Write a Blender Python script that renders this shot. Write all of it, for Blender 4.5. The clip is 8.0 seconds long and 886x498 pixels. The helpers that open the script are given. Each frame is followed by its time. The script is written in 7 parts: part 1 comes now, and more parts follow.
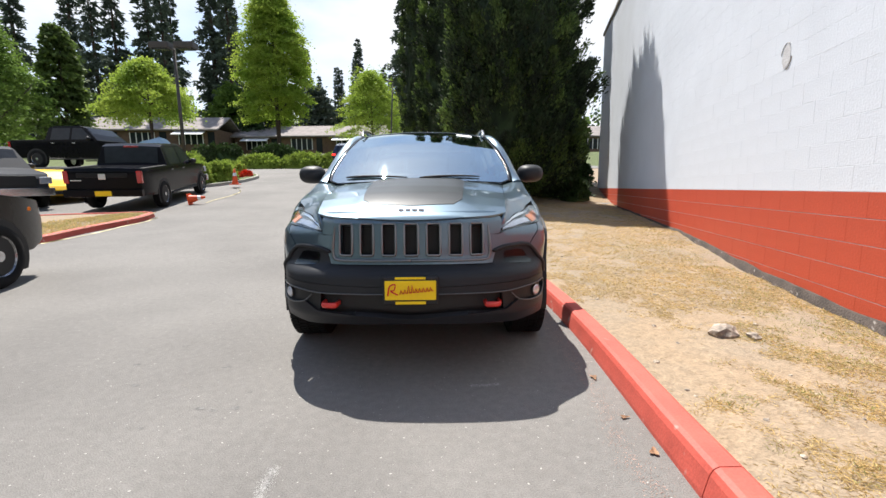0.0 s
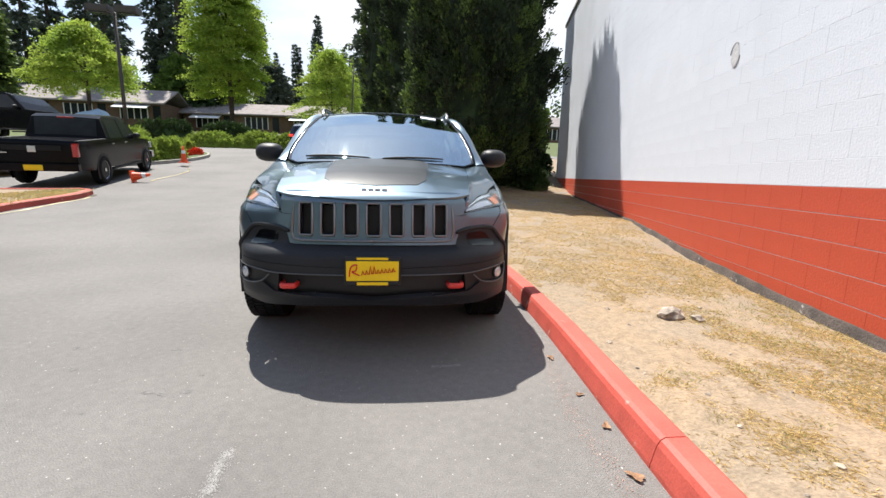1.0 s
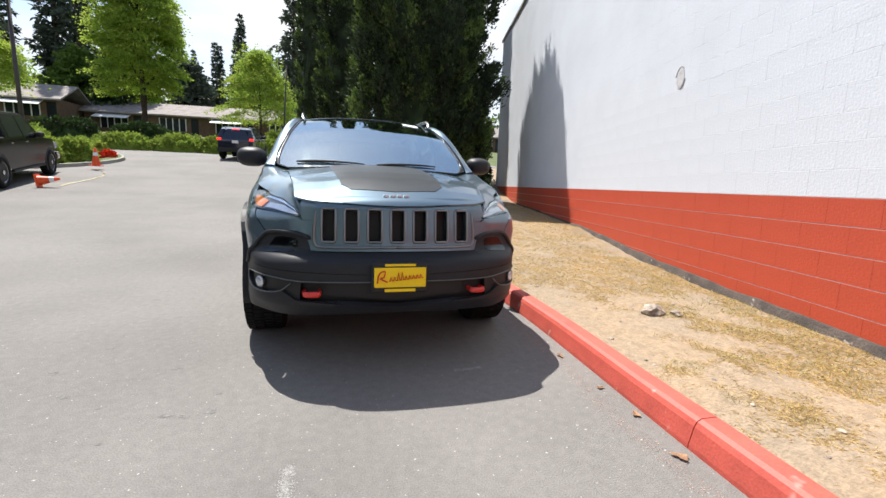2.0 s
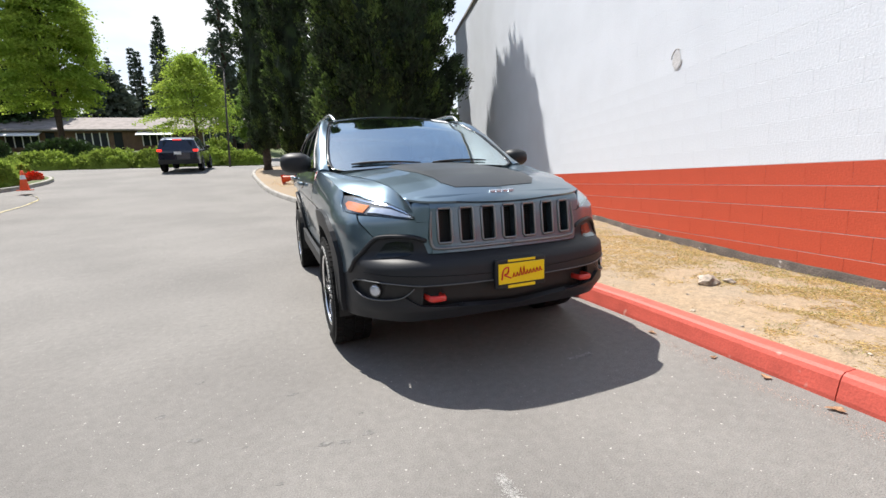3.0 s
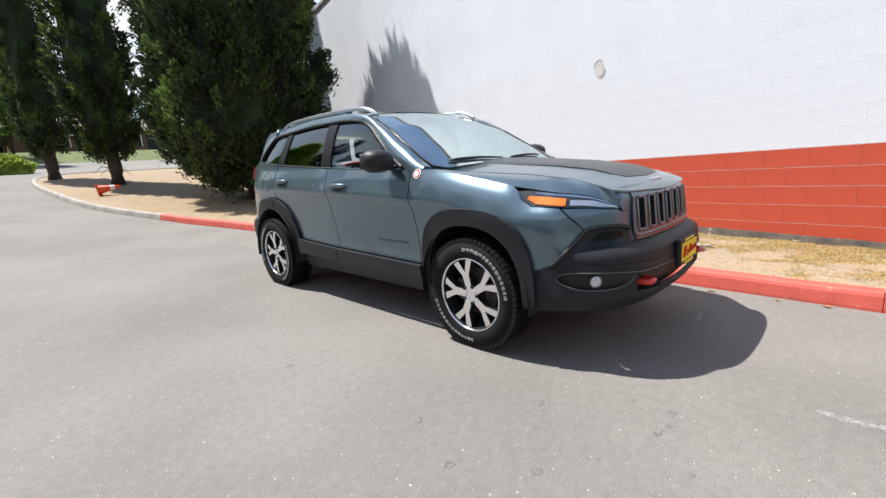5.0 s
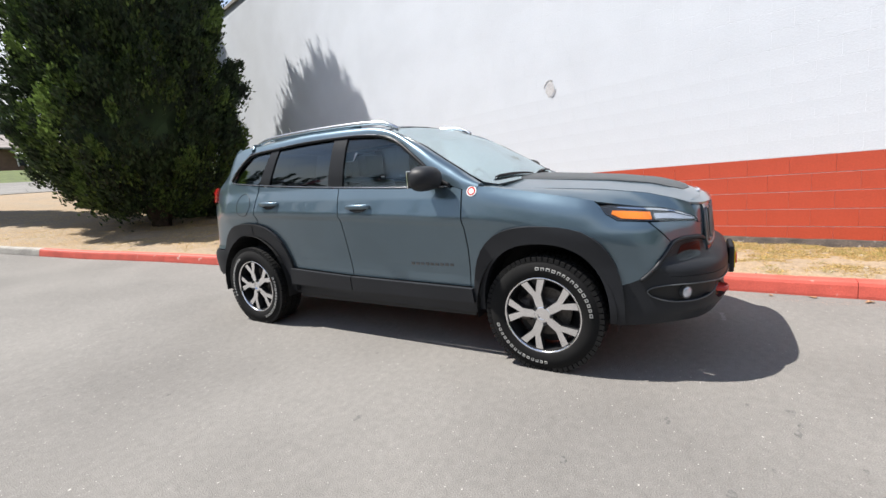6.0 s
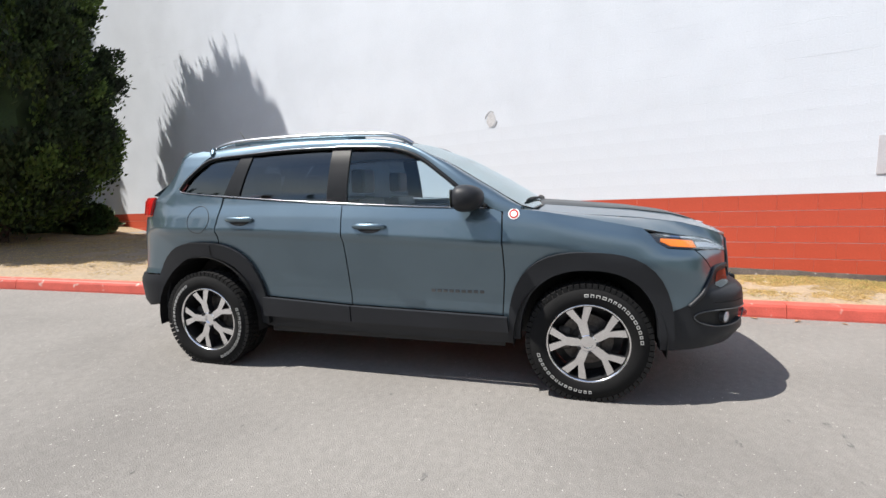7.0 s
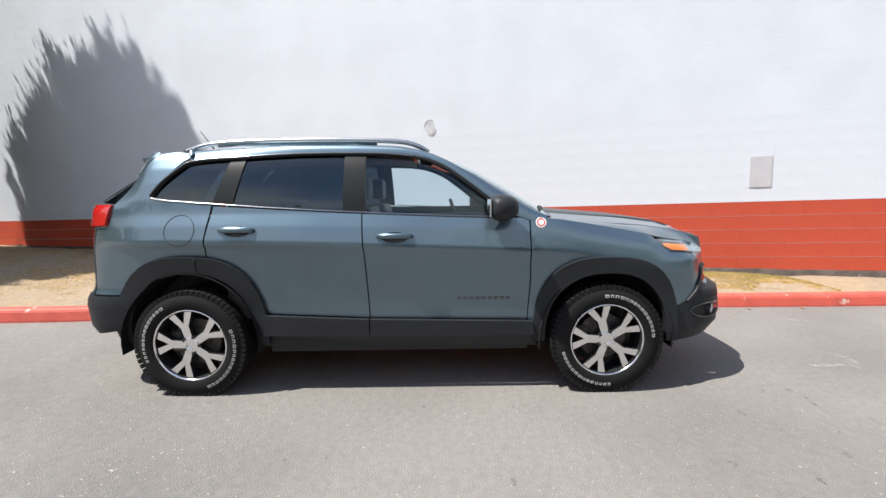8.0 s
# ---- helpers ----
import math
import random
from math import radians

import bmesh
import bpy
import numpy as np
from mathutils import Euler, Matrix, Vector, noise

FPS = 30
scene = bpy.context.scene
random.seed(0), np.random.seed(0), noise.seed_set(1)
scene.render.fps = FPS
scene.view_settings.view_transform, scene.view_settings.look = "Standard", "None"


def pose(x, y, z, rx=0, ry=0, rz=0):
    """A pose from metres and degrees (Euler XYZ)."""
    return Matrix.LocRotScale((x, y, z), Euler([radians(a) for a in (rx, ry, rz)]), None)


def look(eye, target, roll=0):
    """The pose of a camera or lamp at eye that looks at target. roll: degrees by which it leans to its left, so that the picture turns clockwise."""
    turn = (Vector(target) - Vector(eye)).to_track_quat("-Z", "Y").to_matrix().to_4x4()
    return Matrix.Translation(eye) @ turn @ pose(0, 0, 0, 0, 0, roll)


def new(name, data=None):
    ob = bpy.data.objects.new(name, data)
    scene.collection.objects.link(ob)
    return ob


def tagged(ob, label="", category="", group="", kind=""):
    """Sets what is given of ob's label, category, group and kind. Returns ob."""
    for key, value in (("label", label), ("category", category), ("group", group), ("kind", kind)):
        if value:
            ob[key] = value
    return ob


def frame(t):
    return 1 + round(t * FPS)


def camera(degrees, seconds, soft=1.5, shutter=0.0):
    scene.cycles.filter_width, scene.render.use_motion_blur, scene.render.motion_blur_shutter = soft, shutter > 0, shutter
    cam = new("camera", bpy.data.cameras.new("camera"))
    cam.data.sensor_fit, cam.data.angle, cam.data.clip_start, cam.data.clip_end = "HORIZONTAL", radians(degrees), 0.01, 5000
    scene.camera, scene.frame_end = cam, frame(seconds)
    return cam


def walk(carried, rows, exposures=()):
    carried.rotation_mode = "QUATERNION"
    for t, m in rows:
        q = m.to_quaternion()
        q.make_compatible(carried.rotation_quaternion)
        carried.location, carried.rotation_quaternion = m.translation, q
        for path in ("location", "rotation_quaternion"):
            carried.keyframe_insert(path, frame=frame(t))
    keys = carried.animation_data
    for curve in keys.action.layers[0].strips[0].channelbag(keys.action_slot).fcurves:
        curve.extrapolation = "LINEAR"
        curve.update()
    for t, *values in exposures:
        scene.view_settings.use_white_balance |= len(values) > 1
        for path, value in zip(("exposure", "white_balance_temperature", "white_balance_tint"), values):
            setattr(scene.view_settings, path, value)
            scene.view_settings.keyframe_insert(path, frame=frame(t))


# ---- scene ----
cam = camera(91.12, 8.0)
PATH = [
    (0, (0.166, -3.339, 1.186), (0.179, -1.365, 0.866), -0.38),
    (0.5, (0.165, -3.334, 1.158), (0.277, -1.369, 0.801), 1.38),
    (1, (0.148, -3.332, 1.152), (0.345, -1.378, 0.775), 1.52),
    (1.5, (-0.022, -3.321, 1.145), (0.350, -1.387, 0.797), 3.54),
    (1.7, (-0.154, -3.326, 1.132), (0.285, -1.403, 0.806), 2.99),
    (2.8, (-1.040, -3.028, 1.139), (-0.390, -1.175, 0.763), -0.60),
    (3, (-1.225, -2.967, 1.128), (-0.502, -1.136, 0.773), -2.15),
    (3.5, (-1.688, -2.765, 1.145), (-0.769, -1.041, 0.721), -2.83),
    (4, (-2.111, -2.441, 1.176), (-1.142, -0.739, 0.771), -2.15),
    (4.5, (-2.548, -2.142, 1.194), (-1.322, -0.624, 0.752), -2.24),
    (4.7, (-2.692, -1.993, 1.195), (-1.409, -0.520, 0.767), -3.11),
    (5.8, (-3.289, -1.039, 1.245), (-1.632, 0.026, 0.901), -4.48),
    (6, (-3.353, -0.822, 1.272), (-1.670, 0.199, 0.916), -4.73),
    (6.5, (-3.476, -0.314, 1.267), (-1.649, 0.465, 1.026), -2.44),
    (7, (-3.508, 0.171, 1.282), (-1.595, 0.687, 1.011), -1.42),
    (7.5, (-3.527, 0.621, 1.302), (-1.560, 0.898, 1.068), -0.54),
    (8, (-3.638, 1.057, 1.321), (-1.654, 1.060, 1.065), -0.80),
]
walk(cam, [(t, look(eye, target, roll)) for t, eye, target, roll in PATH])

# ---- sky, sun ----
SUN = Vector((-0.213, 0.52, 1.0)).normalized()
world = bpy.data.worlds.new("world")
scene.world = world
scene.view_settings.exposure = 0.83
world.use_nodes = True
wn, wl = world.node_tree.nodes, world.node_tree.links
wn.clear()
sky = wn.new("ShaderNodeTexSky")
sky.sky_type, sky.sun_disc = "NISHITA", False
sky.sun_elevation = math.asin(SUN.z)
sky.sun_rotation = math.atan2(SUN.x, SUN.y) % (2 * math.pi)
sky.air_density, sky.dust_density, sky.ozone_density = 1.0, 0.4, 2.0
wco = wn.new("ShaderNodeTexCoord")
wmap = wn.new("ShaderNodeMapping")
wmap.inputs["Scale"].default_value = (1.6, 1.6, 4.0)
wnoise = wn.new("ShaderNodeTexNoise")
wnoise.inputs["Scale"].default_value, wnoise.inputs["Detail"].default_value = 1.5, 6.0
wramp = wn.new("ShaderNodeValToRGB")
wramp.color_ramp.elements[0].position, wramp.color_ramp.elements[1].position = 0.32, 0.58
wmix = wn.new("ShaderNodeMix")
wmix.data_type = "RGBA"
wmix.inputs[7].default_value = (12.5, 12.7, 13.0, 1)
wbg = wn.new("ShaderNodeBackground")
wbg.inputs["Strength"].default_value = 0.05
wout = wn.new("ShaderNodeOutputWorld")
wl.new(wco.outputs["Generated"], wmap.inputs["Vector"])
wl.new(wmap.outputs["Vector"], wnoise.inputs["Vector"])
wl.new(wnoise.outputs["Fac"], wramp.inputs["Fac"])
# clouds lie thick and white low over the land and thin out overhead
wsep = wn.new("ShaderNodeSeparateXYZ")
wlow = wn.new("ShaderNodeMapRange")
wlow.interpolation_type = "SMOOTHSTEP"
wlow.inputs[1].default_value, wlow.inputs[2].default_value = 0.42, 0.72
wlow.inputs[3].default_value, wlow.inputs[4].default_value = 0.95, 0.14
wthin = wn.new("ShaderNodeMath")
wthin.operation = "MULTIPLY"
wl.new(wco.outputs["Generated"], wsep.inputs[0])
wl.new(wsep.outputs["Z"], wlow.inputs[0])
wl.new(wramp.outputs["Color"], wthin.inputs[0])
wl.new(wlow.outputs[0], wthin.inputs[1])
wl.new(wthin.outputs[0], wmix.inputs[0])
wgain = wn.new("ShaderNodeVectorMath")
wgain.operation = "SCALE"
wgain.inputs["Scale"].default_value = 2.1
wl.new(sky.outputs["Color"], wgain.inputs[0])
wl.new(wgain.outputs[0], wmix.inputs[6])
wl.new(wmix.outputs[2], wbg.inputs["Color"])
wl.new(wbg.outputs["Background"], wout.inputs["Surface"])

sun_data = bpy.data.lights.new("sun", "SUN")
sun_data.energy, sun_data.angle, sun_data.color = 5.0, radians(0.55), (1.0, 0.955, 0.885)
sun = new("sun", sun_data)
sun.matrix_world = look((0, 0, 30), Vector((0, 0, 30)) - SUN)


# ---- materials ----
def mat(name, col, rough=0.6, metal=0.0, var=0.12, scale=6.0, bump=0.0, bscale=80.0, coat=0.0, col2=None, spots=0.0,
        spot_col=(0.02, 0.02, 0.02), spot_scale=30.0, isle=0.0, rvar=0.1, spec=0.5, emit=0.0, thin=0.0, mid=None):
    """A Principled material: two noise scales of colour, roughness variation, fine relief, optional spots and piece-by-piece change."""
    m = bpy.data.materials.new(name)
    m.use_nodes = True
    n, l = m.node_tree.nodes, m.node_tree.links
    b = n["Principled BSDF"]
    co = n.new("ShaderNodeTexCoord")
    big = n.new("ShaderNodeTexNoise")
    big.inputs["Scale"].default_value, big.inputs["Detail"].default_value = scale, 5.0
    fine = n.new("ShaderNodeTexNoise")
    fine.inputs["Scale"].default_value, fine.inputs["Detail"].default_value = bscale, 3.0
    l.new(co.outputs["Object"], big.inputs["Vector"])
    l.new(co.outputs["Object"], fine.inputs["Vector"])
    c2 = col2 or tuple(c * (1 - 2 * var) for c in col)
    mix = n.new("ShaderNodeMix")
    mix.data_type = "RGBA"
    mix.inputs[6].default_value, mix.inputs[7].default_value = (*c2, 1), (*col, 1)
    ramp = n.new("ShaderNodeMapRange")
    ramp.inputs[1].default_value, ramp.inputs[2].default_value = 0.35, 0.62
    l.new(big.outputs["Fac"], ramp.inputs[0])
    l.new(ramp.outputs[0], mix.inputs[0])
    out = mix.outputs[2]
    hsv = n.new("ShaderNodeHueSaturation")
    val = n.new("ShaderNodeMapRange")
    val.inputs[1].default_value, val.inputs[2].default_value = 0.3, 0.7
    val.inputs[3].default_value, val.inputs[4].default_value = 1 - var, 1 + var
    l.new(fine.outputs["Fac"], val.inputs[0])
    l.new(val.outputs[0], hsv.inputs["Value"])
    l.new(out, hsv.inputs["Color"])
    out = hsv.outputs["Color"]
    if mid:
        mn = n.new("ShaderNodeTexNoise")
        mn.inputs["Scale"].default_value, mn.inputs["Detail"].default_value = mid[0], 4.0
        l.new(co.outputs["Object"], mn.inputs["Vector"])
        h3, r3 = n.new("ShaderNodeHueSaturation"), n.new("ShaderNodeMapRange")
        r3.inputs[1].default_value, r3.inputs[2].default_value = 0.32, 0.68
        r3.inputs[3].default_value, r3.inputs[4].default_value = 1 - mid[1], 1 + mid[1]
        l.new(mn.outputs["Fac"], r3.inputs[0])
        l.new(r3.outputs[0], h3.inputs["Value"])
        l.new(out, h3.inputs["Color"])
        out = h3.outputs["Color"]
    if isle:
        geo = n.new("ShaderNodeNewGeometry")
        h2 = n.new("ShaderNodeHueSaturation")
        r2 = n.new("ShaderNodeMapRange")
        r2.inputs[3].default_value, r2.inputs[4].default_value = 1 - isle, 1 + isle
        l.new(geo.outputs["Random Per Island"], r2.inputs[0])
        l.new(r2.outputs[0], h2.inputs["Value"])
        l.new(out, h2.inputs["Color"])
        out = h2.outputs["Color"]
    if spots:
        sp = n.new("ShaderNodeTexNoise")
        sp.inputs["Scale"].default_value, sp.inputs["Detail"].default_value = spot_scale, 2.0
        l.new(co.outputs["Object"], sp.inputs["Vector"])
        cut = n.new("ShaderNodeMapRange")
        cut.inputs[1].default_value, cut.inputs[2].default_value = 0.72 - spots, 0.78 - spots
        l.new(sp.outputs["Fac"], cut.inputs[0])
        mx = n.new("ShaderNodeMix")
        mx.data_type = "RGBA"
        mx.inputs[7].default_value = (*spot_col, 1)
        l.new(cut.outputs[0], mx.inputs[0])
        l.new(out, mx.inputs[6])
        out = mx.outputs[2]
    l.new(out, b.inputs["Base Color"])
    rr = n.new("ShaderNodeMapRange")
    rr.inputs[3].default_value, rr.inputs[4].default_value = max(0.02, rough - rvar * rough), min(1, rough + rvar * rough)
    l.new(big.outputs["Fac"], rr.inputs[0])
    l.new(rr.outputs[0], b.inputs["Roughness"])
    b.inputs["Metallic"].default_value = metal
    b.inputs["Specular IOR Level"].default_value = spec
    b.inputs["Coat Weight"].default_value = coat
    b.inputs["Coat Roughness"].default_value = 0.03
    if bump:
        bp = n.new("ShaderNodeBump")
        bp.inputs["Strength"].default_value, bp.inputs["Distance"].default_value = bump, 0.01
        l.new(fine.outputs["Fac"], bp.inputs["Height"])
        l.new(bp.outputs["Normal"], b.inputs["Normal"])
    if emit:
        l.new(out, b.inputs["Emission Color"])
        b.inputs["Emission Strength"].default_value = emit
    if thin:
        tr = n.new("ShaderNodeBsdfTranslucent")
        l.new(out, tr.inputs["Color"])
        ms = n.new("ShaderNodeMixShader")
        ms.inputs[0].default_value = thin
        l.new(b.outputs[0], ms.inputs[1])
        l.new(tr.outputs[0], ms.inputs[2])
        l.new(ms.outputs[0], n["Material Output"].inputs["Surface"])
    return m


def glass(name, tint, rough=0.0, f0=0.04):
    """A pane: clear or tinted, its gloss rising towards grazing view."""
    m = bpy.data.materials.new(name)
    m.use_nodes = True
    n, l = m.node_tree.nodes, m.node_tree.links
    n.remove(n["Principled BSDF"])
    lw, pw, mr, tr, gl, ms = (n.new("ShaderNode" + k) for k in ("LayerWeight", "Math", "MapRange", "BsdfTransparent", "BsdfGlossy", "MixShader"))
    lw.inputs["Blend"].default_value = 0.5
    pw.operation = "POWER"
    pw.inputs[1].default_value = 4.0
    mr.inputs[3].default_value = f0
    tr.inputs["Color"].default_value = (*tint, 1)
    gl.inputs["Roughness"].default_value = rough
    gl.inputs["Color"].default_value = (0.86, 0.97, 1, 1)
    l.new(lw.outputs["Facing"], pw.inputs[0])
    l.new(pw.outputs[0], mr.inputs[0])
    l.new(mr.outputs[0], ms.inputs[0])
    l.new(tr.outputs[0], ms.inputs[1])
    l.new(gl.outputs[0], ms.inputs[2])
    l.new(ms.outputs[0], n["Material Output"].inputs["Surface"])
    return m


ASPHALT = mat("asphalt", (0.205, 0.195, 0.183), 0.92, mid=(22, 0.08), var=0.22, scale=0.55, bump=0.7, bscale=170, col2=(0.158, 0.150, 0.141), spots=0.024, spot_col=(0.50, 0.48, 0.45), spot_scale=58)
DIRT = mat("dry_lawn_soil", (0.295, 0.218, 0.142), 0.95, var=0.16, scale=1.6, bump=0.8, bscale=70, mid=(19, 0.15), col2=(0.262, 0.208, 0.148), spots=0.05, spot_col=(0.20, 0.145, 0.085), spot_scale=24)
LAWN = mat("green_lawn", (0.10, 0.13, 0.035), 0.95, var=0.2, scale=2, bump=0.6, bscale=40)
STRAW = mat("straw_grass", (0.58, 0.415, 0.175), 0.8, spec=0.2, var=0.12, isle=0.3, scale=2.5, col2=(0.50, 0.38, 0.18), thin=0.4)
GREENGRASS = mat("green_grass", (0.36, 0.36, 0.13), 0.8, spec=0.2, var=0.15, isle=0.3, thin=0.45)
KERBRED = mat("kerb_red_paint", (0.54, 0.092, 0.065), 0.62, var=0.10, scale=5, bump=0.16, bscale=90, spots=0.055, spot_col=(0.55, 0.36, 0.31), spot_scale=7)
CONCRETE = mat("kerb_concrete", (0.36, 0.34, 0.31), 0.9, var=0.14, scale=3, bump=0.5, bscale=70)
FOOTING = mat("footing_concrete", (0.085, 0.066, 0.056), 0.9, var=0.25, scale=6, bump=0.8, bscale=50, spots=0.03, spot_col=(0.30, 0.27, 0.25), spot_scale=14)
WALLWHITE = mat("white_block_paint", (0.655, 0.695, 0.765), 0.62, var=0.03, scale=1.2, bump=0.22, bscale=55)
WALLRED = mat("red_block_paint", (0.51, 0.074, 0.036), 0.55, var=0.07, scale=1.2, bump=0.22, bscale=55)
WALLGREY = mat("patch_grey_paint", (0.53, 0.52, 0.555), 0.6, var=0.04, scale=4, bump=0.2)
PEELED = mat("peeled_paint", (0.61, 0.61, 0.63), 0.8, var=0.1, scale=20, bump=0.8, bscale=60)
STAIN = mat("rust_stain", (0.46, 0.41, 0.39), 0.8, var=0.2, scale=30)
BARK = mat("bark", (0.085, 0.060, 0.045), 0.95, var=0.25, scale=6, bump=1.0, bscale=30)
CYPRESS = mat("cypress_leaf", (0.038, 0.064, 0.020), 0.8, var=0.2, scale=2.2, isle=0.5, thin=0.15, col2=(0.014, 0.024, 0.010))
# lit copy of the cypress leaf: sun on the tufts put into the colour
CYPRESS_LIT = mat("cypress_lit_leaf", (0.12, 0.185, 0.042), 0.7, var=0.2, scale=0.9, isle=0.4, thin=0.3)
MAPLE = mat("maple_leaf", (0.36, 0.45, 0.075), 0.75, spec=0.2, var=0.12, scale=0.5, isle=0.18, thin=0.5, col2=(0.24, 0.36, 0.05))
MIDLEAF = mat("tree_leaf", (0.17, 0.27, 0.055), 0.75, spec=0.2, var=0.15, scale=0.4, isle=0.22, thin=0.35)
FIR = mat("fir_needle", (0.115, 0.148, 0.110), 0.85, spec=0.2, var=0.2, scale=0.3, isle=0.25, thin=0.1)
SHRUB = mat("shrub_leaf", (0.30, 0.40, 0.07), 0.7, spec=0.25, var=0.2, scale=0.8, isle=0.3, thin=0.35)
HEDGE = mat("hedge_leaf", (0.045, 0.085, 0.02), 0.7, var=0.2, scale=0.8, isle=0.5, thin=0.2)
FLOWER = mat("red_flower", (0.75, 0.07, 0.02), 0.6, isle=0.3)
SHINGLE = mat("roof_shingle", (0.30, 0.265, 0.25), 0.9, var=0.15, scale=1.5, bump=0.5, bscale=20)
SIDING = mat("brown_siding", (0.15, 0.09, 0.06), 0.8, var=0.15, scale=2)
TRIMWHITE = mat("white_awning", (0.80, 0.80, 0.80), 0.5, var=0.03)
DARKPANE = mat("house_pane", (0.02, 0.024, 0.03), 0.15, var=0.1, spec=0.25)
ROCK = mat("grey_rock", (0.42, 0.35, 0.285), 0.9, var=0.3, scale=14, bump=0.9, bscale=40)
PALESTONE = mat("pale_stone", (0.45, 0.38, 0.30), 0.9, var=0.1, scale=14, bump=0.6, bscale=40)
LITTER = mat("dry_leaf", (0.40, 0.22, 0.12), 0.8, var=0.3, scale=20)
CONE = mat("cone_orange", (0.85, 0.10, 0.02), 0.5, var=0.06)
CONEWHITE = mat("cone_white_band", (0.8, 0.8, 0.8), 0.4, var=0.05)
PAINT = mat("anvil_paint", (0.126, 0.182, 0.226), 0.35, spec=0.3, metal=0.78, var=0.03, scale=2.5, bscale=900, coat=0.8, rvar=0.05)
CLAD = mat("black_cladding", (0.0195, 0.021, 0.025), 0.50, spec=0.28, var=0.08, scale=3, bump=0.06, bscale=500)
GRILLEGREY = mat("grille_grey", (0.10, 0.105, 0.11), 0.38, metal=0.35, var=0.04, coat=0.3)
SATIN = mat("satin_silver", (0.55, 0.56, 0.58), 0.25, metal=1.0, var=0.03)
CHROME = mat("chrome", (0.85, 0.86, 0.88), 0.07, metal=1.0, var=0.02)
RIMFACE = mat("machined_alloy", (0.84, 0.84, 0.86), 0.17, metal=1.0, var=0.03, scale=20)
RIMDARK = mat("dark_alloy", (0.030, 0.031, 0.034), 0.35, metal=0.4, var=0.05)
BRAKE = mat("brake_iron", (0.16, 0.145, 0.135), 0.5, metal=0.6, var=0.2, scale=30)
TRIMCHROME = mat("trim_chrome", (0.34, 0.35, 0.37), 0.18, metal=1.0, var=0.03)
SLOTRING = mat("slot_ring_satin", (0.22, 0.225, 0.235), 0.32, metal=0.9, var=0.03)
RUBBER = mat("tyre_rubber", (0.0085, 0.0085, 0.009), 0.85, spec=0.25, var=0.15, scale=12, bump=0.15, bscale=200)
TYRELETTER = mat("tyre_white", (0.45, 0.45, 0.44), 0.7, var=0.06)
MATTEBLACK = mat("matte_black", (0.011, 0.011, 0.012), 0.6, var=0.08)
DECAL = mat("hood_decal_black", (0.046, 0.051, 0.055), 0.38, spec=0.20, var=0.05, scale=5)
GLOSSBLACK = mat("gloss_black", (0.012, 0.012, 0.013), 0.15, var=0.05, spec=0.35)
PILLAR = mat("pillar_black", (0.016, 0.017, 0.019), 0.35, var=0.05, spec=0.15)
HOOK = mat("red_hook", (0.62, 0.035, 0.025), 0.35, var=0.05, coat=0.3)
AMBER = mat("amber_lens", (0.80, 0.20, 0.012), 0.55, var=0.05, spec=0.15, coat=0.1)
LENSRED = mat("red_lens", (0.42, 0.012, 0.012), 0.15, var=0.05, coat=0.8)
BRAKELIT = mat("lit_brake_lamp", (0.9, 0.03, 0.02), 0.3, emit=1.2)
REFLECTOR = mat("lamp_reflector", (0.60, 0.63, 0.70), 0.25, metal=0.6, var=0.05, scale=30)
PLATEYELLOW = mat("plate_yellow", (0.90, 0.62, 0.0), 0.4, var=0.03)
PLATERED = mat("plate_red_print", (0.62, 0.02, 0.02), 0.4, var=0.03)
SEAT = mat("seat_leather", (0.028, 0.027, 0.027), 0.5, var=0.1, scale=12, bump=0.1)
LINER = mat("headliner", (0.42, 0.40, 0.37), 0.9, var=0.05)
WHITE = mat("white_sticker", (0.82, 0.82, 0.82), 0.5, var=0.02)
BLACKPAINT = mat("black_car_paint", (0.004, 0.004, 0.006), 0.2, var=0.05, spec=0.12)
GREYPAINT = mat("grey_car_paint", (0.020, 0.018, 0.017), 0.25, var=0.05, spec=0.25)
SILVERPAINT = mat("dark_silver_paint", (0.04, 0.043, 0.050), 0.6, var=0.05, spec=0.06)
NAVYPAINT = mat("navy_car_paint", (0.012, 0.016, 0.035), 0.22, var=0.05, coat=1.0, metal=0.3)
YELLOWPAINT = mat("yellow_car_paint", (0.85, 0.50, 0.0), 0.4, var=0.04, spec=0.2)
CLEAR = glass("clear_glass", (0.88, 0.93, 0.95), f0=0.03)
WSCREEN = glass("windscreen_glass", (0.62, 0.70, 0.70), f0=0.48, rough=0.012)
TINT = glass("privacy_glass", (0.20, 0.23, 0.26), f0=0.08)
LENS = glass("lamp_lens", (0.96, 0.97, 0.98), f0=0.03)
SMOKE = glass("smoked_lens", (0.35, 0.35, 0.38), f0=0.03)
POLE = mat("pole_bronze", (0.05, 0.042, 0.036), 0.5, var=0.1)
TARP = mat("blue_tarp", (0.36, 0.50, 0.66), 0.5, var=0.1, scale=3)


# ---- building helpers ----
def mesh_of(name, verts, faces, materials, index=None, smooth=True):
    me = bpy.data.meshes.new(name)
    me.from_pydata([tuple(v) for v in verts], [], faces)
    for m in materials if isinstance(materials, (list, tuple)) else [materials]:
        me.materials.append(m)
    if smooth:
        me.polygons.foreach_set("use_smooth", [True] * len(me.polygons))
    if index is not None:
        me.polygons.foreach_set("material_index", index)
    me.update()
    return me


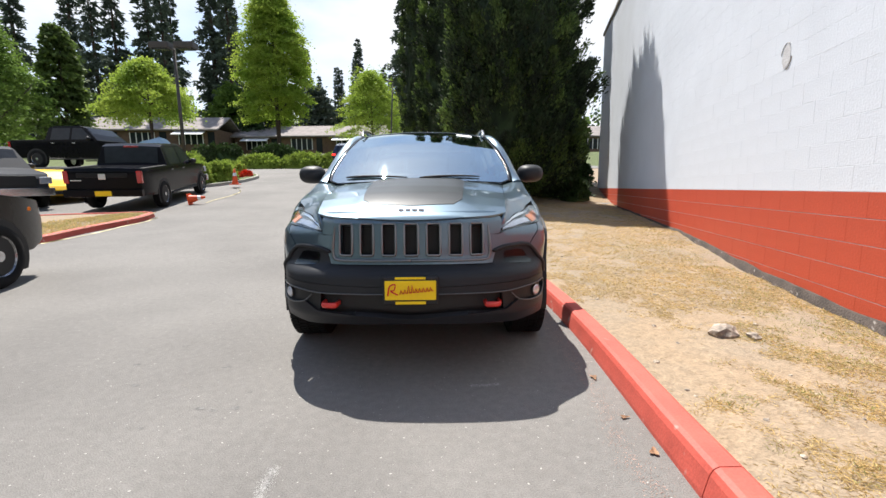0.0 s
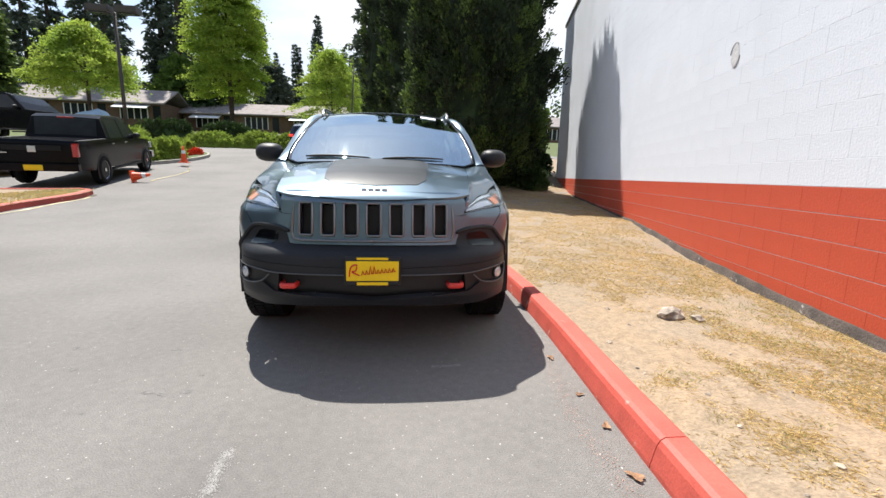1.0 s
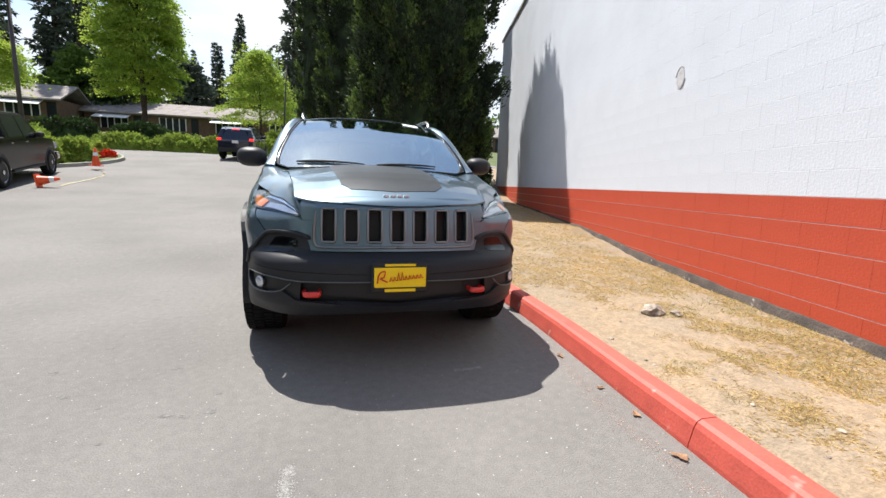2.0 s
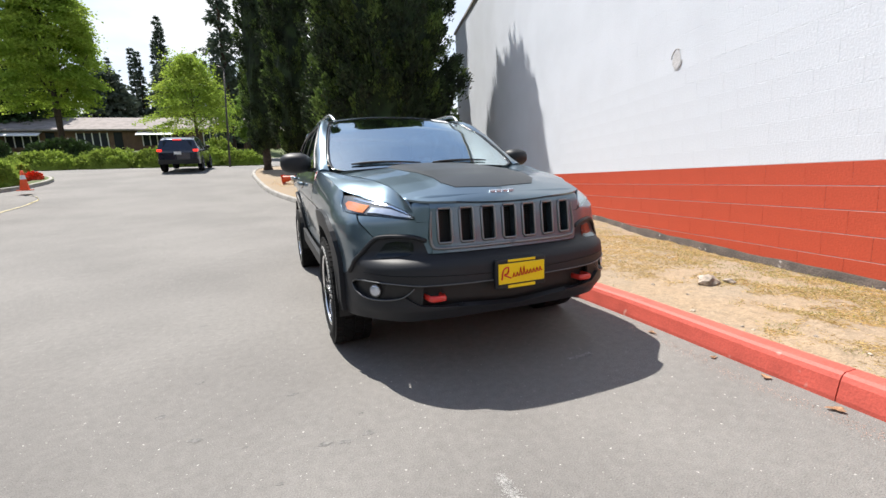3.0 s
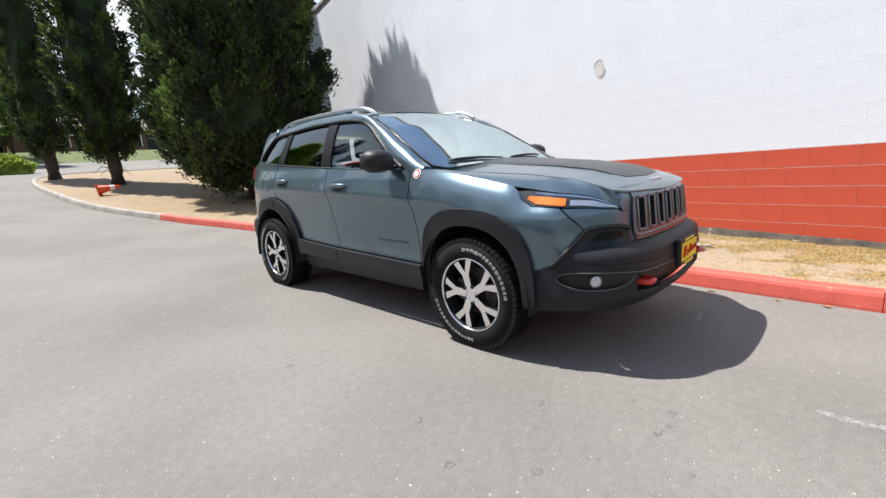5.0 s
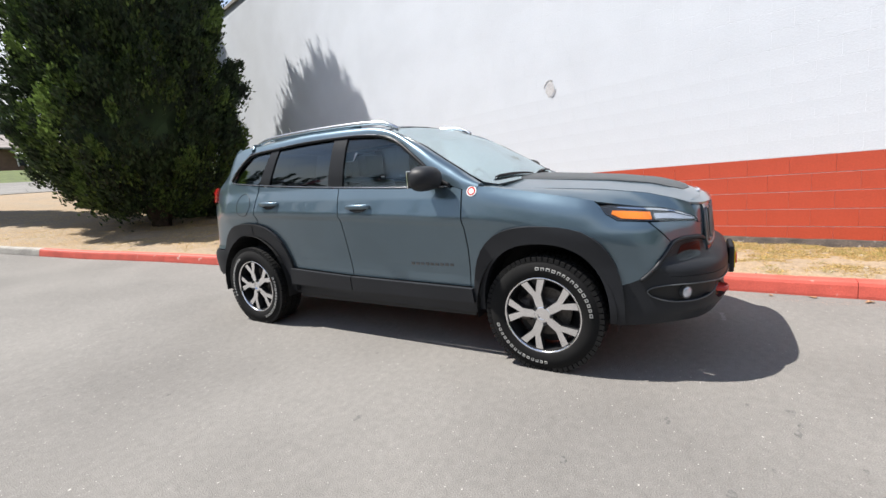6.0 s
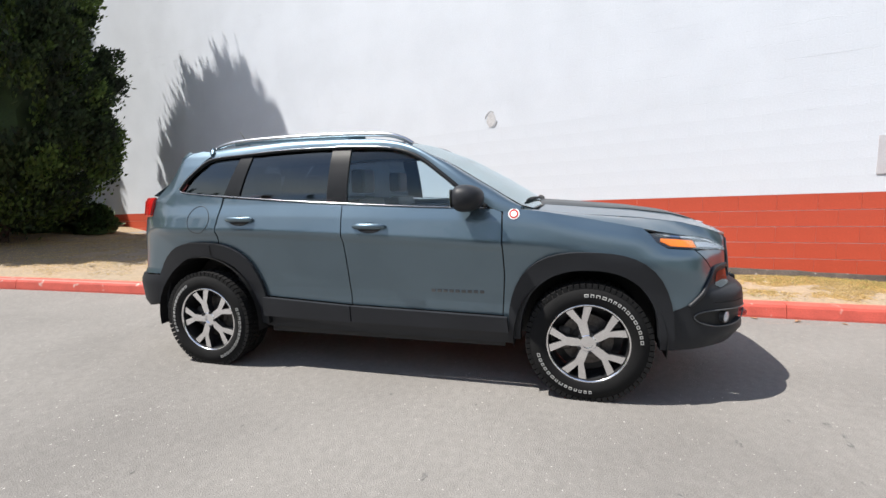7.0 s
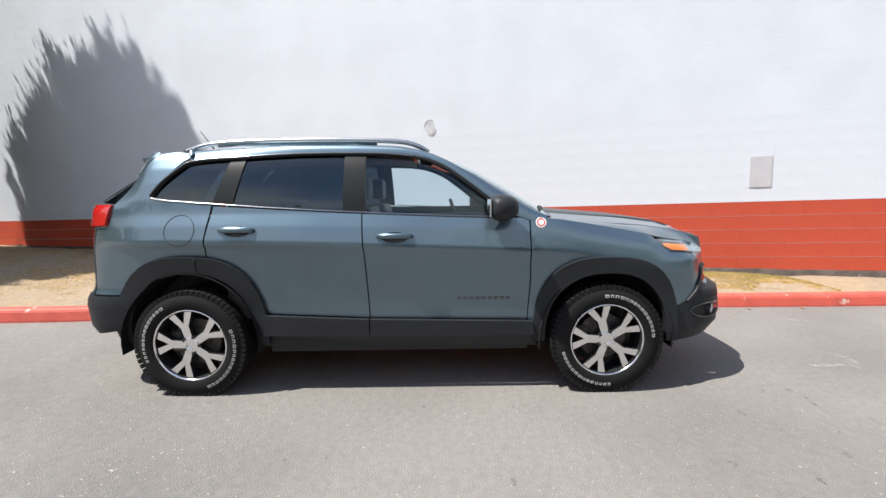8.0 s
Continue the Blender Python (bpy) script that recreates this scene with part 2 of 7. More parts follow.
def part(name, bm, material, parent=None, label="", smooth=False):
    """Links a bmesh as one mesh object under a thing or a part."""
    me = bpy.data.meshes.new(name)
    if smooth:
        for f in bm.faces:
            f.smooth = True
    bm.to_mesh(me)
    bm.free()
    for m in material if isinstance(material, (list, tuple)) else [material]:
        me.materials.append(m)
    return hang(name, me, parent, label)


def hang(name, me, parent=None, label=""):
    ob = new(name, me)
    if parent:
        ob.parent = parent
    if label:
        tagged(ob, label)
    return ob


def box(bm, lo, hi, bevel=0.0, seg=1, m=None):
    """A box between two corners, bevelled, turned by m."""
    c = [(a + b) / 2 for a, b in zip(lo, hi)]
    s = [abs(b - a) for a, b in zip(lo, hi)]
    r = bmesh.ops.create_cube(bm, size=1, matrix=Matrix.Translation(c) @ Matrix.Diagonal((*s, 1)))
    vs = r["verts"]
    if bevel:
        es = list({e for v in vs for e in v.link_edges})
        r = bmesh.ops.bevel(bm, geom=es, offset=bevel, segments=seg, affect="EDGES", profile=0.7)
        vs = r["verts"]
    if m is not None:
        bmesh.ops.transform(bm, matrix=m, verts=vs)
    return vs


def tube(bm, pts, r, n=8, closed=False, flat=1.0):
    """A round bar along points; r a number or one a point."""
    pts = [Vector(p) for p in pts]
    rs = r if isinstance(r, (list, tuple)) else [r] * len(pts)
    rings, k = [], len(pts)
    up = Vector((0, 0, 1))
    for i, p in enumerate(pts):
        a = pts[(i - 1) % k] if (i or closed) else p
        b = pts[(i + 1) % k] if (i < k - 1 or closed) else p
        d = (b - a).normalized()
        s = d.cross(up)
        if s.length < 1e-3:
            s = d.cross(Vector((0, 1, 0)))
        s.normalize()
        t = s.cross(d)
        rings.append([bm.verts.new(p + rs[i] * (math.cos(q) * s + flat * math.sin(q) * t)) for q in (2 * math.pi * j / n for j in range(n))])
    for i in range(k if closed else k - 1):
        for j in range(n):
            bm.faces.new((rings[i][j], rings[i][(j + 1) % n], rings[(i + 1) % k][(j + 1) % n], rings[(i + 1) % k][j]))
    if not closed:
        bm.faces.new(rings[0][::-1])
        bm.faces.new(rings[-1])


def spline(pts, n=6, closed=False):
    """Catmull-Rom through points."""
    p = [np.array(q, float) for q in pts]
    k, out = len(p), []
    for i in range(k if closed else k - 1):
        a, b, c, d = (p[(i + j) % k] if closed else p[min(max(i + j, 0), k - 1)] for j in (-1, 0, 1, 2))
        for j in range(n):
            t = j / n
            out.append(0.5 * (2 * b + (c - a) * t + (2 * a - 5 * b + 4 * c - d) * t * t + (3 * b - a - 3 * c + d) * t ** 3))
    if not closed:
        out.append(p[-1])
    return [tuple(q) for q in out]


def lathe(bm, prof, n=32, axis="x", close=False):
    """Turns a profile of (along, radius) about an axis."""
    rings = []
    for a, r in prof:
        ring = []
        for j in range(n):
            q = 2 * math.pi * j / n
            c, s = r * math.cos(q), r * math.sin(q)
            ring.append(bm.verts.new((a, c, s) if axis == "x" else (c, s, a)))
        rings.append(ring)
    k = len(rings)
    for i in range(k if close else k - 1):
        for j in range(n):
            bm.faces.new((rings[i][j], rings[i][(j + 1) % n], rings[(i + 1) % k][(j + 1) % n], rings[(i + 1) % k][j]))
    return rings


def cut_sheet(outline, us, vs):
    """A flat polygon cut along lines of constant u and v: its points and faces."""
    bm = bmesh.new()
    bm.faces.new([bm.verts.new((u, v, 0)) for u, v in outline])
    for axis, cuts in ((0, us), (1, vs)):
        for c in cuts:
            co, no = [0, 0, 0], [0, 0, 0]
            co[axis], no[axis] = c, 1
            bmesh.ops.bisect_plane(bm, geom=bm.verts[:] + bm.edges[:] + bm.faces[:], plane_co=co, plane_no=no, dist=1e-5)
    bm.normal_update()
    bmesh.ops.triangulate(bm, faces=[f for f in bm.faces if len(f.verts) > 4])
    bm.verts.index_update()
    vs_ = [(v.co.x, v.co.y) for v in bm.verts]
    fs = [[v.index for v in f.verts] for f in bm.faces]
    bm.free()
    return vs_, fs


def shell(name, pts, faces, thick, materials, centre=(0, 1.2, 0.6)):
    """A curved sheet given thickness: front, back and a rim with its own points, front facing away from centre."""
    P = np.array(pts, float)
    N = np.zeros_like(P)
    for f in faces:
        a, b, c = P[f[0]], P[f[1]], P[f[2]]
        N[f] += np.cross(b - a, c - a)
    if (N * (P - np.array(centre))).sum() < 0:
        faces = [f[::-1] for f in faces]
        N = -N
    N /= np.linalg.norm(N, axis=1, keepdims=True) + 1e-12
    B = P - thick * N
    k = len(P)
    edges = {}
    for f in faces:
        for i, a in enumerate(f):
            edges[(a, f[(i + 1) % len(f)])] = True
    rim = [(a, b) for a, b in edges if (b, a) not in edges]
    verts, fs = list(P) + list(B), [list(f) for f in faces] + [[i + k for i in f[::-1]] for f in faces]
    for a, b in rim:
        j = len(verts)
        verts += [P[a], P[b], B[b], B[a]]
        fs.append([j + 1, j, j + 3, j + 2])
    return mesh_of(name, verts, fs, materials)


def mirrored(me, name):
    m2 = me.copy()
    m2.name = name
    m2.transform(Matrix.Diagonal((-1, 1, 1, 1)))
    m2.flip_normals()
    return m2


def steps(a, b, d):
    n = max(1, int(math.ceil((b - a) / d)))
    return [a + (b - a) * i / n for i in range(1, n)]


def smooth01(a, b, x):
    t = min(1, max(0, (x - a) / (b - a)))
    return t * t * (3 - 2 * t)


# ---- ground, kerb, verge, wall ----
RISE_Y = (-400, 2, 5, 9, 12, 15, 20, 23, 27, 37, 44, 56, 90, 400)
RISE_Z = (0, 0, 0.04, 0.2, 0.43, 0.72, 1.25, 1.58, 1.85, 2.4, 3.0, 4.6, 6.0, 6.0)


def ground_z(x, y):
    lot = 0.06 * smooth01(5.0, 8.0, -x) * smooth01(4.5, 9.0, y) * (1 - smooth01(13, 20, y))
    return float(np.interp(y, RISE_Y, RISE_Z)) + lot


def grid_lines(lo, hi, near_lo, near_hi, fine, growth=1.35):
    """Lines that stand close in the middle stretch and ever wider outside it."""
    out = list(np.arange(near_lo, near_hi + 1e-6, fine))
    d, v = fine, near_hi
    while v < hi:
        d *= growth
        v = min(hi, v + d)
        out.append(v)
    d, v = fine, near_lo
    while v > lo:
        d *= growth
        v = max(lo, v - d)
        out.insert(0, v)
    return out


def build_ground():
    xs = grid_lines(-600, 600, -16, 8, 0.5)
    ys = grid_lines(-600, 900, -10, 30, 0.5)
    vs, fs, idx = [], [], []
    for y in ys:
        for x in xs:
            vs.append((x, y, ground_z(x, y)))
    k = len(xs)
    for j in range(len(ys) - 1):
        for i in range(k - 1):
            fs.append((j * k + i, j * k + i + 1, (j + 1) * k + i + 1, (j + 1) * k + i))
            cx, cy = (xs[i] + xs[i + 1]) / 2, (ys[j] + ys[j + 1]) / 2
            idx.append(1 if (cy > 46 or cx < -28 or cx > 12 or cy < -40) else 0)
    ob = new("ground", mesh_of("ground", vs, fs, [ASPHALT, LAWN], idx))
    tagged(ob, "worn light grey asphalt driveway and lot", "ground", kind="structure")


build_ground()

KERB_Y = (-14, -9, -4, -2, 0, 2, 4, 5.5, 7.2, 8.9, 10.0, 11.7, 13.7, 16.8, 19.5, 21.0)
BEND_Y, BEND_R = 21.0, 2.8
KERB_X = (0.95, 1.02, 1.09, 1.13, 1.19, 1.09, 0.89, 0.68, 0.40, 0.03, -0.26, -0.74, -1.22, -1.60, -1.82, -1.80)
kerb_line = spline(list(zip(KERB_X, KERB_Y)), 10)
KLX, KLY = [p[0] for p in kerb_line], [p[1] for p in kerb_line]
WALL_ANGLE = radians(12.516)
WALL_DIR, WALL_N = Vector((math.sin(WALL_ANGLE), math.cos(WALL_ANGLE), 0)), Vector((math.cos(WALL_ANGLE), -math.sin(WALL_ANGLE), 0))
WALL_D = 3.303
WALL_END = 15.6


def kerb_x(y):
    return float(np.interp(y, KLY, KLX))


def wall_u(y):
    return (y + WALL_D * math.sin(WALL_ANGLE)) / math.cos(WALL_ANGLE)


def wall_x(y):
    return WALL_D * math.cos(WALL_ANGLE) + wall_u(y) * math.sin(WALL_ANGLE)


def wall_foot(u):
    return float(np.interp(u, (-12, 1, 2.6, 4.8, 9, 12, 20), (0.09, 0.08, 0.11, 0.24, 0.29, 0.30, 0.9)))


def verge_z(x, y):
    k, w = kerb_x(y) + 0.14, wall_x(y)
    t = min(1, max(0, (x - k) / max(0.2, w - k)))
    lo, hi = ground_z(k, y) + 0.105, wall_foot(wall_u(y))
    if y > 9:
        hi = hi * (1 - smooth01(9, 16, y)) + (ground_z(k, y) + 0.15) * smooth01(9, 16, y)
    b = lo + (hi - lo) * t
    n = 0.035 * noise.noise((x * 0.9, y * 0.9, 3.0)) + 0.018 * noise.noise((x * 3.1, y * 3.1, 7.0)) + 0.008 * noise.noise((x * 9, y * 9, 1.0))
    return b + n * min(1, 6 * t + 0.1) + 0.03 * math.sin(math.pi * t)


def build_verge():
    ys = list(np.arange(-14, 16, 0.12)) + list(np.arange(16, 21.01, 0.25))
    vs, fs, nx = [], [], 44
    for y in ys:
        k = kerb_x(y) + 0.13
        w = wall_x(y) + 0.05 if wall_u(y) < WALL_END else wall_x(WALL_END * math.cos(WALL_ANGLE) - 0.7) + 4.0
        for i in range(nx):
            x = k + (w - k) * i / (nx - 1)
            vs.append((x, y, verge_z(x, y)))
    for j in range(len(ys) - 1):
        for i in range(nx - 1):
            fs.append((j * nx + i, j * nx + i + 1, (j + 1) * nx + i + 1, (j + 1) * nx + i))
    ob = new("verge", mesh_of("verge", vs, fs, DIRT))
    tagged(ob, "strip of dry bare soil between kerb and painted wall", "verge", kind="structure")
    # the rounded far end beside the cross street
    vs, fs = [], []
    cx, cy, n = kerb_x(BEND_Y) + BEND_R, BEND_Y, 18
    for j in range(n + 1):
        q = math.pi - j * (math.pi / 2) / n
        for i in range(6):
            r = (BEND_R - 0.1) * i / 5
            x, y = cx + r * math.cos(q), cy + r * math.sin(q)
            vs.append((x, y, ground_z(x, y) + 0.11))
    for j in range(n):
        for i in range(5):
            fs.append((j * 6 + i, j * 6 + i + 1, (j + 1) * 6 + i + 1, (j + 1) * 6 + i))
    j = len(vs)
    for x, y in ((cx, BEND_Y), (12.0, BEND_Y), (12.0, BEND_Y + BEND_R - 0.1), (cx, BEND_Y + BEND_R - 0.1)):
        vs.append((x, y, ground_z(x, y) + 0.11))
    fs.append((j, j + 1, j + 2, j + 3))
    ob = new("verge", mesh_of("verge_corner", vs, fs, DIRT))
    tagged(ob, "rounded corner of dry lawn beside the street", "verge", kind="structure")


build_verge()


def kerb_run(owner, line, lengths, height, width, paint, inward=1):
    """Kerb stones laid along a line, each a bevelled bar of its own with open joints."""
    P = [Vector((x, y, 0)) for x, y in line]
    acc = [0.0]
    for a, b in zip(P, P[1:]):
        acc.append(acc[-1] + (b - a).length)
    s0, i = 0.0, 0
    while s0 < acc[-1] - 0.3:
        s1 = min(acc[-1], s0 + lengths[i % len(lengths)])
        bm = bmesh.new()
        n = max(3, int((s1 - s0) / 0.4))
        rings = []
        for j in range(n + 1):
            s = s0 + 0.0025 + (s1 - s0 - 0.005) * j / n
            x, y = np.interp(s, acc, [p.x for p in P]), np.interp(s, acc, [p.y for p in P])
            x2, y2 = np.interp(s + 0.05, acc, [p.x for p in P]), np.interp(s + 0.05, acc, [p.y for p in P])
            x1, y1 = np.interp(s - 0.05, acc, [p.x for p in P]), np.interp(s - 0.05, acc, [p.y for p in P])
            d = Vector((x2 - x1, y2 - y1, 0)).normalized()
            side = Vector((d.y, -d.x, 0)) * inward
            z = ground_z(x, y)
            jit = 0.004 * noise.noise((x * 2, y * 2, 5))
            prof = ((-0.01, -0.12), (0.0, 0.02), (0.018, height - 0.035), (0.03, height - 0.012), (0.05, height), (width - 0.02, height + 0.002), (width, height - 0.012), (width, -0.12))
            rings.append([bm.verts.new((x + side.x * a, y + side.y * a, z + b + jit)) for a, b in prof])
        for a, b in zip(rings, rings[1:]):
            for q in range(len(a) - 1):
                bm.faces.new((a[q], b[q], b[q + 1], a[q + 1]) if inward < 0 else (a[q], a[q + 1], b[q + 1], b[q]))
        bm.faces.new(rings[0])
        bm.faces.new(rings[-1][::-1])
        bmesh.ops.recalc_face_normals(bm, faces=bm.faces)
        ym = float(np.interp((s0 + s1) / 2, acc, [p.y for p in P]))
        part("kerb_stone", bm, paint(ym), owner)
        s0, i = s1, i + 1


kerb = tagged(new("kerb"), "kerb painted red, bare grey concrete further along", "kerb", kind="structure")
corner = [(kerb_x(BEND_Y) + BEND_R + BEND_R * math.cos(math.pi - q * math.pi / 20), BEND_Y + BEND_R * math.sin(math.pi - q * math.pi / 20)) for q in range(1, 11)]
kerb_run(kerb, kerb_line + corner + [(4, BEND_Y + BEND_R), (12, BEND_Y + BEND_R)], (3.05, 3.0, 2.95, 3.1), 0.135, 0.15, lambda y: KERBRED if y < 9.2 else CONCRETE)


def block_wall():
    """The long wall of painted concrete blocks; the blocks themselves are laid at the end of the file."""
    m = Matrix.Translation(WALL_N * WALL_D) @ Matrix.Rotation(math.atan2(WALL_DIR.y, WALL_DIR.x), 4, "Z") @ Matrix.Rotation(radians(1.163), 4, "Y")
    bm = bmesh.new()
    box(bm, (-12.0, -0.30, -0.6), (WALL_END, -0.004, 6.95))
    wall = part("wall_north", bm, WALLWHITE)
    wall.matrix_basis = m
    tagged(wall, "tall block wall painted white above a red band", "wall", kind="structure")
    bm = bmesh.new()
    box(bm, (-12.05, -0.36, 6.95), (WALL_END + 0.06, 0.05, 7.05), 0.01)
    cap = part("coping", bm, CONCRETE, wall)
    bm = bmesh.new()
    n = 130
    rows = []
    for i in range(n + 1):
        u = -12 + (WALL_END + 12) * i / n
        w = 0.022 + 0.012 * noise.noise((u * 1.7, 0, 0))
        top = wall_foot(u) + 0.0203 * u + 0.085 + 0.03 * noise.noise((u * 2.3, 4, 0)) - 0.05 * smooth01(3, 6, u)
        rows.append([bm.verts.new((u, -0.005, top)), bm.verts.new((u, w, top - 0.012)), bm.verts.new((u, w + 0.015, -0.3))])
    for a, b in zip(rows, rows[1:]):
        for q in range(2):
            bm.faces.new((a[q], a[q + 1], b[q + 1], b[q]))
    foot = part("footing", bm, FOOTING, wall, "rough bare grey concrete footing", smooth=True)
    # utility plate and the peeled patch
    bm = bmesh.new()
    box(bm, (-2.98, 0.000, 1.28), (-2.70, 0.008, 1.717), 0.006, 2)
    part("cover_plate", bm, WALLGREY, wall, "pale grey painted cover plate")
    bm = bmesh.new()
    rim = []
    for j in range(16):
        q = 2 * math.pi * j / 16
        r = 0.085 * (1 + 0.25 * noise.noise((3 * math.cos(q), 3 * math.sin(q), 9)))
        rim.append(bm.verts.new((1.968 + 0.9 * r * math.cos(q), 0.0025, 2.416 + 1.35 * r * math.sin(q))))
    bm.faces.new(rim[::-1])
    part("peeled_patch", bm, PEELED, wall, "small patch of peeled paint")
    bm = bmesh.new()
    for a0, a1, dx in ((0.2, 2.1, 0.0), (3.3, 4.6, 0.0)):
        tube(bm, [(1.968 + 0.10 * math.cos(q), 0.0025, 2.416 + 0.13 * math.sin(q)) for q in np.linspace(a0, a1, 8)], 0.0035, 5, flat=0.6)
    part("rust_mark", bm, STAIN, wall)
    # end wall and back, to close the building
    bm = bmesh.new()
    box(bm, (WALL_END - 0.3, -14, -0.6), (WALL_END, -0.31, 6.95))
    part("end_wall", bm, WALLWHITE, wall)
    bm = bmesh.new()
    box(bm, (-12.0, -14, 6.6), (WALL_END - 0.31, -0.31, 6.7))
    part("roof_slab", bm, CONCRETE, wall)
    return wall


WALL = block_wall()


# ---- the grey sport-utility car ----
# plan of the body at its widest, from the front middle round one side to the rear middle
PLAN = spline([(0, -1.0), (-0.35, -0.982), (-0.60, -0.915), (-0.77, -0.76), (-0.865, -0.52), (-0.905, -0.2), (-0.915, 0.3), (-0.92, 1.2), (-0.92, 2.2),
               (-0.91, 2.75), (-0.88, 3.11), (-0.79, 3.38), (-0.56, 3.505), (-0.25, 3.545), (0, 3.555)], 14)
PU = [0.0]
for _a, _b in zip(PLAN, PLAN[1:]):
    PU.append(PU[-1] + math.hypot(_b[0] - _a[0], _b[1] - _a[1]))
PX, PY = [p[0] for p in PLAN], [p[1] for p in PLAN]


def front_u(x):
    """Plan length at the front for a distance x from the middle."""
    k = [i for i in range(len(PX)) if PY[i] < 0.2]
    return float(np.interp(abs(x), [-PX[i] for i in k], [PU[i] for i in k]))


def rear_u(x):
    k = [i for i in range(len(PX)) if PY[i] > 2.3][::-1]
    return float(np.interp(abs(x), [-PX[i] for i in k], [PU[i] for i in k]))


def side_u(y):
    return float(np.interp(y, PY, PU))


HOOD_Y = (-0.91, -0.895, -0.875, -0.85, -0.80, -0.70, -0.55, -0.3, 0.0, 0.3, 0.6)
HOOD_Z = (0.930, 0.956, 0.977, 0.991, 1.011, 1.046, 1.087, 1.124, 1.152, 1.178, 1.200)


def fender_top(y):
    return float(np.interp(y, (-0.9, -0.75, -0.6, -0.45, -0.3, 0.0, 0.3, 0.6), (0.90, 0.93, 0.98, 1.01, 1.035, 1.09, 1.145, 1.18)))


def inset(u, z):
    """How far the skin lies inside the widest plan at height z."""
    y = float(np.interp(u, PU, PY))
    zs = z - 0.053 * (min(2.4, max(0.3, y)) - 1.0) * max(0.0, 1 - abs(z - 0.95) / 0.3)
    cab = np.interp(zs, (0.2, 0.34, 0.5, 0.56, 0.62, 0.74, 0.86, 0.922, 0.957, 0.985, 1.1, 1.2, 1.3, 1.4, 1.5, 1.58, 1.63, 1.66), (0.12, 0.092, 0.083, 0.083, 0.077, 0.057, 0.036, 0.022, 0.0, -0.003, 0.026, 0.062, 0.083, 0.118, 0.160, 0.205, 0.255, 0.31))
    fen = np.interp(z - fender_top(y), (-0.9, -0.76, -0.6, -0.35, -0.2, -0.1, -0.05, 0.0, 0.03), (0.10, 0.035, 0.012, 0.02, 0.008, 0.025, 0.045, 0.085, 0.12))
    fro = np.interp(z, (0.2, 0.33, 0.42, 0.60, 0.655, 0.678, 0.70, 0.74, 0.95, 0.99, 1.02), (0.15, 0.06, 0.0, 0.0, 0.010, 0.055, 0.095, 0.102, 0.125, 0.155, 0.20))
    rea = np.interp(z, (0.3, 0.45, 0.62, 0.72, 1.0, 1.25, 1.30, 1.55, 1.62), (0.09, 0.015, 0.0, 0.04, 0.055, 0.09, 0.13, 0.42, 0.50))
    s = cab + (fen - cab) * (1 - smooth01(0.0, 0.55, y)) if z < 1.16 else cab
    s = s + (fro - s) * (1 - smooth01(-0.86, -0.55, y))
    # the headlamps lean back
    s = s + 0.55 * max(0.0, z - 0.872) * smooth01(0.56, 0.66, -float(np.interp(u, PU, PX))) * (1 - smooth01(-0.50, -0.25, y))
    return float(s + (rea - s) * smooth01(3.0, 3.36, y))


def skin(u, z, out=0.0):
    """The point of the body's skin at plan length u and height z."""
    x, y = np.interp(u, PU, PX), np.interp(u, PU, PY)
    x2, y2 = np.interp(u + 0.03, PU, PX), np.interp(u + 0.03, PU, PY)
    x1, y1 = np.interp(u - 0.03, PU, PX), np.interp(u - 0.03, PU, PY)
    n = np.array((-(y2 - y1), x2 - x1))
    if u < 0.03:
        n = np.array((0.0, -1.0))
    if u > PU[-1] - 0.03:
        n = np.array((0.0, 1.0))
    n /= np.linalg.norm(n) + 1e-9
    d = out - inset(u, z)
    return (min(0.0, x + n[0] * d), y + n[1] * d, z)


def hood_z(x, y):
    zc = float(np.interp(y, HOOD_Y, HOOD_Z))
    e = abs(x) / 0.68
    dome = 0.012 * (1 - smooth01(0.30, 0.37, abs(x))) * smooth01(-0.85, -0.6, y)
    return zc - 0.05 * e ** 2.2 + dome


def roof_z(x, y):
    zc = float(np.interp(y, (0.2, 0.28, 0.57, 0.86, 1.14, 1.35, 1.6, 2.1, 2.6, 3.0, 3.2), (1.128, 1.180, 1.360, 1.520, 1.628, 1.668, 1.682, 1.690, 1.672, 1.632, 1.60)))
    e = abs(x) / 0.62
    return zc - (0.045 if y > 1.2 else 0.05) * e ** 2.4


class Car:
    """Collects the panels of one side, and builds each with its mirror image."""

    def __init__(self, root):
        self.root = root

    def sheet(self, name, outline, how, material, thick=0.012, du=0.05, dv=0.04, both=True, parent=None, label="", out=0.0):
        us = [p[0] for p in outline]
        vs = [p[1] for p in outline]
        pts, faces = cut_sheet(outline, steps(min(us), max(us), du), steps(min(vs), max(vs), dv))
        if how == "side":
            P = [skin(u, v, out) for u, v in pts]
        elif how == "hood":
            P = [(u, v, hood_z(u, v) + out) for u, v in pts]
        else:
            P = [(u, v, roof_z(u, v) + out) for u, v in pts]
        me = shell(name, P, faces, thick, material)
        obs = [hang(name, me, parent or self.root, label)]
        if both:
            obs.append(hang(name, mirrored(me, name), parent or self.root, label))
        return obs

    def bar(self, name, pts, r, material, n=8, both=True, closed=False, flat=1.0, label="", parent=None):
        bm = bmesh.new()
        tube(bm, pts, r, n, closed, flat)
        bmesh.ops.recalc_face_normals(bm, faces=bm.faces)
        ob = part(name, bm, material, parent or self.root, label, smooth=True)
        obs = [ob]
        if both:
            obs.append(hang(name, mirrored(ob.data, name), parent or self.root, label))
        return obs


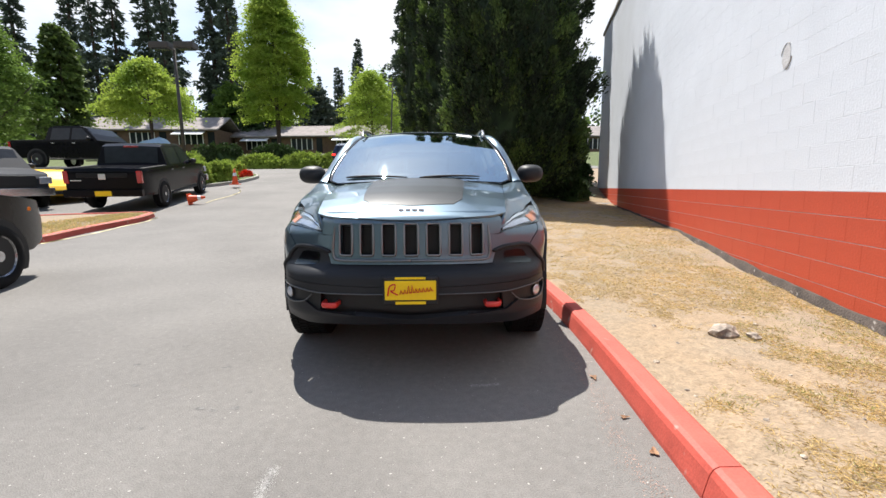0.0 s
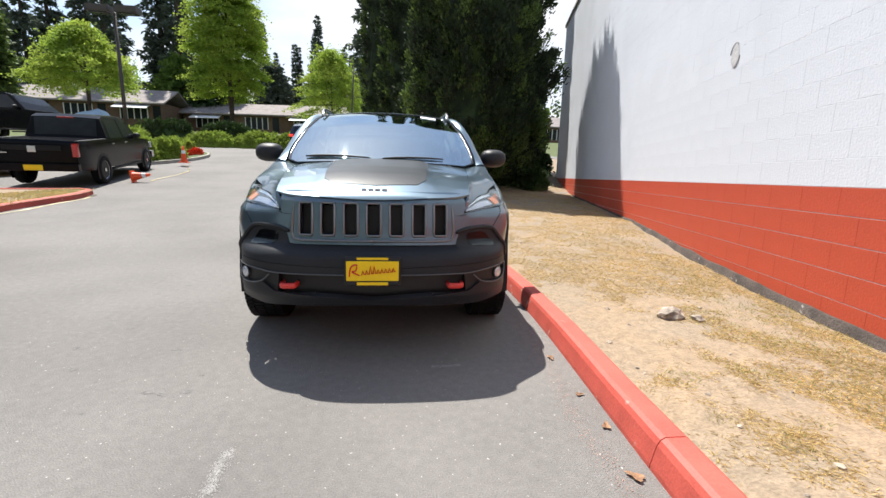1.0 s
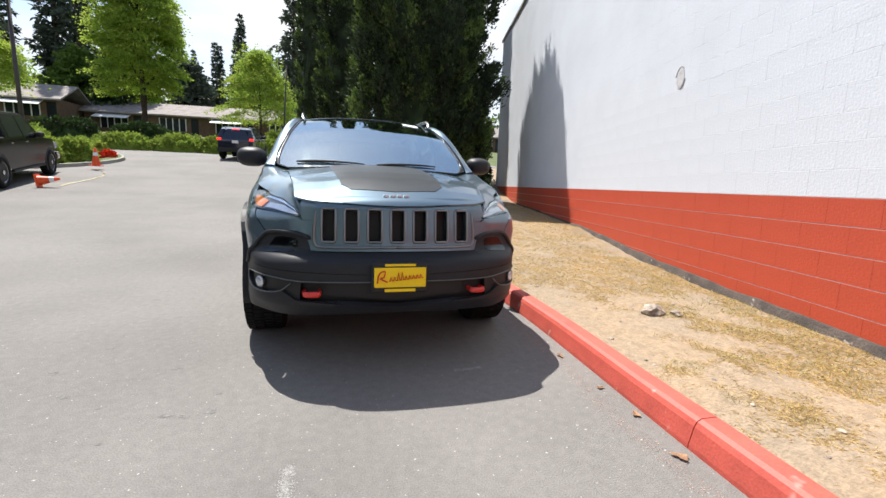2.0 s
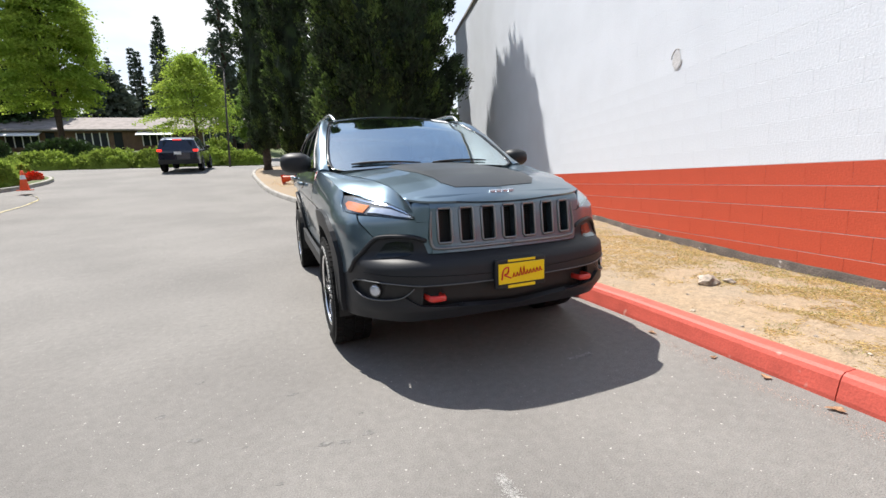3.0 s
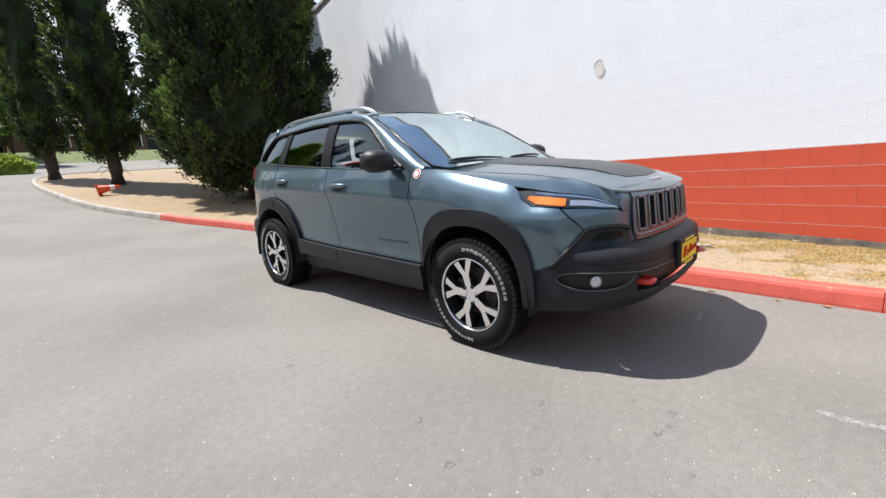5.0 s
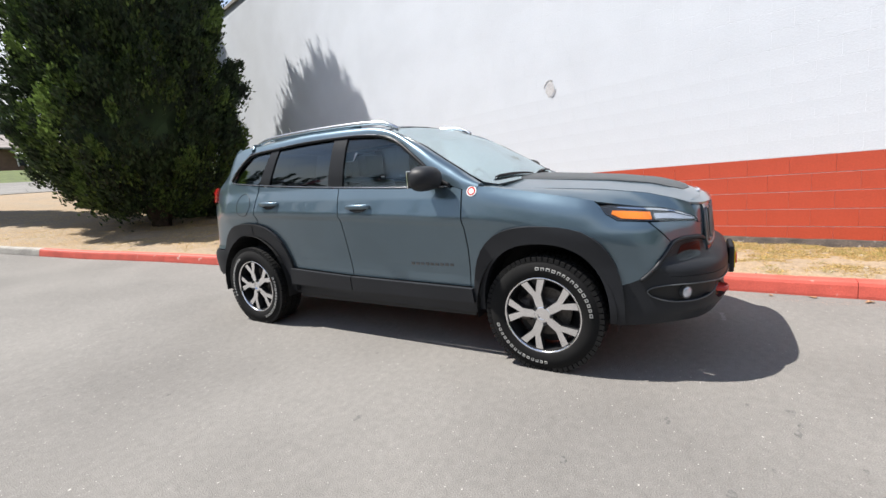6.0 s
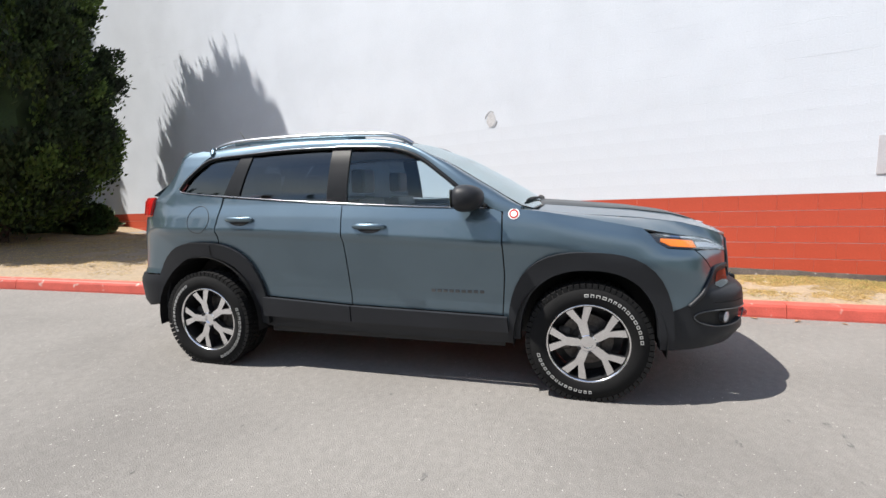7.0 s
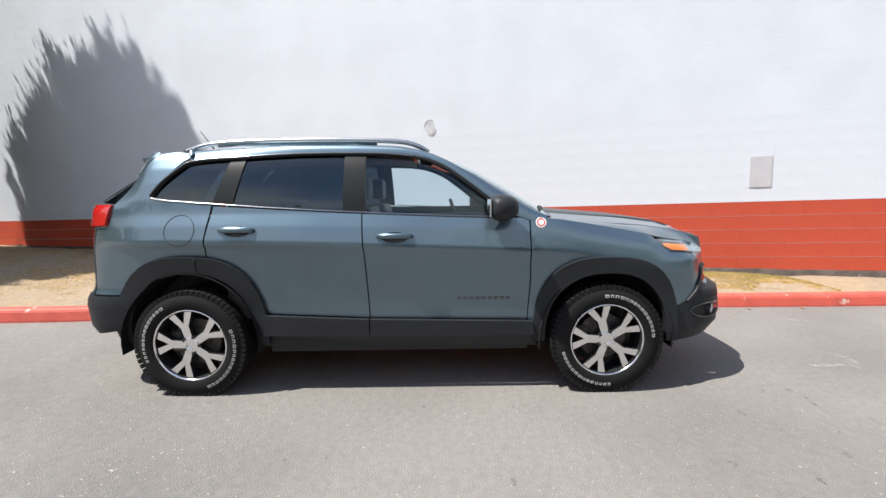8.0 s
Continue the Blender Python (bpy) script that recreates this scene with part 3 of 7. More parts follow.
def arch(cy, cz, ry, rz, p, a0, a1, n=18):
    """Part of a wheel arch, squarer than a circle, as (u, z)."""
    out = []
    for i in range(n + 1):
        q = math.radians(a0 + (a1 - a0) * i / n)
        c, s = math.cos(q), math.sin(q)
        k = (abs(c) ** p + abs(s) ** p) ** (-1 / p)
        out.append((side_u(cy + ry * k * c), cz + rz * k * s))
    return out


def S(pts):
    """(y, z) of the side to (u, z)."""
    return [(side_u(y), z) for y, z in pts]


def F(pts):
    """(x, z) of the front to (u, z)."""
    return [(front_u(x), z) for x, z in pts]


def build_wheel(root, name, m, turn, marks=0):
    """Tyre with blocky tread and raised white marks, machined five-spoke rim, brake. Axis along x, outer face towards -x."""
    w = hang(name, None, root)
    w.matrix_basis = m
    bm = bmesh.new()
    R = 0.362
    prof = [(0.10, 0.225), (0.118, 0.25), (0.122, 0.29), (0.112, 0.335), (0.092, R - 0.012), (0.05, R - 0.006), (-0.05, R - 0.006), (-0.092, R - 0.012), (-0.112, 0.335), (-0.122, 0.29), (-0.118, 0.25), (-0.10, 0.225)]
    lathe(bm, prof, 56, close=True)
    for f in bm.faces:
        f.smooth = True
    bmesh.ops.recalc_face_normals(bm, faces=bm.faces)
    tyre = part("tyre", bm, RUBBER, w, "all-terrain tyre with raised white sidewall marks")
    bm = bmesh.new()
    for k in range(64):
        q = 2 * math.pi * k / 64
        rot = Matrix.Rotation(q, 4, "X")
        for x0, x1, z0, z1, dt in ((-0.113, -0.066, R - 0.026, R + 0.002, 0.0), (-0.058, -0.006, R - 0.012, R + 0.002, 0.5), (0.006, 0.058, R - 0.012, R + 0.002, 0.2), (0.066, 0.113, R - 0.026, R + 0.002, 0.6)):
            vs = box(bm, (x0, -0.0138, z0), (x1, 0.0138, z1))
            if z0 < R - 0.03:
                for v in vs:
                    if abs(v.co.x) > 0.1 and v.co.z > R:
                        v.co.x *= 0.86
            bmesh.ops.transform(bm, matrix=Matrix.Rotation(q + dt * 2 * math.pi / 64, 4, "X"), verts=vs)
    bmesh.ops.recalc_face_normals(bm, faces=bm.faces)
    tagged(part("tread", bm, RUBBER, w), kind="stuff")
    bm = bmesh.new()
    rnd = random.Random(5)
    for a0, a1 in ((85 + marks, 176 + marks), (265 + marks, 343 + marks)):
        a = a0
        while a < a1:
            wd = rnd.choice((3.2, 3.8, 4.4))
            q0, q1 = math.radians(a), math.radians(a + wd)
            for ra, rb, sa, sb in ((0.287, 0.304, q0, q0 + 0.011), (0.287, 0.304, q1 - 0.011, q1), (0.300, 0.304, q0, q1), (0.287, 0.291, q0, q1 if rnd.random() < 0.6 else q0 + 0.02)):
                ring = [(ra, sa), (rb, sa), (rb, sb), (ra, sb)]
                top = [bm.verts.new((-0.1245 + 0.12 * max(0, r - 0.292), r * math.cos(q), r * math.sin(q))) for r, q in ring]
                bot = [bm.verts.new((-0.116, r * math.cos(q), r * math.sin(q))) for r, q in ring]
                bm.faces.new(top)
                for i in range(4):
                    bm.faces.new((top[i], top[(i + 1) % 4], bot[(i + 1) % 4], bot[i]))
            a += wd + 2.3
    bmesh.ops.recalc_face_normals(bm, faces=bm.faces)
    tagged(part("sidewall_print", bm, TYRELETTER, w, "raised white sidewall marks"), kind="stuff")
    bm = bmesh.new()
    lathe(bm, [(-0.100, 0.243), (-0.112, 0.240), (-0.113, 0.233), (-0.104, 0.229), (-0.092, 0.227)], 56)
    bmesh.ops.recalc_face_normals(bm, faces=bm.faces)
    part("rim", bm, RIMFACE, w, "bright machined rim", smooth=True)
    bm = bmesh.new()
    lathe(bm, [(-0.094, 0.227), (-0.03, 0.214), (0.09, 0.212), (0.10, 0.23)], 56)
    bmesh.ops.recalc_face_normals(bm, faces=bm.faces)
    part("rim_barrel", bm, RIMDARK, w, "dark inner barrel of the rim", smooth=True)
    bm = bmesh.new()
    lathe(bm, [(0.03, 0.211), (0.04, 0.15), (0.05, 0.10), (0.05, 0.0)], 40)
    part("rim_back", bm, RIMDARK, w)
    bm = bmesh.new()
    lathe(bm, [(0.012, 0.155), (-0.012, 0.155), (-0.014, 0.09), (-0.03, 0.075), (-0.03, 0.0)], 40)
    part("brake_disc", bm, BRAKE, w, smooth=False)
    bm = bmesh.new()
    box(bm, (-0.035, 0.09, -0.07), (0.03, 0.17, 0.07), 0.012)
    part("brake_caliper", bm, BRAKE, w)

    def prism(bm, poly, x_top, depth, mi, shrink):
        c = np.mean(poly, axis=0)
        top = [bm.verts.new((x_top, y, z)) for y, z in poly]
        bot = [bm.verts.new((x_top + depth, y + (y - c[0]) * shrink, z + (z - c[1]) * shrink)) for y, z in poly]
        f = bm.faces.new(top)
        f.material_index = mi
        for i in range(len(poly)):
            g = bm.faces.new((top[i], top[(i + 1) % len(poly)], bot[(i + 1) % len(poly)], bot[i]))
            g.material_index = 1 - mi

    for k in range(5):
        bm = bmesh.new()
        rot = math.radians(90 + 72 * k + turn)
        polys = [[(-0.023, 0.036), (0.023, 0.036), (0.027, 0.126), (0.0, 0.146), (-0.027, 0.126)]]
        for s in (-1, 1):
            polys.append([(s * 0.027, 0.126), (s * 0.0, 0.146), (s * 0.040, 0.237), (s * 0.085, 0.224)])
        for poly in polys:
            pr = [(y * math.cos(rot - math.pi / 2) - z * math.sin(rot - math.pi / 2), y * math.sin(rot - math.pi / 2) + z * math.cos(rot - math.pi / 2)) for y, z in poly]
            prism(bm, pr, -0.096, 0.05, 0, 0.02)
        bmesh.ops.recalc_face_normals(bm, faces=bm.faces)
        part("spoke", bm, [RIMFACE, RIMDARK], w)
    bm = bmesh.new()
    lathe(bm, [(-0.06, 0.058), (-0.094, 0.054), (-0.099, 0.047), (-0.099, 0.032), (-0.090, 0.032), (-0.090, 0.0)], 28)
    part("centre_cap", bm, RIMFACE, w, smooth=False)
    for k in range(5):
        bm = bmesh.new()
        q = math.radians(126 + 72 * k + turn)
        r = bmesh.ops.create_cone(bm, segments=6, radius1=0.011, radius2=0.010, depth=0.03, cap_ends=True, matrix=Matrix.Translation((-0.092, 0.056 * math.cos(q), 0.056 * math.sin(q))) @ Matrix.Rotation(math.pi / 2, 4, "Y"))
        part("lug_nut", bm, RIMDARK, w)
    return w


def build_suv():
    root = tagged(new("sport_utility_car"), "grey-blue sport-utility car with black cladding, parked beside the red kerb", "car")
    car = Car(root)
    hub_f, hub_r = (0.0, 0.358), (2.719, 0.358)
    # --- side panels ---
    belt = [(0.60, 1.155), (1.0, 1.168), (1.56, 1.195), (2.1, 1.228), (2.5, 1.258), (2.80, 1.285)]
    by, bz = [p[0] for p in belt], [p[1] for p in belt]
    bel = lambda y: float(np.interp(y, by, bz))
    flare_f = arch(*hub_f, 0.452, 0.522, 2.7, 0, 180)
    flare_r = arch(*hub_r, 0.475, 0.555, 2.7, 0, 180)
    # front wing
    top = [(0.50, 1.165), (0.3, 1.144), (0, 1.092), (-0.3, 1.035), (-0.335, 1.006)]
    wing = S([(0.505, 0.49), (0.490, 0.75), (0.500, 0.97), (0.50, 1.163)] + top[1:]) + S([(-0.375, 0.955), (-0.44, 0.918), (-0.60, 0.906)]) + F([(0.787, 0.785), (0.816, 0.715), (0.830, 0.672), (0.843, 0.622)]) + S([(-0.53, 0.585), (-0.452, 0.560)])
    arc = [p for p in flare_f if p[1] > 0.52 or p[0] > side_u(0.0)]
    wing = wing + [p for p in arc[::-1] if side_u(-0.46) < p[0] < side_u(0.47)]
    car.sheet("front_wing", wing, "side", PAINT, dv=0.025)
    # doors
    fd = [(0.512, 0.485)] + [(1.545, 0.510), (1.556, 0.84), (1.572, bel(1.57)), (1.3, bel(1.3)), (1.0, bel(1.0)), (0.72, bel(0.72)), (0.56, 1.158), (0.510, 1.14), (0.508, 0.97), (0.498, 0.75)]
    door_f = car.sheet("front_door", S(fd), "side", PAINT, dv=0.012)
    arc_r = [p for p in flare_r if side_u(2.24) < p[0] < side_u(2.56) and p[1] > 0.55]
    rd = S([(1.553, 0.510), (2.225, 0.545)]) + sorted(arc_r, key=lambda p: p[0]) + S([(2.575, 0.935), (2.565, 1.05), (2.53, 1.255), (2.1, bel(2.1)), (1.580, bel(1.58)), (1.564, 0.84)])
    door_r = car.sheet("rear_door", rd, "side", PAINT, dv=0.012)
    # quarter panel with the broad pillar behind the last window
    arc_q = [p for p in flare_r if side_u(2.59) < p[0] < side_u(3.16) and p[1] > 0.5]
    qp = sorted(arc_q, key=lambda p: p[0]) + S([(3.17, 0.68), (3.24, 0.68)]) + [(rear_u(0.80), 0.68), (rear_u(0.79), 0.95), (rear_u(0.80), 1.12)] + S([(3.25, 1.13), (3.22, 1.27), (3.13, 1.40), (3.105, 1.470), (2.955, 1.603), (2.85, 1.618), (2.70, 1.60), (2.78, 1.545), (2.88, 1.44), (2.955, 1.32), (2.90, 1.296), (2.545, 1.262), (2.575, 1.05), (2.585, 0.94)])
    car.sheet("quarter_panel", qp, "side", PAINT, dv=0.015)
    # the sill under the doors and the black lower cladding
    car.sheet("door_cladding", S([(0.47, 0.385), (1.543, 0.395), (1.545, 0.506), (0.48, 0.480)]), "side", CLAD, thick=0.03, out=0.047, label="black door cladding")
    car.sheet("door_cladding", S([(1.552, 0.395), (2.25, 0.402), (2.235, 0.540), (1.553, 0.506)]), "side", CLAD, thick=0.03, out=0.047, label="black door cladding")
    car.sheet("sill", S([(0.44, 0.295), (2.28, 0.31), (2.25, 0.41), (0.46, 0.388)]), "side", CLAD, thick=0.05, out=-0.01)
    # wheel-arch flares
    for hub, ry, rz, lo0, lo1 in ((hub_f, 0.474, 0.524, -2, 182), (hub_r, 0.497, 0.555, -2, 182)):
        outer = arch(*hub, ry, rz + 0.022, 2.7, lo0, lo1, 26)
        inner = arch(*hub, ry - 0.078, rz - 0.082, 2.35, lo1, lo0, 26)
        car.sheet("arch_flare", outer + inner, "side", CLAD, thick=0.05, du=0.04, dv=0.035, out=0.027, label="black wheel-arch flare")
        yy = hub[0] - 0.07 if hub[0] > 1 else hub[0] + 0.0
        if hub[0] > 1:
            car.bar("flare_joint", [skin(side_u(yy), z, 0.0285) for z in np.linspace(hub[1] + rz - 0.07, hub[1] + rz + 0.015, 5)], 0.003, MATTEBLACK, 5)
        bm = bmesh.new()
        pr = [(q, 0) for q in np.linspace(-8, 188, 22)]
        rings = []
        for q, _ in pr:
            a = math.radians(q)
            c, s = 0.44 * math.cos(a), 0.47 * math.sin(a)
            rings.append([bm.verts.new((x, hub[0] + c, hub[1] + s)) for x in (-0.90, -0.55)])
        for a, b in zip(rings, rings[1:]):
            bm.faces.new((a[0], a[1], b[1], b[0]))
        bm.faces.new([r[1] for r in rings])
        ob = part("wheel_well", bm, MATTEBLACK, root)
        hang("wheel_well", mirrored(ob.data, "wheel_well"), root)
    # --- glass and trims ---
    gf = S([(0.62, 1.14), (1.59, bel(1.55) - 0.03), (1.59, 1.595), (1.40, 1.595), (1.20, 1.56), (1.00, 1.475), (0.84, 1.355), (0.64, 1.185)])
    car.sheet("front_side_window", gf, "side", CLEAR, thick=0.004, out=-0.016)
    gr = S([(1.66, bel(1.69) - 0.03), (2.45, bel(2.42) - 0.03), (2.38, 1.58), (2.0, 1.60), (1.66, 1.60)])
    car.sheet("rear_side_window", gr, "side", TINT, thick=0.004, out=-0.016)
    gq = S([(2.50, 1.235), (2.92, 1.285), (2.93, 1.33), (2.86, 1.44), (2.76, 1.53), (2.70, 1.56), (2.42, 1.585)])
    car.sheet("quarter_window", gq, "side", TINT, thick=0.004, out=-0.016)
    car.sheet("centre_pillar", S([(1.55, bel(1.55) + 0.012), (1.70, bel(1.7) + 0.012), (1.70, 1.575), (1.56, 1.575)]), "side", PILLAR, thick=0.02, out=-0.006)
    car.sheet("rear_pillar", S([(2.41, bel(2.41) + 0.012), (2.54, bel(2.5) + 0.025), (2.45, 1.56), (2.35, 1.56)]), "side", PILLAR, thick=0.02, out=-0.006)
    dlo = [(0.60, 1.165)] + [(y, bel(y) + 0.010) for y in (1.0, 1.5, 2.0, 2.5)] + [(2.90, 1.303), (2.955, 1.325)]
    car.bar("window_trim", [skin(*p, 0.002) for p in S(spline(dlo, 5))], 0.0045, TRIMCHROME, 6, label="bright window trim")
    dtop = [(0.60, 1.17), (0.72, 1.245), (0.90, 1.385), (1.06, 1.495), (1.24, 1.558), (1.5, 1.582), (2.0, 1.586), (2.4, 1.567), (2.70, 1.545), (2.80, 1.49), (2.90, 1.40), (2.955, 1.325)]
    car.bar("window_frame", [skin(*p, 0.0) for p in S(spline(dtop, 6))], [0.015 if p[0] < side_u(1.2) else 0.0125 for p in S(spline(dtop, 6))], PILLAR, 8)
    car.bar("window_trim", [skin(*p, 0.0125) for p in S(spline([(y, z + 0.007) for y, z in dtop if y > 1.2], 6))], 0.0050, TRIMCHROME, 6, label="bright window trim")
    # windscreen pillar and cant rail, ruled between the window frame and the roof
    outer = S(spline([(0.40, 1.128), (0.53, 1.150), (0.66, 1.215), (0.88, 1.385), (1.04, 1.50), (1.23, 1.568), (1.5, 1.592), (2.0, 1.596), (2.4, 1.578), (2.70, 1.556), (2.72, 1.59)], 6))
    O = [skin(*p, 0.0) for p in outer]
    inner_xy = spline([(-0.785, 0.385), (-0.785, 0.50), (-0.765, 0.66), (-0.716, 0.90), (-0.678, 1.08), (-0.642, 1.24), (-0.615, 1.5), (-0.605, 2.0), (-0.595, 2.4), (-0.585, 2.70), (-0.583, 2.74)], 6)
    I = [(x, y, roof_z(x, y) + 0.004) for x, y in inner_xy]
    P, fs, w = [], [], 6
    for a, b in zip(O, I):
        a, b = np.array(a), np.array(b)
        for j in range(w):
            t = j / (w - 1)
            c = a + (b - a) * t
            c[2] += 0.026 * math.sin(math.pi * t)
            c[0] -= 0.020 * math.sin(math.pi * t)
            P.append(tuple(c))
    for i in range(len(O) - 1):
        for j in range(w - 1):
            fs.append([i * w + j, i * w + j + 1, (i + 1) * w + j + 1, (i + 1) * w + j])
    me = shell("roof_pillar", P, fs, 0.02, PAINT)
    hang("roof_pillar", me, root)
    hang("roof_pillar", mirrored(me, "roof_pillar"), root)
    # --- hood, windscreen, roof ---
    hood_edge = spline([(-0.558, -0.776), (-0.578, -0.60), (-0.613, -0.3), (-0.648, 0.0), (-0.688, 0.3), (-0.703, 0.43), (-0.725, 0.52)], 5)
    wing_edge = []
    for x, y in hood_edge:
        t = (y + 0.776) / 1.296
        u = front_u(0.567) + (side_u(0.53) - front_u(0.567)) * t
        yy = float(np.interp(u, PU, PY))
        low_z = np.interp(u, (front_u(0.56), front_u(0.66), front_u(0.76), side_u(-0.55), side_u(-0.43), side_u(-0.3), side_u(0), side_u(0.3), side_u(0.6)), (0.898, 0.930, 0.962, 0.988, 1.006, 1.032, 1.090, 1.142, 1.168))
        wing_edge.append(skin(u, float(low_z), 0.0))
    P, fs, w = [], [], 8
    for a, (x, y) in zip(wing_edge, hood_edge):
        a, b = np.array(a), np.array((x, y, hood_z(x, y) - 0.002))
        for j in range(w):
            t = j / (w - 1)
            c = a + (b - a) * t
            bulge = math.sin(math.pi * t) * (0.035 + 0.065 * smooth01(-0.55, -0.1, y)) * np.linalg.norm(b - a)
            c[2] += 0.75 * bulge
            c[0] -= 0.35 * bulge
            c[1] -= 0.35 * bulge * smooth01(-0.3, -0.6, y) if y < -0.3 else 0
            P.append(tuple(c))
    for i in range(len(wing_edge) - 1):
        for j in range(w - 1):
            fs.append([i * w + j, i * w + j + 1, (i + 1) * w + j + 1, (i + 1) * w + j])
    me = shell("wing_top", P, fs, 0.01, PAINT)
    hang("wing_top", me, root)
    hang("wing_top", mirrored(me, "wing_top"), root)
    edge = [(-0.555, -0.778), (-0.575, -0.60), (-0.61, -0.3), (-0.645, 0.0), (-0.685, 0.3), (-0.70, 0.43)]
    left = spline(edge, 4)
    front = spline([(0.555, -0.778), (0.45, -0.845), (0.25, -0.883), (0, -0.896), (-0.25, -0.883), (-0.45, -0.845), (-0.555, -0.778)], 4)
    rear = [(-0.4, 0.36), (0, 0.32), (0.4, 0.36)]
    hood = car.sheet("hood", left + rear + [(-x, y) for x, y in left[::-1]] + front[1:-1], "hood", PAINT, both=False, dv=0.02)[0]
    dec = [(-0.37, 0.32), (0, 0.30), (0.37, 0.32), (0.355, 0.0), (0.325, -0.42), (0.305, -0.66), (0.25, -0.735), (0, -0.765), (-0.25, -0.735), (-0.305, -0.66), (-0.325, -0.42), (-0.355, 0.0)]
    car.sheet("hood_decal", dec, "hood", DECAL, both=False, parent=hood, out=0.003, thick=0.002, label="matte black anti-glare decal")
    bm = bmesh.new()
    for k in range(4):
        x0 = -0.075 + 0.039 * k
        z = hood_z(0, -0.815)
        box(bm, (x0, -0.828, z - 0.012), (x0 + 0.030, -0.802, z + 0.008), 0.006, 2)
    part("hood_badge", bm, REFLECTOR, hood, "small silver badge")
    ws_in = [(x, y) for x, y in spline([(-0.765, 0.50), (-0.745, 0.66), (-0.696, 0.90), (-0.658, 1.08), (-0.624, 1.24)], 4)]
    ws = ws_in + [(-0.3, 1.275), (0, 1.285), (0.3, 1.275)] + [(-x, y) for x, y in ws_in[::-1]] + [(0.755, 0.40), (0.68, 0.335), (0.4, 0.285), (0, 0.265), (-0.4, 0.285), (-0.68, 0.335), (-0.755, 0.40)]
    car.sheet("windscreen", ws, "roof", WSCREEN, thick=0.005, both=False, out=-0.004)
    # black ceramic border of the windscreen
    bm = bmesh.new()
    tube(bm, [(x, y, roof_z(x, y) - 0.002) for x, y in ws], 0.013, 6, closed=True, flat=0.35)
    part("windscreen_border", bm, GLOSSBLACK, root, smooth=True)
    bm = bmesh.new()
    box(bm, (-0.10, 1.13, 1.545), (0.10, 1.24, 1.60), 0.02)
    part("mirror_sensor", bm, MATTEBLACK, root)
    rl = [(-0.622, 1.265), (-0.608, 1.5), (-0.598, 2.0), (-0.588, 2.4), (-0.578, 2.74)]
    roof = rl + [(-0.57, 2.95), (0.57, 2.95)] + [(-x, y) for x, y in rl[::-1]] + [(0.3, 1.30), (0, 1.31), (-0.3, 1.30)]
    car.sheet("roof", roof, "roof", PAINT, both=False)
    car.sheet("sunroof", [(-0.42, 1.42), (0.42, 1.42), (0.42, 2.05), (-0.42, 2.05)], "roof", GLOSSBLACK, both=False, out=0.003, thick=0.004, label="dark glass sunroof")
    car.sheet("rear_spoiler", [(-0.60, 2.955), (0.60, 2.955), (0.58, 3.12), (0.3, 3.19), (0, 3.20), (-0.3, 3.19), (-0.58, 3.12)], "roof", PAINT, both=False, thick=0.03, out=0.012)
    car.sheet("spoiler_fin", S([(2.966, 1.607), (3.112, 1.479), (3.135, 1.47), (3.125, 1.605), (3.05, 1.618), (2.975, 1.618)]), "side", PAINT, thick=0.02)
    # cowl under the wipers
    bm = bmesh.new()
    rows = [[bm.verts.new((x, y + 0.10 * (abs(x) / 0.7) ** 2, hood_z(x, y) - 0.018 + 0.02 * (y > 0.4))) for x in np.linspace(-0.72, 0.72, 20)] for y in (0.31, 0.38, 0.43)]
    for a, b in zip(rows, rows[1:]):
        for i in range(19):
            bm.faces.new((a[i], a[i + 1], b[i + 1], b[i]))
    part("cowl", bm, MATTEBLACK, root)
    for x0, x1 in ((-0.62, -0.10), (0.0, 0.50)):
        pts = [(x0 + (x1 - x0) * t, 0.290 + 0.11 * (abs(x0 + (x1 - x0) * t) / 0.7) ** 2 + 0.015 * math.sin(3 * t), 0) for t in np.linspace(0, 1, 8)]
        pts = [(x, y, roof_z(x, y) + 0.010) for x, y, _ in pts]
        car.bar("wiper", pts, [0.006, 0.012, 0.012, 0.011, 0.010, 0.009, 0.008, 0.005], MATTEBLACK, 6, both=False)
    # roof rails
    rail = [(-0.60, 1.15, 1.600), (-0.612, 1.23, 1.643), (-0.615, 1.36, 1.672), (-0.615, 1.7, 1.687), (-0.615, 2.1, 1.690), (-0.61, 2.45, 1.684), (-0.605, 2.66, 1.667), (-0.60, 2.82, 1.622)]
    car.bar("roof_rail", spline(rail, 6), 0.015, SATIN, 8, flat=1.1, label="silver roof rail")
    car.bar("rail_web", [(-0.613, y, 1.672 if 1.6 < y < 2.5 else 1.664) for y in np.linspace(1.5, 2.58, 8)], 0.012, PAINT, 6, flat=1.5)
    car.bar("aerial", [(0.0, 2.88, 1.64), (0.0, 2.96, 1.75), (0.0, 3.03, 1.85)], [0.008, 0.005, 0.003], MATTEBLACK, 6, both=False)
    # --- nose ---
    bar_z0, bar_z1 = 0.748, 0.935
    slot = 0.083
    xs = [(-0.393 + 0.131 * i) for i in range(7)]
    grille = hang("grille", None, root, "seven-slot grille in grey frame")
    edges = [-0.472] + [v for x in xs for v in (x - slot / 2, x + slot / 2)] + [0.472]
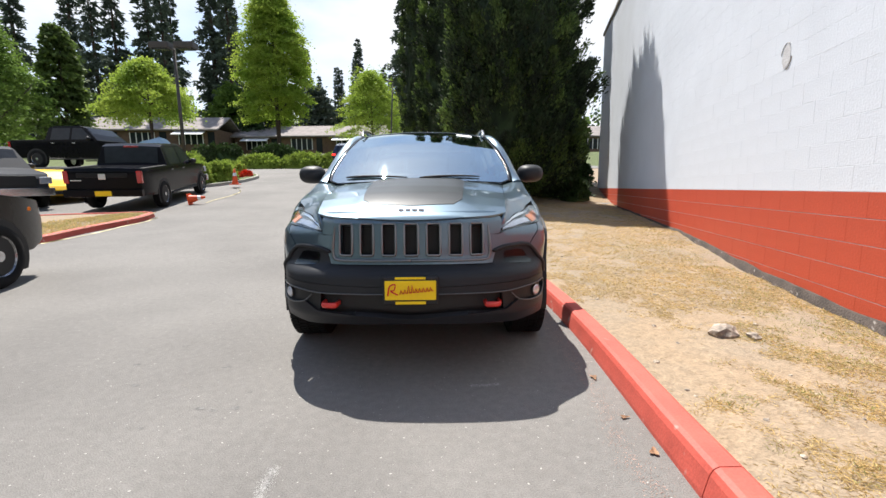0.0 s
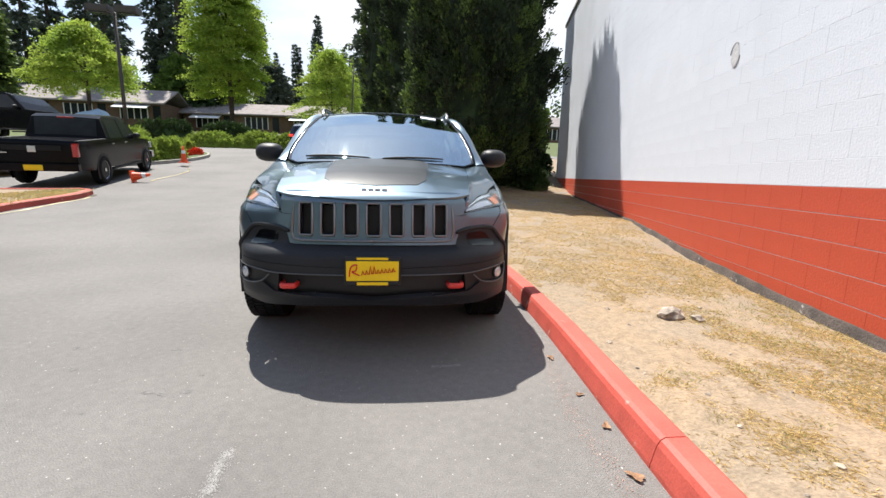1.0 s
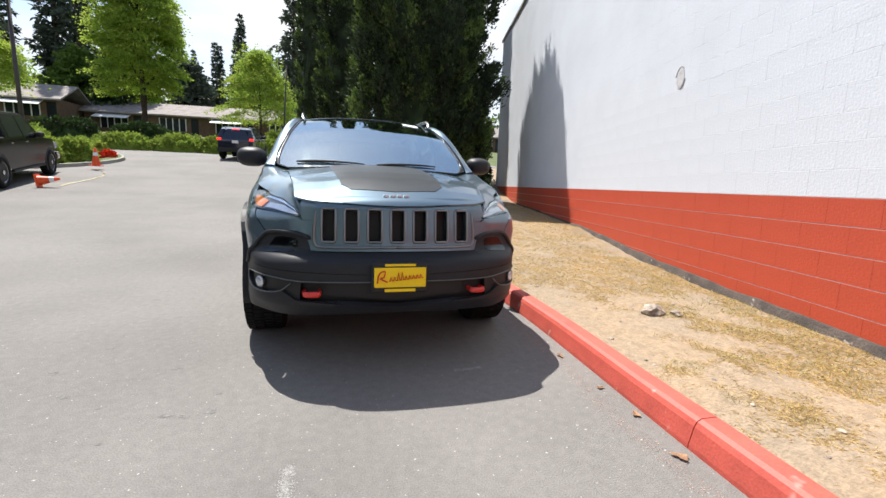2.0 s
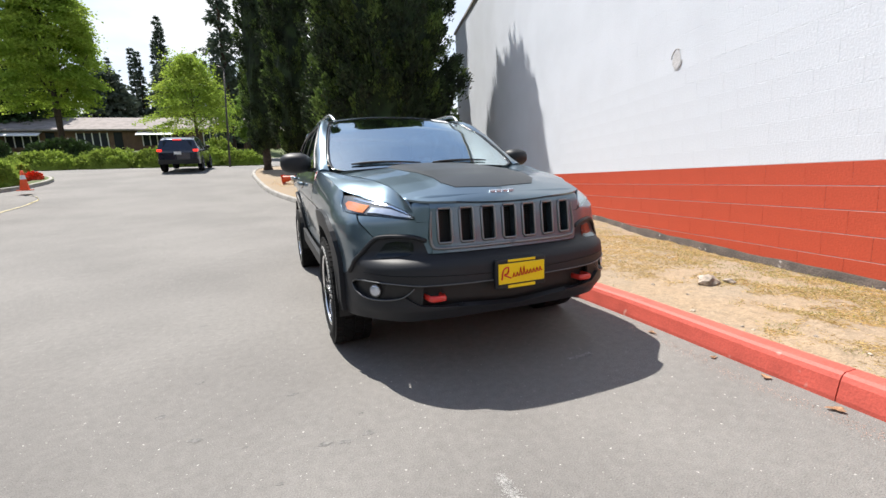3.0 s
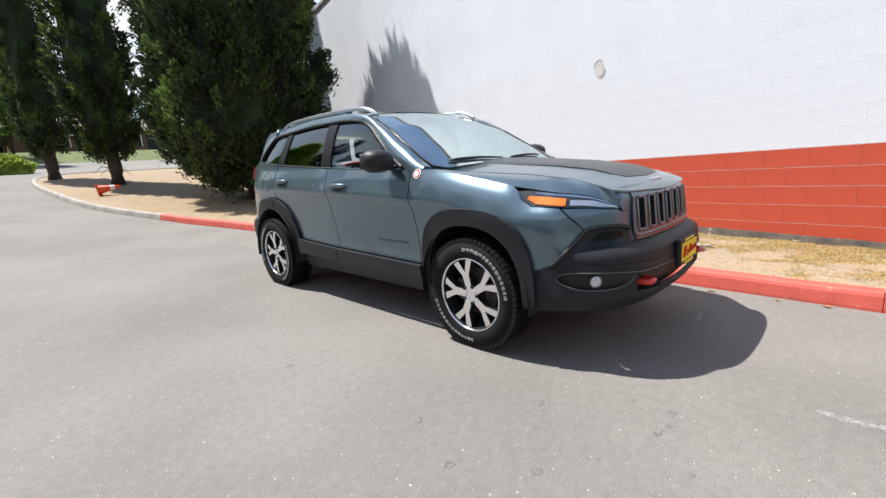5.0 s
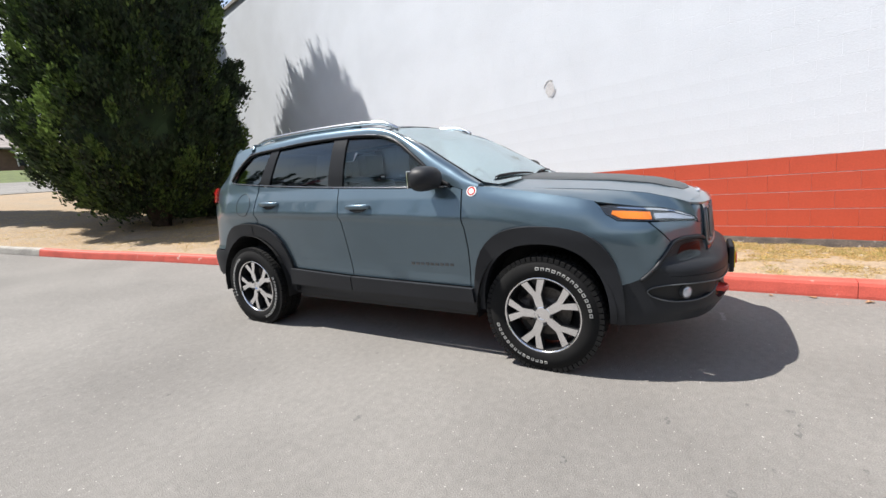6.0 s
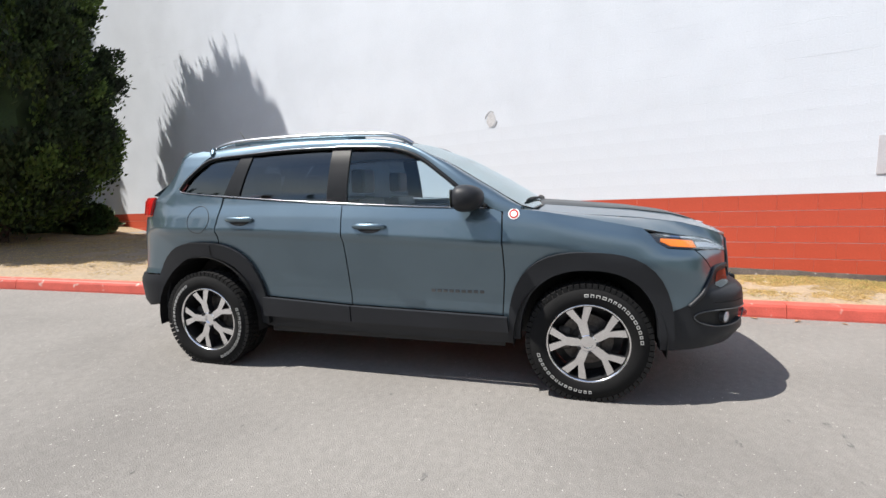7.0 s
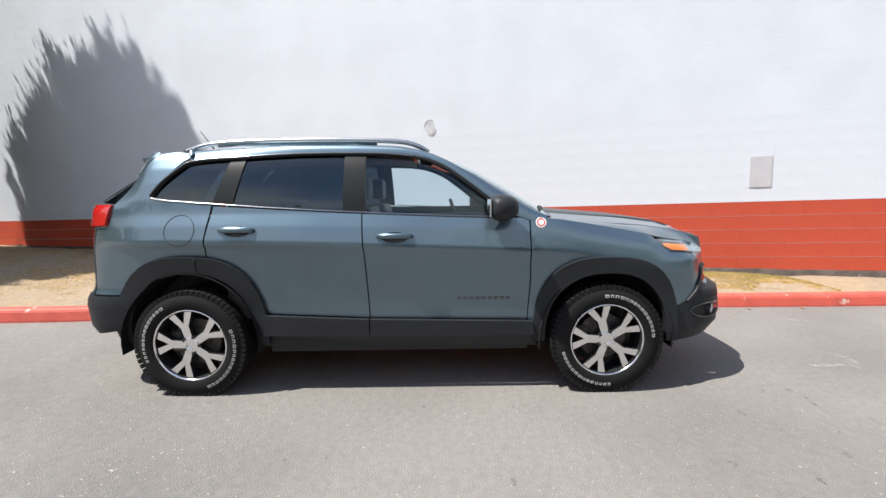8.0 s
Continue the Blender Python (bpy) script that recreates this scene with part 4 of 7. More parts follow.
    for a, b in zip(edges[::2], edges[1::2]):
        lo, hi = min(abs(a), abs(b)), max(abs(a), abs(b))
        if a < 0:
            o = [(front_u(hi), bar_z0), (front_u(lo), bar_z0), (front_u(lo), bar_z1), (front_u(hi), bar_z1)]
            pts, fs_ = cut_sheet(o, steps(front_u(lo), front_u(hi), 0.03), steps(bar_z0, bar_z1, 0.05))
            me = shell("grille_bar", [skin(u, v, 0.012) for u, v in pts], fs_, 0.05, PAINT)
            hang("grille_bar", me, grille)
            hang("grille_bar", mirrored(me, "grille_bar"), grille)
    for z0, z1, x1 in ((0.700, bar_z0, 0.468), (bar_z1, 0.968, 0.472)):
        car.sheet("grille_strip", F([(0.0, z0), (x1, z0), (x1 + 0.004, z1), (0.0, z1)]), "side", PAINT, thick=0.05, parent=grille, out=0.012)
    for x in xs:
        if x > -0.001:
            continue
        loop = [(abs(x) + sx * (slot / 2 - 0.002), z) for sx, z in ((-1, 0.765), (-0.85, 0.75), (0.85, 0.75), (1, 0.765), (1, 0.918), (0.85, 0.933), (-0.85, 0.933), (-1, 0.918))]
        car.bar("slot_ring", [skin(front_u(a), z, 0.014) for a, z in loop], 0.0075, SLOTRING, 8, closed=True, parent=grille, label="satin silver slot ring")
    loop = [(sx * (slot / 2 - 0.002), z) for sx, z in ((-1, 0.765), (-0.85, 0.75), (0.85, 0.75), (1, 0.765), (1, 0.918), (0.85, 0.933), (-0.85, 0.933), (-1, 0.918))]
    car.bar("slot_ring", [(a, skin(0.0, z, 0.014)[1], z) for a, z in loop], 0.0075, SLOTRING, 8, closed=True, both=False, parent=grille, label="satin silver slot ring")
    frame_ = [skin(*p, 0.012) for p in F(spline([(0.0, 0.722), (0.25, 0.722), (0.43, 0.724), (0.468, 0.738), (0.478, 0.78), (0.474, 0.85), (0.466, 0.92)], 5))]
    car.bar("grille_frame", frame_, [0.009] * (len(frame_) - 8) + [0.009, 0.008, 0.008, 0.007, 0.006, 0.005, 0.004, 0.003], SLOTRING, 8, parent=grille, label="satin grey lower frame")
    bm = bmesh.new()
    for x in np.arange(-0.43, 0.431, 0.014):
        for z in np.arange(0.755, 0.931, 0.014):
            y = skin(front_u(abs(x)), z, -0.045)[1]
            bmesh.ops.create_grid(bm, x_segments=1, y_segments=1, size=0.0032, matrix=Matrix.Translation((x, y - 0.004, z)) @ Matrix.Rotation(math.pi / 2, 4, "X"))
    part("grille_mesh", bm, GLOSSBLACK, grille)
    car.sheet("grille_back", F([(0.0, 0.70), (0.47, 0.70), (0.47, 0.96), (0.0, 0.96)]), "side", MATTEBLACK, thick=0.01, parent=grille, out=-0.05)
    # painted nose strip over the grille and the cheeks beside it
    nose = F([(0.0, 0.970), (0.47, 0.970), (0.58, 0.968), (0.575, 0.992), (0.45, 1.0), (0.2, 1.0), (0.0, 1.0)])
    car.sheet("nose_strip", nose, "side", PAINT, dv=0.012)
    car.sheet("nose_cheek", F([(0.468, 0.70), (0.498, 0.70), (0.518, 0.755), (0.56, 0.793), (0.56, 0.864), (0.468, 0.864)]), "side", PAINT, dv=0.02, du=0.03)
    car.sheet("nose_cheek", F([(0.56, 0.791), (0.75, 0.794), (0.782, 0.784)]) + S([(-0.615, 0.903)]) + F([(0.779, 0.895), (0.70, 0.886), (0.60, 0.876), (0.56, 0.864)]), "side", PAINT, dv=0.02, du=0.03)
    car.sheet("nose_cheek", F([(0.468, 0.864), (0.56, 0.868), (0.572, 0.893), (0.62, 0.917), (0.66, 0.933), (0.655, 0.955), (0.60, 0.972), (0.47, 0.972)]), "side", PAINT, dv=0.02, du=0.03)
    car.sheet("lamp_surround", F([(0.46, 0.86), (0.76, 0.87), (0.76, 0.985), (0.70, 1.0), (0.46, 1.0)]), "side", PAINT, dv=0.03, du=0.04, out=-0.03)
    # headlamp
    hl = F([(0.570, 0.886), (0.60, 0.880), (0.70, 0.889), (0.779, 0.898), (0.823, 0.908)]) + S([(-0.44, 0.922), (-0.375, 0.957), (-0.33, 1.002), (-0.40, 1.002)]) + F([(0.823, 0.976), (0.74, 0.955), (0.642, 0.925), (0.59, 0.902)])
    lamp = car.sheet("headlamp", hl, "side", LENS, thick=0.004, out=0.007, dv=0.02, du=0.03, label="narrow headlamp with clear lens")
    for ob, mir in zip(lamp, (False, True)):
        for nm, o, mtl, off, th in (("lamp_back", hl, MATTEBLACK, -0.012, 0.006),
                                    ("indicator", S([(-0.63, 0.918), (-0.46, 0.932), (-0.405, 0.958), (-0.41, 0.974), (-0.63, 0.954)]), AMBER, -0.003, 0.006),
                                    ("light_strip", F([(0.592, 0.890), (0.70, 0.899), (0.80, 0.915)]) + S([(-0.655, 0.918), (-0.655, 0.944)]) + F([(0.74, 0.934), (0.66, 0.912), (0.60, 0.899)]), REFLECTOR, -0.004, 0.006),
                                    ("lamp_strip", F([(0.604, 0.9035), (0.66, 0.919), (0.74, 0.942), (0.82, 0.960)]) + S([(-0.44, 0.984), (-0.44, 0.990)]) + F([(0.82, 0.969), (0.74, 0.950), (0.65, 0.923)]), CHROME, -0.004, 0.006)):
            us, vs = [p[0] for p in o], [p[1] for p in o]
            pts, fs_ = cut_sheet(o, steps(min(us), max(us), 0.03), steps(min(vs), max(vs), 0.02))
            me = shell(nm, [skin(u, v, off) for u, v in pts], fs_, th, mtl)
            hang(nm, mirrored(me, nm) if mir else me, ob)
    # bumper: black mask with the smoked lamp recess, lower apron, grey trim
    mask = F([(0.0, 0.58), (0.62, 0.603), (0.808, 0.610), (0.836, 0.630), (0.828, 0.67), (0.814, 0.713), (0.783, 0.778), (0.75, 0.790), (0.56, 0.788), (0.515, 0.75), (0.495, 0.698), (0.0, 0.698)])
    car.sheet("bumper_mask", mask, "side", CLAD, thick=0.02, dv=0.025, du=0.04, label="black front bumper")
    lens = F([(0.585, 0.703), (0.62, 0.692), (0.755, 0.680), (0.772, 0.692), (0.738, 0.758), (0.70, 0.767), (0.60, 0.765), (0.585, 0.75)])
    car.sheet("bumper_lamp", lens, "side", SMOKE, thick=0.012, out=0.004, dv=0.02, du=0.03, label="smoked bumper lamp")
    sweep = [skin(*p, 0.004) for p in F(spline([(0.50, 0.766), (0.59, 0.789), (0.70, 0.793), (0.752, 0.790), (0.784, 0.775), (0.815, 0.710), (0.830, 0.668), (0.845, 0.62), (0.856, 0.588)], 5))]
    car.bar("lamp_frame", sweep, [0.006] + [0.0125] * (len(sweep) - 2) + [0.006], CLAD, 8, label="raised black sweep round the bumper lamp")
    band = F([(0.0, 0.540), (0.56, 0.548), (0.66, 0.560), (0.81, 0.564), (0.842, 0.55), (0.832, 0.600), (0.80, 0.607), (0.62, 0.600), (0.0, 0.577)])
    corner_ = F([(0.80, 0.607), (0.832, 0.645), (0.843, 0.617)]) + S([(-0.505, 0.577), (-0.452, 0.556), (-0.445, 0.44)]) + F([(0.865, 0.50), (0.845, 0.54)])
    car.sheet("bumper_corner", corner_, "side", CLAD, thick=0.03, dv=0.02, du=0.03)
    car.sheet("bumper_band", band, "side", CLAD, thick=0.03, dv=0.02, du=0.04)
    low = F([(0.0, 0.36), (0.50, 0.35), (0.66, 0.34), (0.80, 0.345)]) + S([(-0.47, 0.33), (-0.445, 0.45)]) + F([(0.85, 0.535), (0.842, 0.50), (0.79, 0.470), (0.70, 0.473), (0.62, 0.486), (0.55, 0.44), (0.0, 0.395)])
    car.sheet("bumper_apron", low, "side", CLAD, thick=0.03, dv=0.025, du=0.04)
    side_fill = F([(0.54, 0.43), (0.62, 0.47), (0.70, 0.46), (0.80, 0.46), (0.85, 0.50), (0.848, 0.55), (0.80, 0.597), (0.68, 0.597), (0.60, 0.585), (0.53, 0.54)])
    car.sheet("lamp_recess", side_fill, "side", MATTEBLACK, thick=0.02, dv=0.02, du=0.03, out=-0.02)
    car.sheet("intake", F([(0.0, 0.39), (0.62, 0.40), (0.62, 0.535), (0.0, 0.535)]), "side", MATTEBLACK, thick=0.02, out=-0.06)
    car.bar("trim_line", [skin(*p, 0.004) for p in F(spline([(0.0, 0.545), (0.45, 0.547), (0.56, 0.550), (0.66, 0.560), (0.78, 0.564), (0.828, 0.556), (0.846, 0.53), (0.832, 0.492), (0.79, 0.470), (0.70, 0.472), (0.625, 0.492), (0.575, 0.535)], 5))], 0.0038, GRILLEGREY, 6, label="grey trim round the intake")
    for s in (-1, 1):
        bm = bmesh.new()
        c = skin(front_u(0.752), 0.516, -0.012)
        m = Matrix.Translation((s * abs(c[0]), c[1] + 0.005, c[2])) @ Matrix.Rotation(math.pi / 2, 4, "X") @ Matrix.Rotation(s * 0.75, 4, "Y")
        bmesh.ops.create_cone(bm, cap_ends=True, segments=24, radius1=0.030, radius2=0.035, depth=0.03, matrix=m)
        fog = part("fog_lamp", bm, GRILLEGREY, root, "round clear fog lamp in a dark bezel")
        bm = bmesh.new()
        bmesh.ops.create_uvsphere(bm, u_segments=16, v_segments=8, radius=0.031, matrix=m @ Matrix.Translation((0, 0, 0.012)) @ Matrix.Diagonal((1, 1, 0.3, 1)))
        part("fog_lens", bm, REFLECTOR, fog, smooth=True)
        c = skin(front_u(0.465), 0.475, 0.0)
        y = c[1]
        bm = bmesh.new()
        tube(bm, spline([(s * 0.425, y + 0.10, 0.478), (s * 0.428, y + 0.0, 0.480), (s * 0.440, y - 0.018, 0.480), (s * 0.488, y - 0.015, 0.480), (s * 0.505, y + 0.01, 0.480), (s * 0.508, y + 0.12, 0.478)], 4), 0.012, 8, flat=1.4)
        part("tow_hook", bm, HOOK, root, "red tow hook", smooth=True)
    # plate on its bracket
    bm = bmesh.new()
    box(bm, (-0.155, -1.030, 0.492), (0.155, -0.995, 0.655), 0.008)
    plate = part("plate_frame", bm, MATTEBLACK, root, "black plate frame")
    bm = bmesh.new()
    box(bm, (-0.142, -1.036, 0.522), (0.142, -1.029, 0.632), 0.003)
    part("plate", bm, PLATEYELLOW, plate, "yellow dealer plate")
    bm = bmesh.new()
    box(bm, (-0.085, -1.0345, 0.497), (0.085, -1.029, 0.514), 0.002)
    part("plate_print_bar", bm, PLATEYELLOW, plate)
    bm = bmesh.new()
    box(bm, (-0.085, -1.0345, 0.639), (0.085, -1.029, 0.652), 0.002)
    part("plate_print_bar", bm, PLATEYELLOW, plate)
    bm = bmesh.new()
    tube(bm, spline([(-0.125, -1.037, 0.548), (-0.115, -1.037, 0.600), (-0.085, -1.037, 0.612), (-0.09, -1.037, 0.580), (-0.11, -1.037, 0.574), (-0.07, -1.037, 0.553)], 4), 0.008, 5, flat=0.5)
    for k in range(9):
        x = -0.058 + 0.0205 * k
        h = 0.024 if k not in (2, 3) else 0.046
        tube(bm, [(x, -1.037, 0.556 + 0.002 * k), (x + 0.006, -1.037, 0.556 + h + 0.002 * k), (x + 0.014, -1.037, 0.558 + 0.002 * k), (x + 0.02, -1.037, 0.562 + 0.002 * k)], 0.0058, 5, flat=0.5)
    part("plate_script", bm, PLATERED, plate, "unreadable red script strokes")
    # --- rear ---
    rb = S([(3.19, 0.44), (3.17, 0.665), (3.24, 0.672)]) + [(rear_u(0.80), 0.672), (rear_u(0.5), 0.665), (rear_u(0.0), 0.66), (rear_u(0.0), 0.38), (rear_u(0.6), 0.38), (rear_u(0.78), 0.40)]
    car.sheet("rear_bumper", rb, "side", CLAD, thick=0.03, label="black rear bumper", out=0.01)
    hatch = [(rear_u(0.785), 0.68), (rear_u(0.0), 0.68), (rear_u(0.0), 1.10), (rear_u(0.78), 1.12), (rear_u(0.775), 0.95)]
    car.sheet("tailgate", hatch, "side", PAINT)
    tl = S([(3.255, 1.14), (3.225, 1.275)]) + [(rear_u(0.72), 1.270), (rear_u(0.45), 1.23), (rear_u(0.45), 1.16), (rear_u(0.75), 1.135)]
    car.sheet("tail_lamp", tl, "side", LENSRED, thick=0.02, out=0.018, label="red wrap-round tail lamp")
    rg = [(rear_u(0.70), 1.29), (rear_u(0.0), 1.25), (rear_u(0.0), 1.56), (rear_u(0.55), 1.56)]
    car.sheet("rear_window", rg, "side", TINT, thick=0.005, out=0.0)
    car.sheet("tailgate_band", [(rear_u(0.44), 1.125), (rear_u(0.0), 1.115), (rear_u(0.0), 1.245), (rear_u(0.44), 1.25)], "side", PAINT)
    # --- mirrors, handles, fuel door, badges ---
    for s in (-1, 1):
        bm = bmesh.new()
        bmesh.ops.create_uvsphere(bm, u_segments=24, v_segments=14, radius=1)
        for v in bm.verts:
            x, y, z = v.co
            y = y if y < 0 else y * 0.55
            v.co = ((abs(x) ** 0.8 * (1 if x > 0 else -1)) * 0.118, y * 0.118, (abs(z) ** 0.75 * (1 if z > 0 else -1)) * 0.080)
        bmesh.ops.transform(bm, matrix=Matrix.Translation((s * 0.995, 0.715, 1.228)) @ Matrix.Rotation(s * 0.12, 4, "Z"), verts=bm.verts)
        mir = part("door_mirror", bm, CLAD, root, "black door mirror", smooth=True)
        bm = bmesh.new()
        box(bm, (-0.09, -0.004, -0.055), (0.09, 0.004, 0.055), 0.02 * 0.2, m=Matrix.Translation((s * 1.0, 0.776, 1.228)))
        part("mirror_glass", bm, CHROME, mir)
        bm = bmesh.new()
        tube(bm, [(s * 0.83, 0.69, 1.172), (s * 0.90, 0.70, 1.172), (s * 0.97, 0.71, 1.188)], [0.03, 0.024, 0.03], 8, flat=0.6)
        part("mirror_arm", bm, MATTEBLACK, mir, smooth=True)
    for dy, z, doors in ((1.365, 1.055, door_f), (2.365, 1.105, door_r)):
        for ob, s in zip(doors, (-1, 1)):
            bm = bmesh.new()
            pts = []
            for t in np.linspace(0, 1, 9):
                y = dy - 0.115 + 0.23 * t
                p = skin(side_u(y), z, 0.006 + 0.030 * math.sin(math.pi * t) ** 0.6)
                pts.append((-abs(p[0]) if s < 0 else abs(p[0]), p[1], z + 0.004 * math.sin(math.pi * t)))
            tube(bm, pts, [0.008, 0.013, 0.015, 0.015, 0.015, 0.015, 0.015, 0.013, 0.008], 8, flat=1.25)
            part("door_handle", bm, PAINT, ob, "body-coloured pull handle", smooth=True)
            bm = bmesh.new()
            ring = []
            for q in np.linspace(0, 2 * math.pi, 20, endpoint=False):
                y, zz = dy + 0.085 * math.cos(q), z - 0.008 + 0.034 * math.sin(q)
                p = skin(side_u(y), zz, 0.003)
                ring.append(bm.verts.new((p[0] if s < 0 else -p[0], p[1], p[2])))
            bm.faces.new(ring if s > 0 else ring[::-1])
            part("handle_cup", bm, GLOSSBLACK, ob)
    ringp = [skin(side_u(2.735 + 0.098 * math.cos(q)), 1.105 + 0.098 * math.sin(q), 0.0012) for q in np.linspace(0, 2 * math.pi, 32, endpoint=False)]
    car.bar("fuel_door_gap", ringp, 0.002, MATTEBLACK, 5, both=False, closed=True)
    for r, mtl, off in ((0.034, WHITE, 0.004), (0.027, HOOK, 0.0055), (0.018, WHITE, 0.007)):
        bm = bmesh.new()
        ring = [bm.verts.new(skin(side_u(0.435 + r * math.cos(q)), 1.128 + r * math.sin(q) * 0.95, off)) for q in np.linspace(0, 2 * math.pi, 24, endpoint=False)]
        bm.faces.new(ring[::-1])
        part("round_badge", bm, mtl, root, "small round white and red badge")
    bm = bmesh.new()
    for k in range(9):
        y = 0.625 + 0.04 * k
        a, b = skin(side_u(y), 0.632, 0.003), skin(side_u(y + 0.026), 0.632, 0.003)
        box(bm, (a[0] - 0.002, y, 0.622), (a[0] + 0.004, y + 0.028, 0.642), 0.002)
    part("door_script", bm, GRILLEGREY, door_f[0], "small raised dark script")
    bm = bmesh.new()
    box(bm, (0.34, 1.10, 1.50), (0.49, 1.19, 1.505), m=None)
    for v in bm.verts:
        v.co.z = roof_z(v.co.x, v.co.y) + 0.003 - (0.002 if v.co.z < 1.502 else 0)
    part("windscreen_sticker", bm, WHITE, root, "white sticker in the windscreen's upper corner")
    # --- inside and underneath ---
    bm = bmesh.new()
    box(bm, (-0.52, -0.62, 0.30), (0.52, 0.50, 0.90))
    box(bm, (-0.80, 0.50, 0.27), (0.80, 2.23, 0.50))
    box(bm, (-0.58, 2.2, 0.30), (0.58, 3.30, 0.86))
    part("underbody", bm, MATTEBLACK, root)
    for s in (-1, 1):
        bm = bmesh.new()
        box(bm, (s * 0.80, 0.60, 0.5), (s * 0.76, 2.5, 1.19))
        part("door_lining", bm, SEAT, root)
    bm = bmesh.new()
    box(bm, (-0.72, 0.36, 0.80), (0.72, 0.86, 1.10), 0.06, 2)
    part("dashboard", bm, SEAT, root)
    bm = bmesh.new()
    rows = [[bm.verts.new((x, y, roof_z(x, y) - 0.05)) for x in np.linspace(-0.60, 0.60, 9)] for y in np.linspace(1.30, 2.95, 10)]
    for a, b in zip(rows, rows[1:]):
        for i in range(8):
            bm.faces.new((a[i], a[i + 1], b[i + 1], b[i]))
    part("headliner", bm, LINER, root, "pale headliner")
    bm = bmesh.new()
    tube(bm, [(0.38 + 0.185 * math.cos(q), 0.93 + 0.06 * math.sin(q), 1.08 + 0.175 * math.sin(q)) for q in np.linspace(0, 2 * math.pi, 24, endpoint=False)], 0.016, 8, closed=True)
    box(bm, (0.32, 0.88, 1.03), (0.44, 0.95, 1.13), 0.02)
    box(bm, (0.22, 0.915, 1.07), (0.54, 0.935, 1.10))
    part("steering_wheel", bm, SEAT, root, smooth=False)
    for x, y in ((-0.38, 1.25), (0.38, 1.25), (-0.38, 2.1), (0.38, 2.1)):
        bm = bmesh.new()
        box(bm, (x - 0.24, y - 0.22, 0.50), (x + 0.24, y + 0.28, 0.72), 0.06, 2)
        box(bm, (x - 0.23, y + 0.20, 0.62), (x + 0.23, y + 0.34, 1.24), 0.06, 2, m=Matrix.Translation((x, y + 0.27, 0.62)) @ Matrix.Rotation(-0.18, 4, "X") @ Matrix.Translation((-x, -y - 0.27, -0.62)))
        box(bm, (x - 0.12, y + 0.34, 1.27), (x + 0.12, y + 0.44, 1.45), 0.04, 2)
        part("seat", bm, SEAT, root, smooth=False)
    # the overhangs before and behind the axles
    done = set()
    for ob in root.children_recursive:
        if ob.data and ob.data.name not in done:
            done.add(ob.data.name)
            for v in ob.data.vertices:
                if v.co.y < -0.25:
                    v.co.y = -0.25 + (v.co.y + 0.25) * 0.966
                elif v.co.y > 3.05:
                    v.co.y = 3.05 + (v.co.y - 3.05) * 1.16
    for x, y, nm in ((-0.80, 0.0, "wheel"), (-0.80, 2.719, "wheel")):
        build_wheel(root, nm, pose(x, y, 0.356), -15.0, 0 if y < 1 else 74)
        build_wheel(root, nm, pose(-x, y, 0.356, 0, 0, 180), 15)
    return root


build_suv()


# ---- other vehicles ----
def plain_wheel(root, m, r=0.39, w=0.26, dark=False):
    wh = hang("wheel", None, root)
    wh.matrix_basis = m
    bm = bmesh.new()
    h = w / 2
    lathe(bm, [(h * 0.8, r * 0.62), (h, r * 0.75), (h * 0.92, r * 0.93), (h * 0.6, r), (-h * 0.6, r), (-h * 0.92, r * 0.93), (-h, r * 0.75), (-h * 0.8, r * 0.62)], 32, close=True)
    bmesh.ops.recalc_face_normals(bm, faces=bm.faces)
    part("tyre", bm, RUBBER, wh, smooth=True)
    bm = bmesh.new()
    lathe(bm, [(-h * 0.85, r * 0.64), (-h * 0.7, r * 0.60), (-h * 0.2, r * 0.56), (-h * 0.2, 0.0)], 32)
    for k in range(5):
        q = 2 * math.pi * k / 5
        rot = Matrix.Rotation(q, 4, "X")
        box(bm, (-h * 0.75, -0.055, 0.03), (-h * 0.35, 0.055, r * 0.62), 0.01, m=rot)
    bmesh.ops.create_cone(bm, cap_ends=True, segments=16, radius1=0.06, radius2=0.05, depth=0.05, matrix=Matrix.Translation((-h * 0.7, 0, 0)) @ Matrix.Rotation(math.pi / 2, 4, "Y"))
    bmesh.ops.recalc_face_normals(bm, faces=bm.faces)
    part("rim", bm, RIMDARK if dark else SATIN, wh)
    return wh


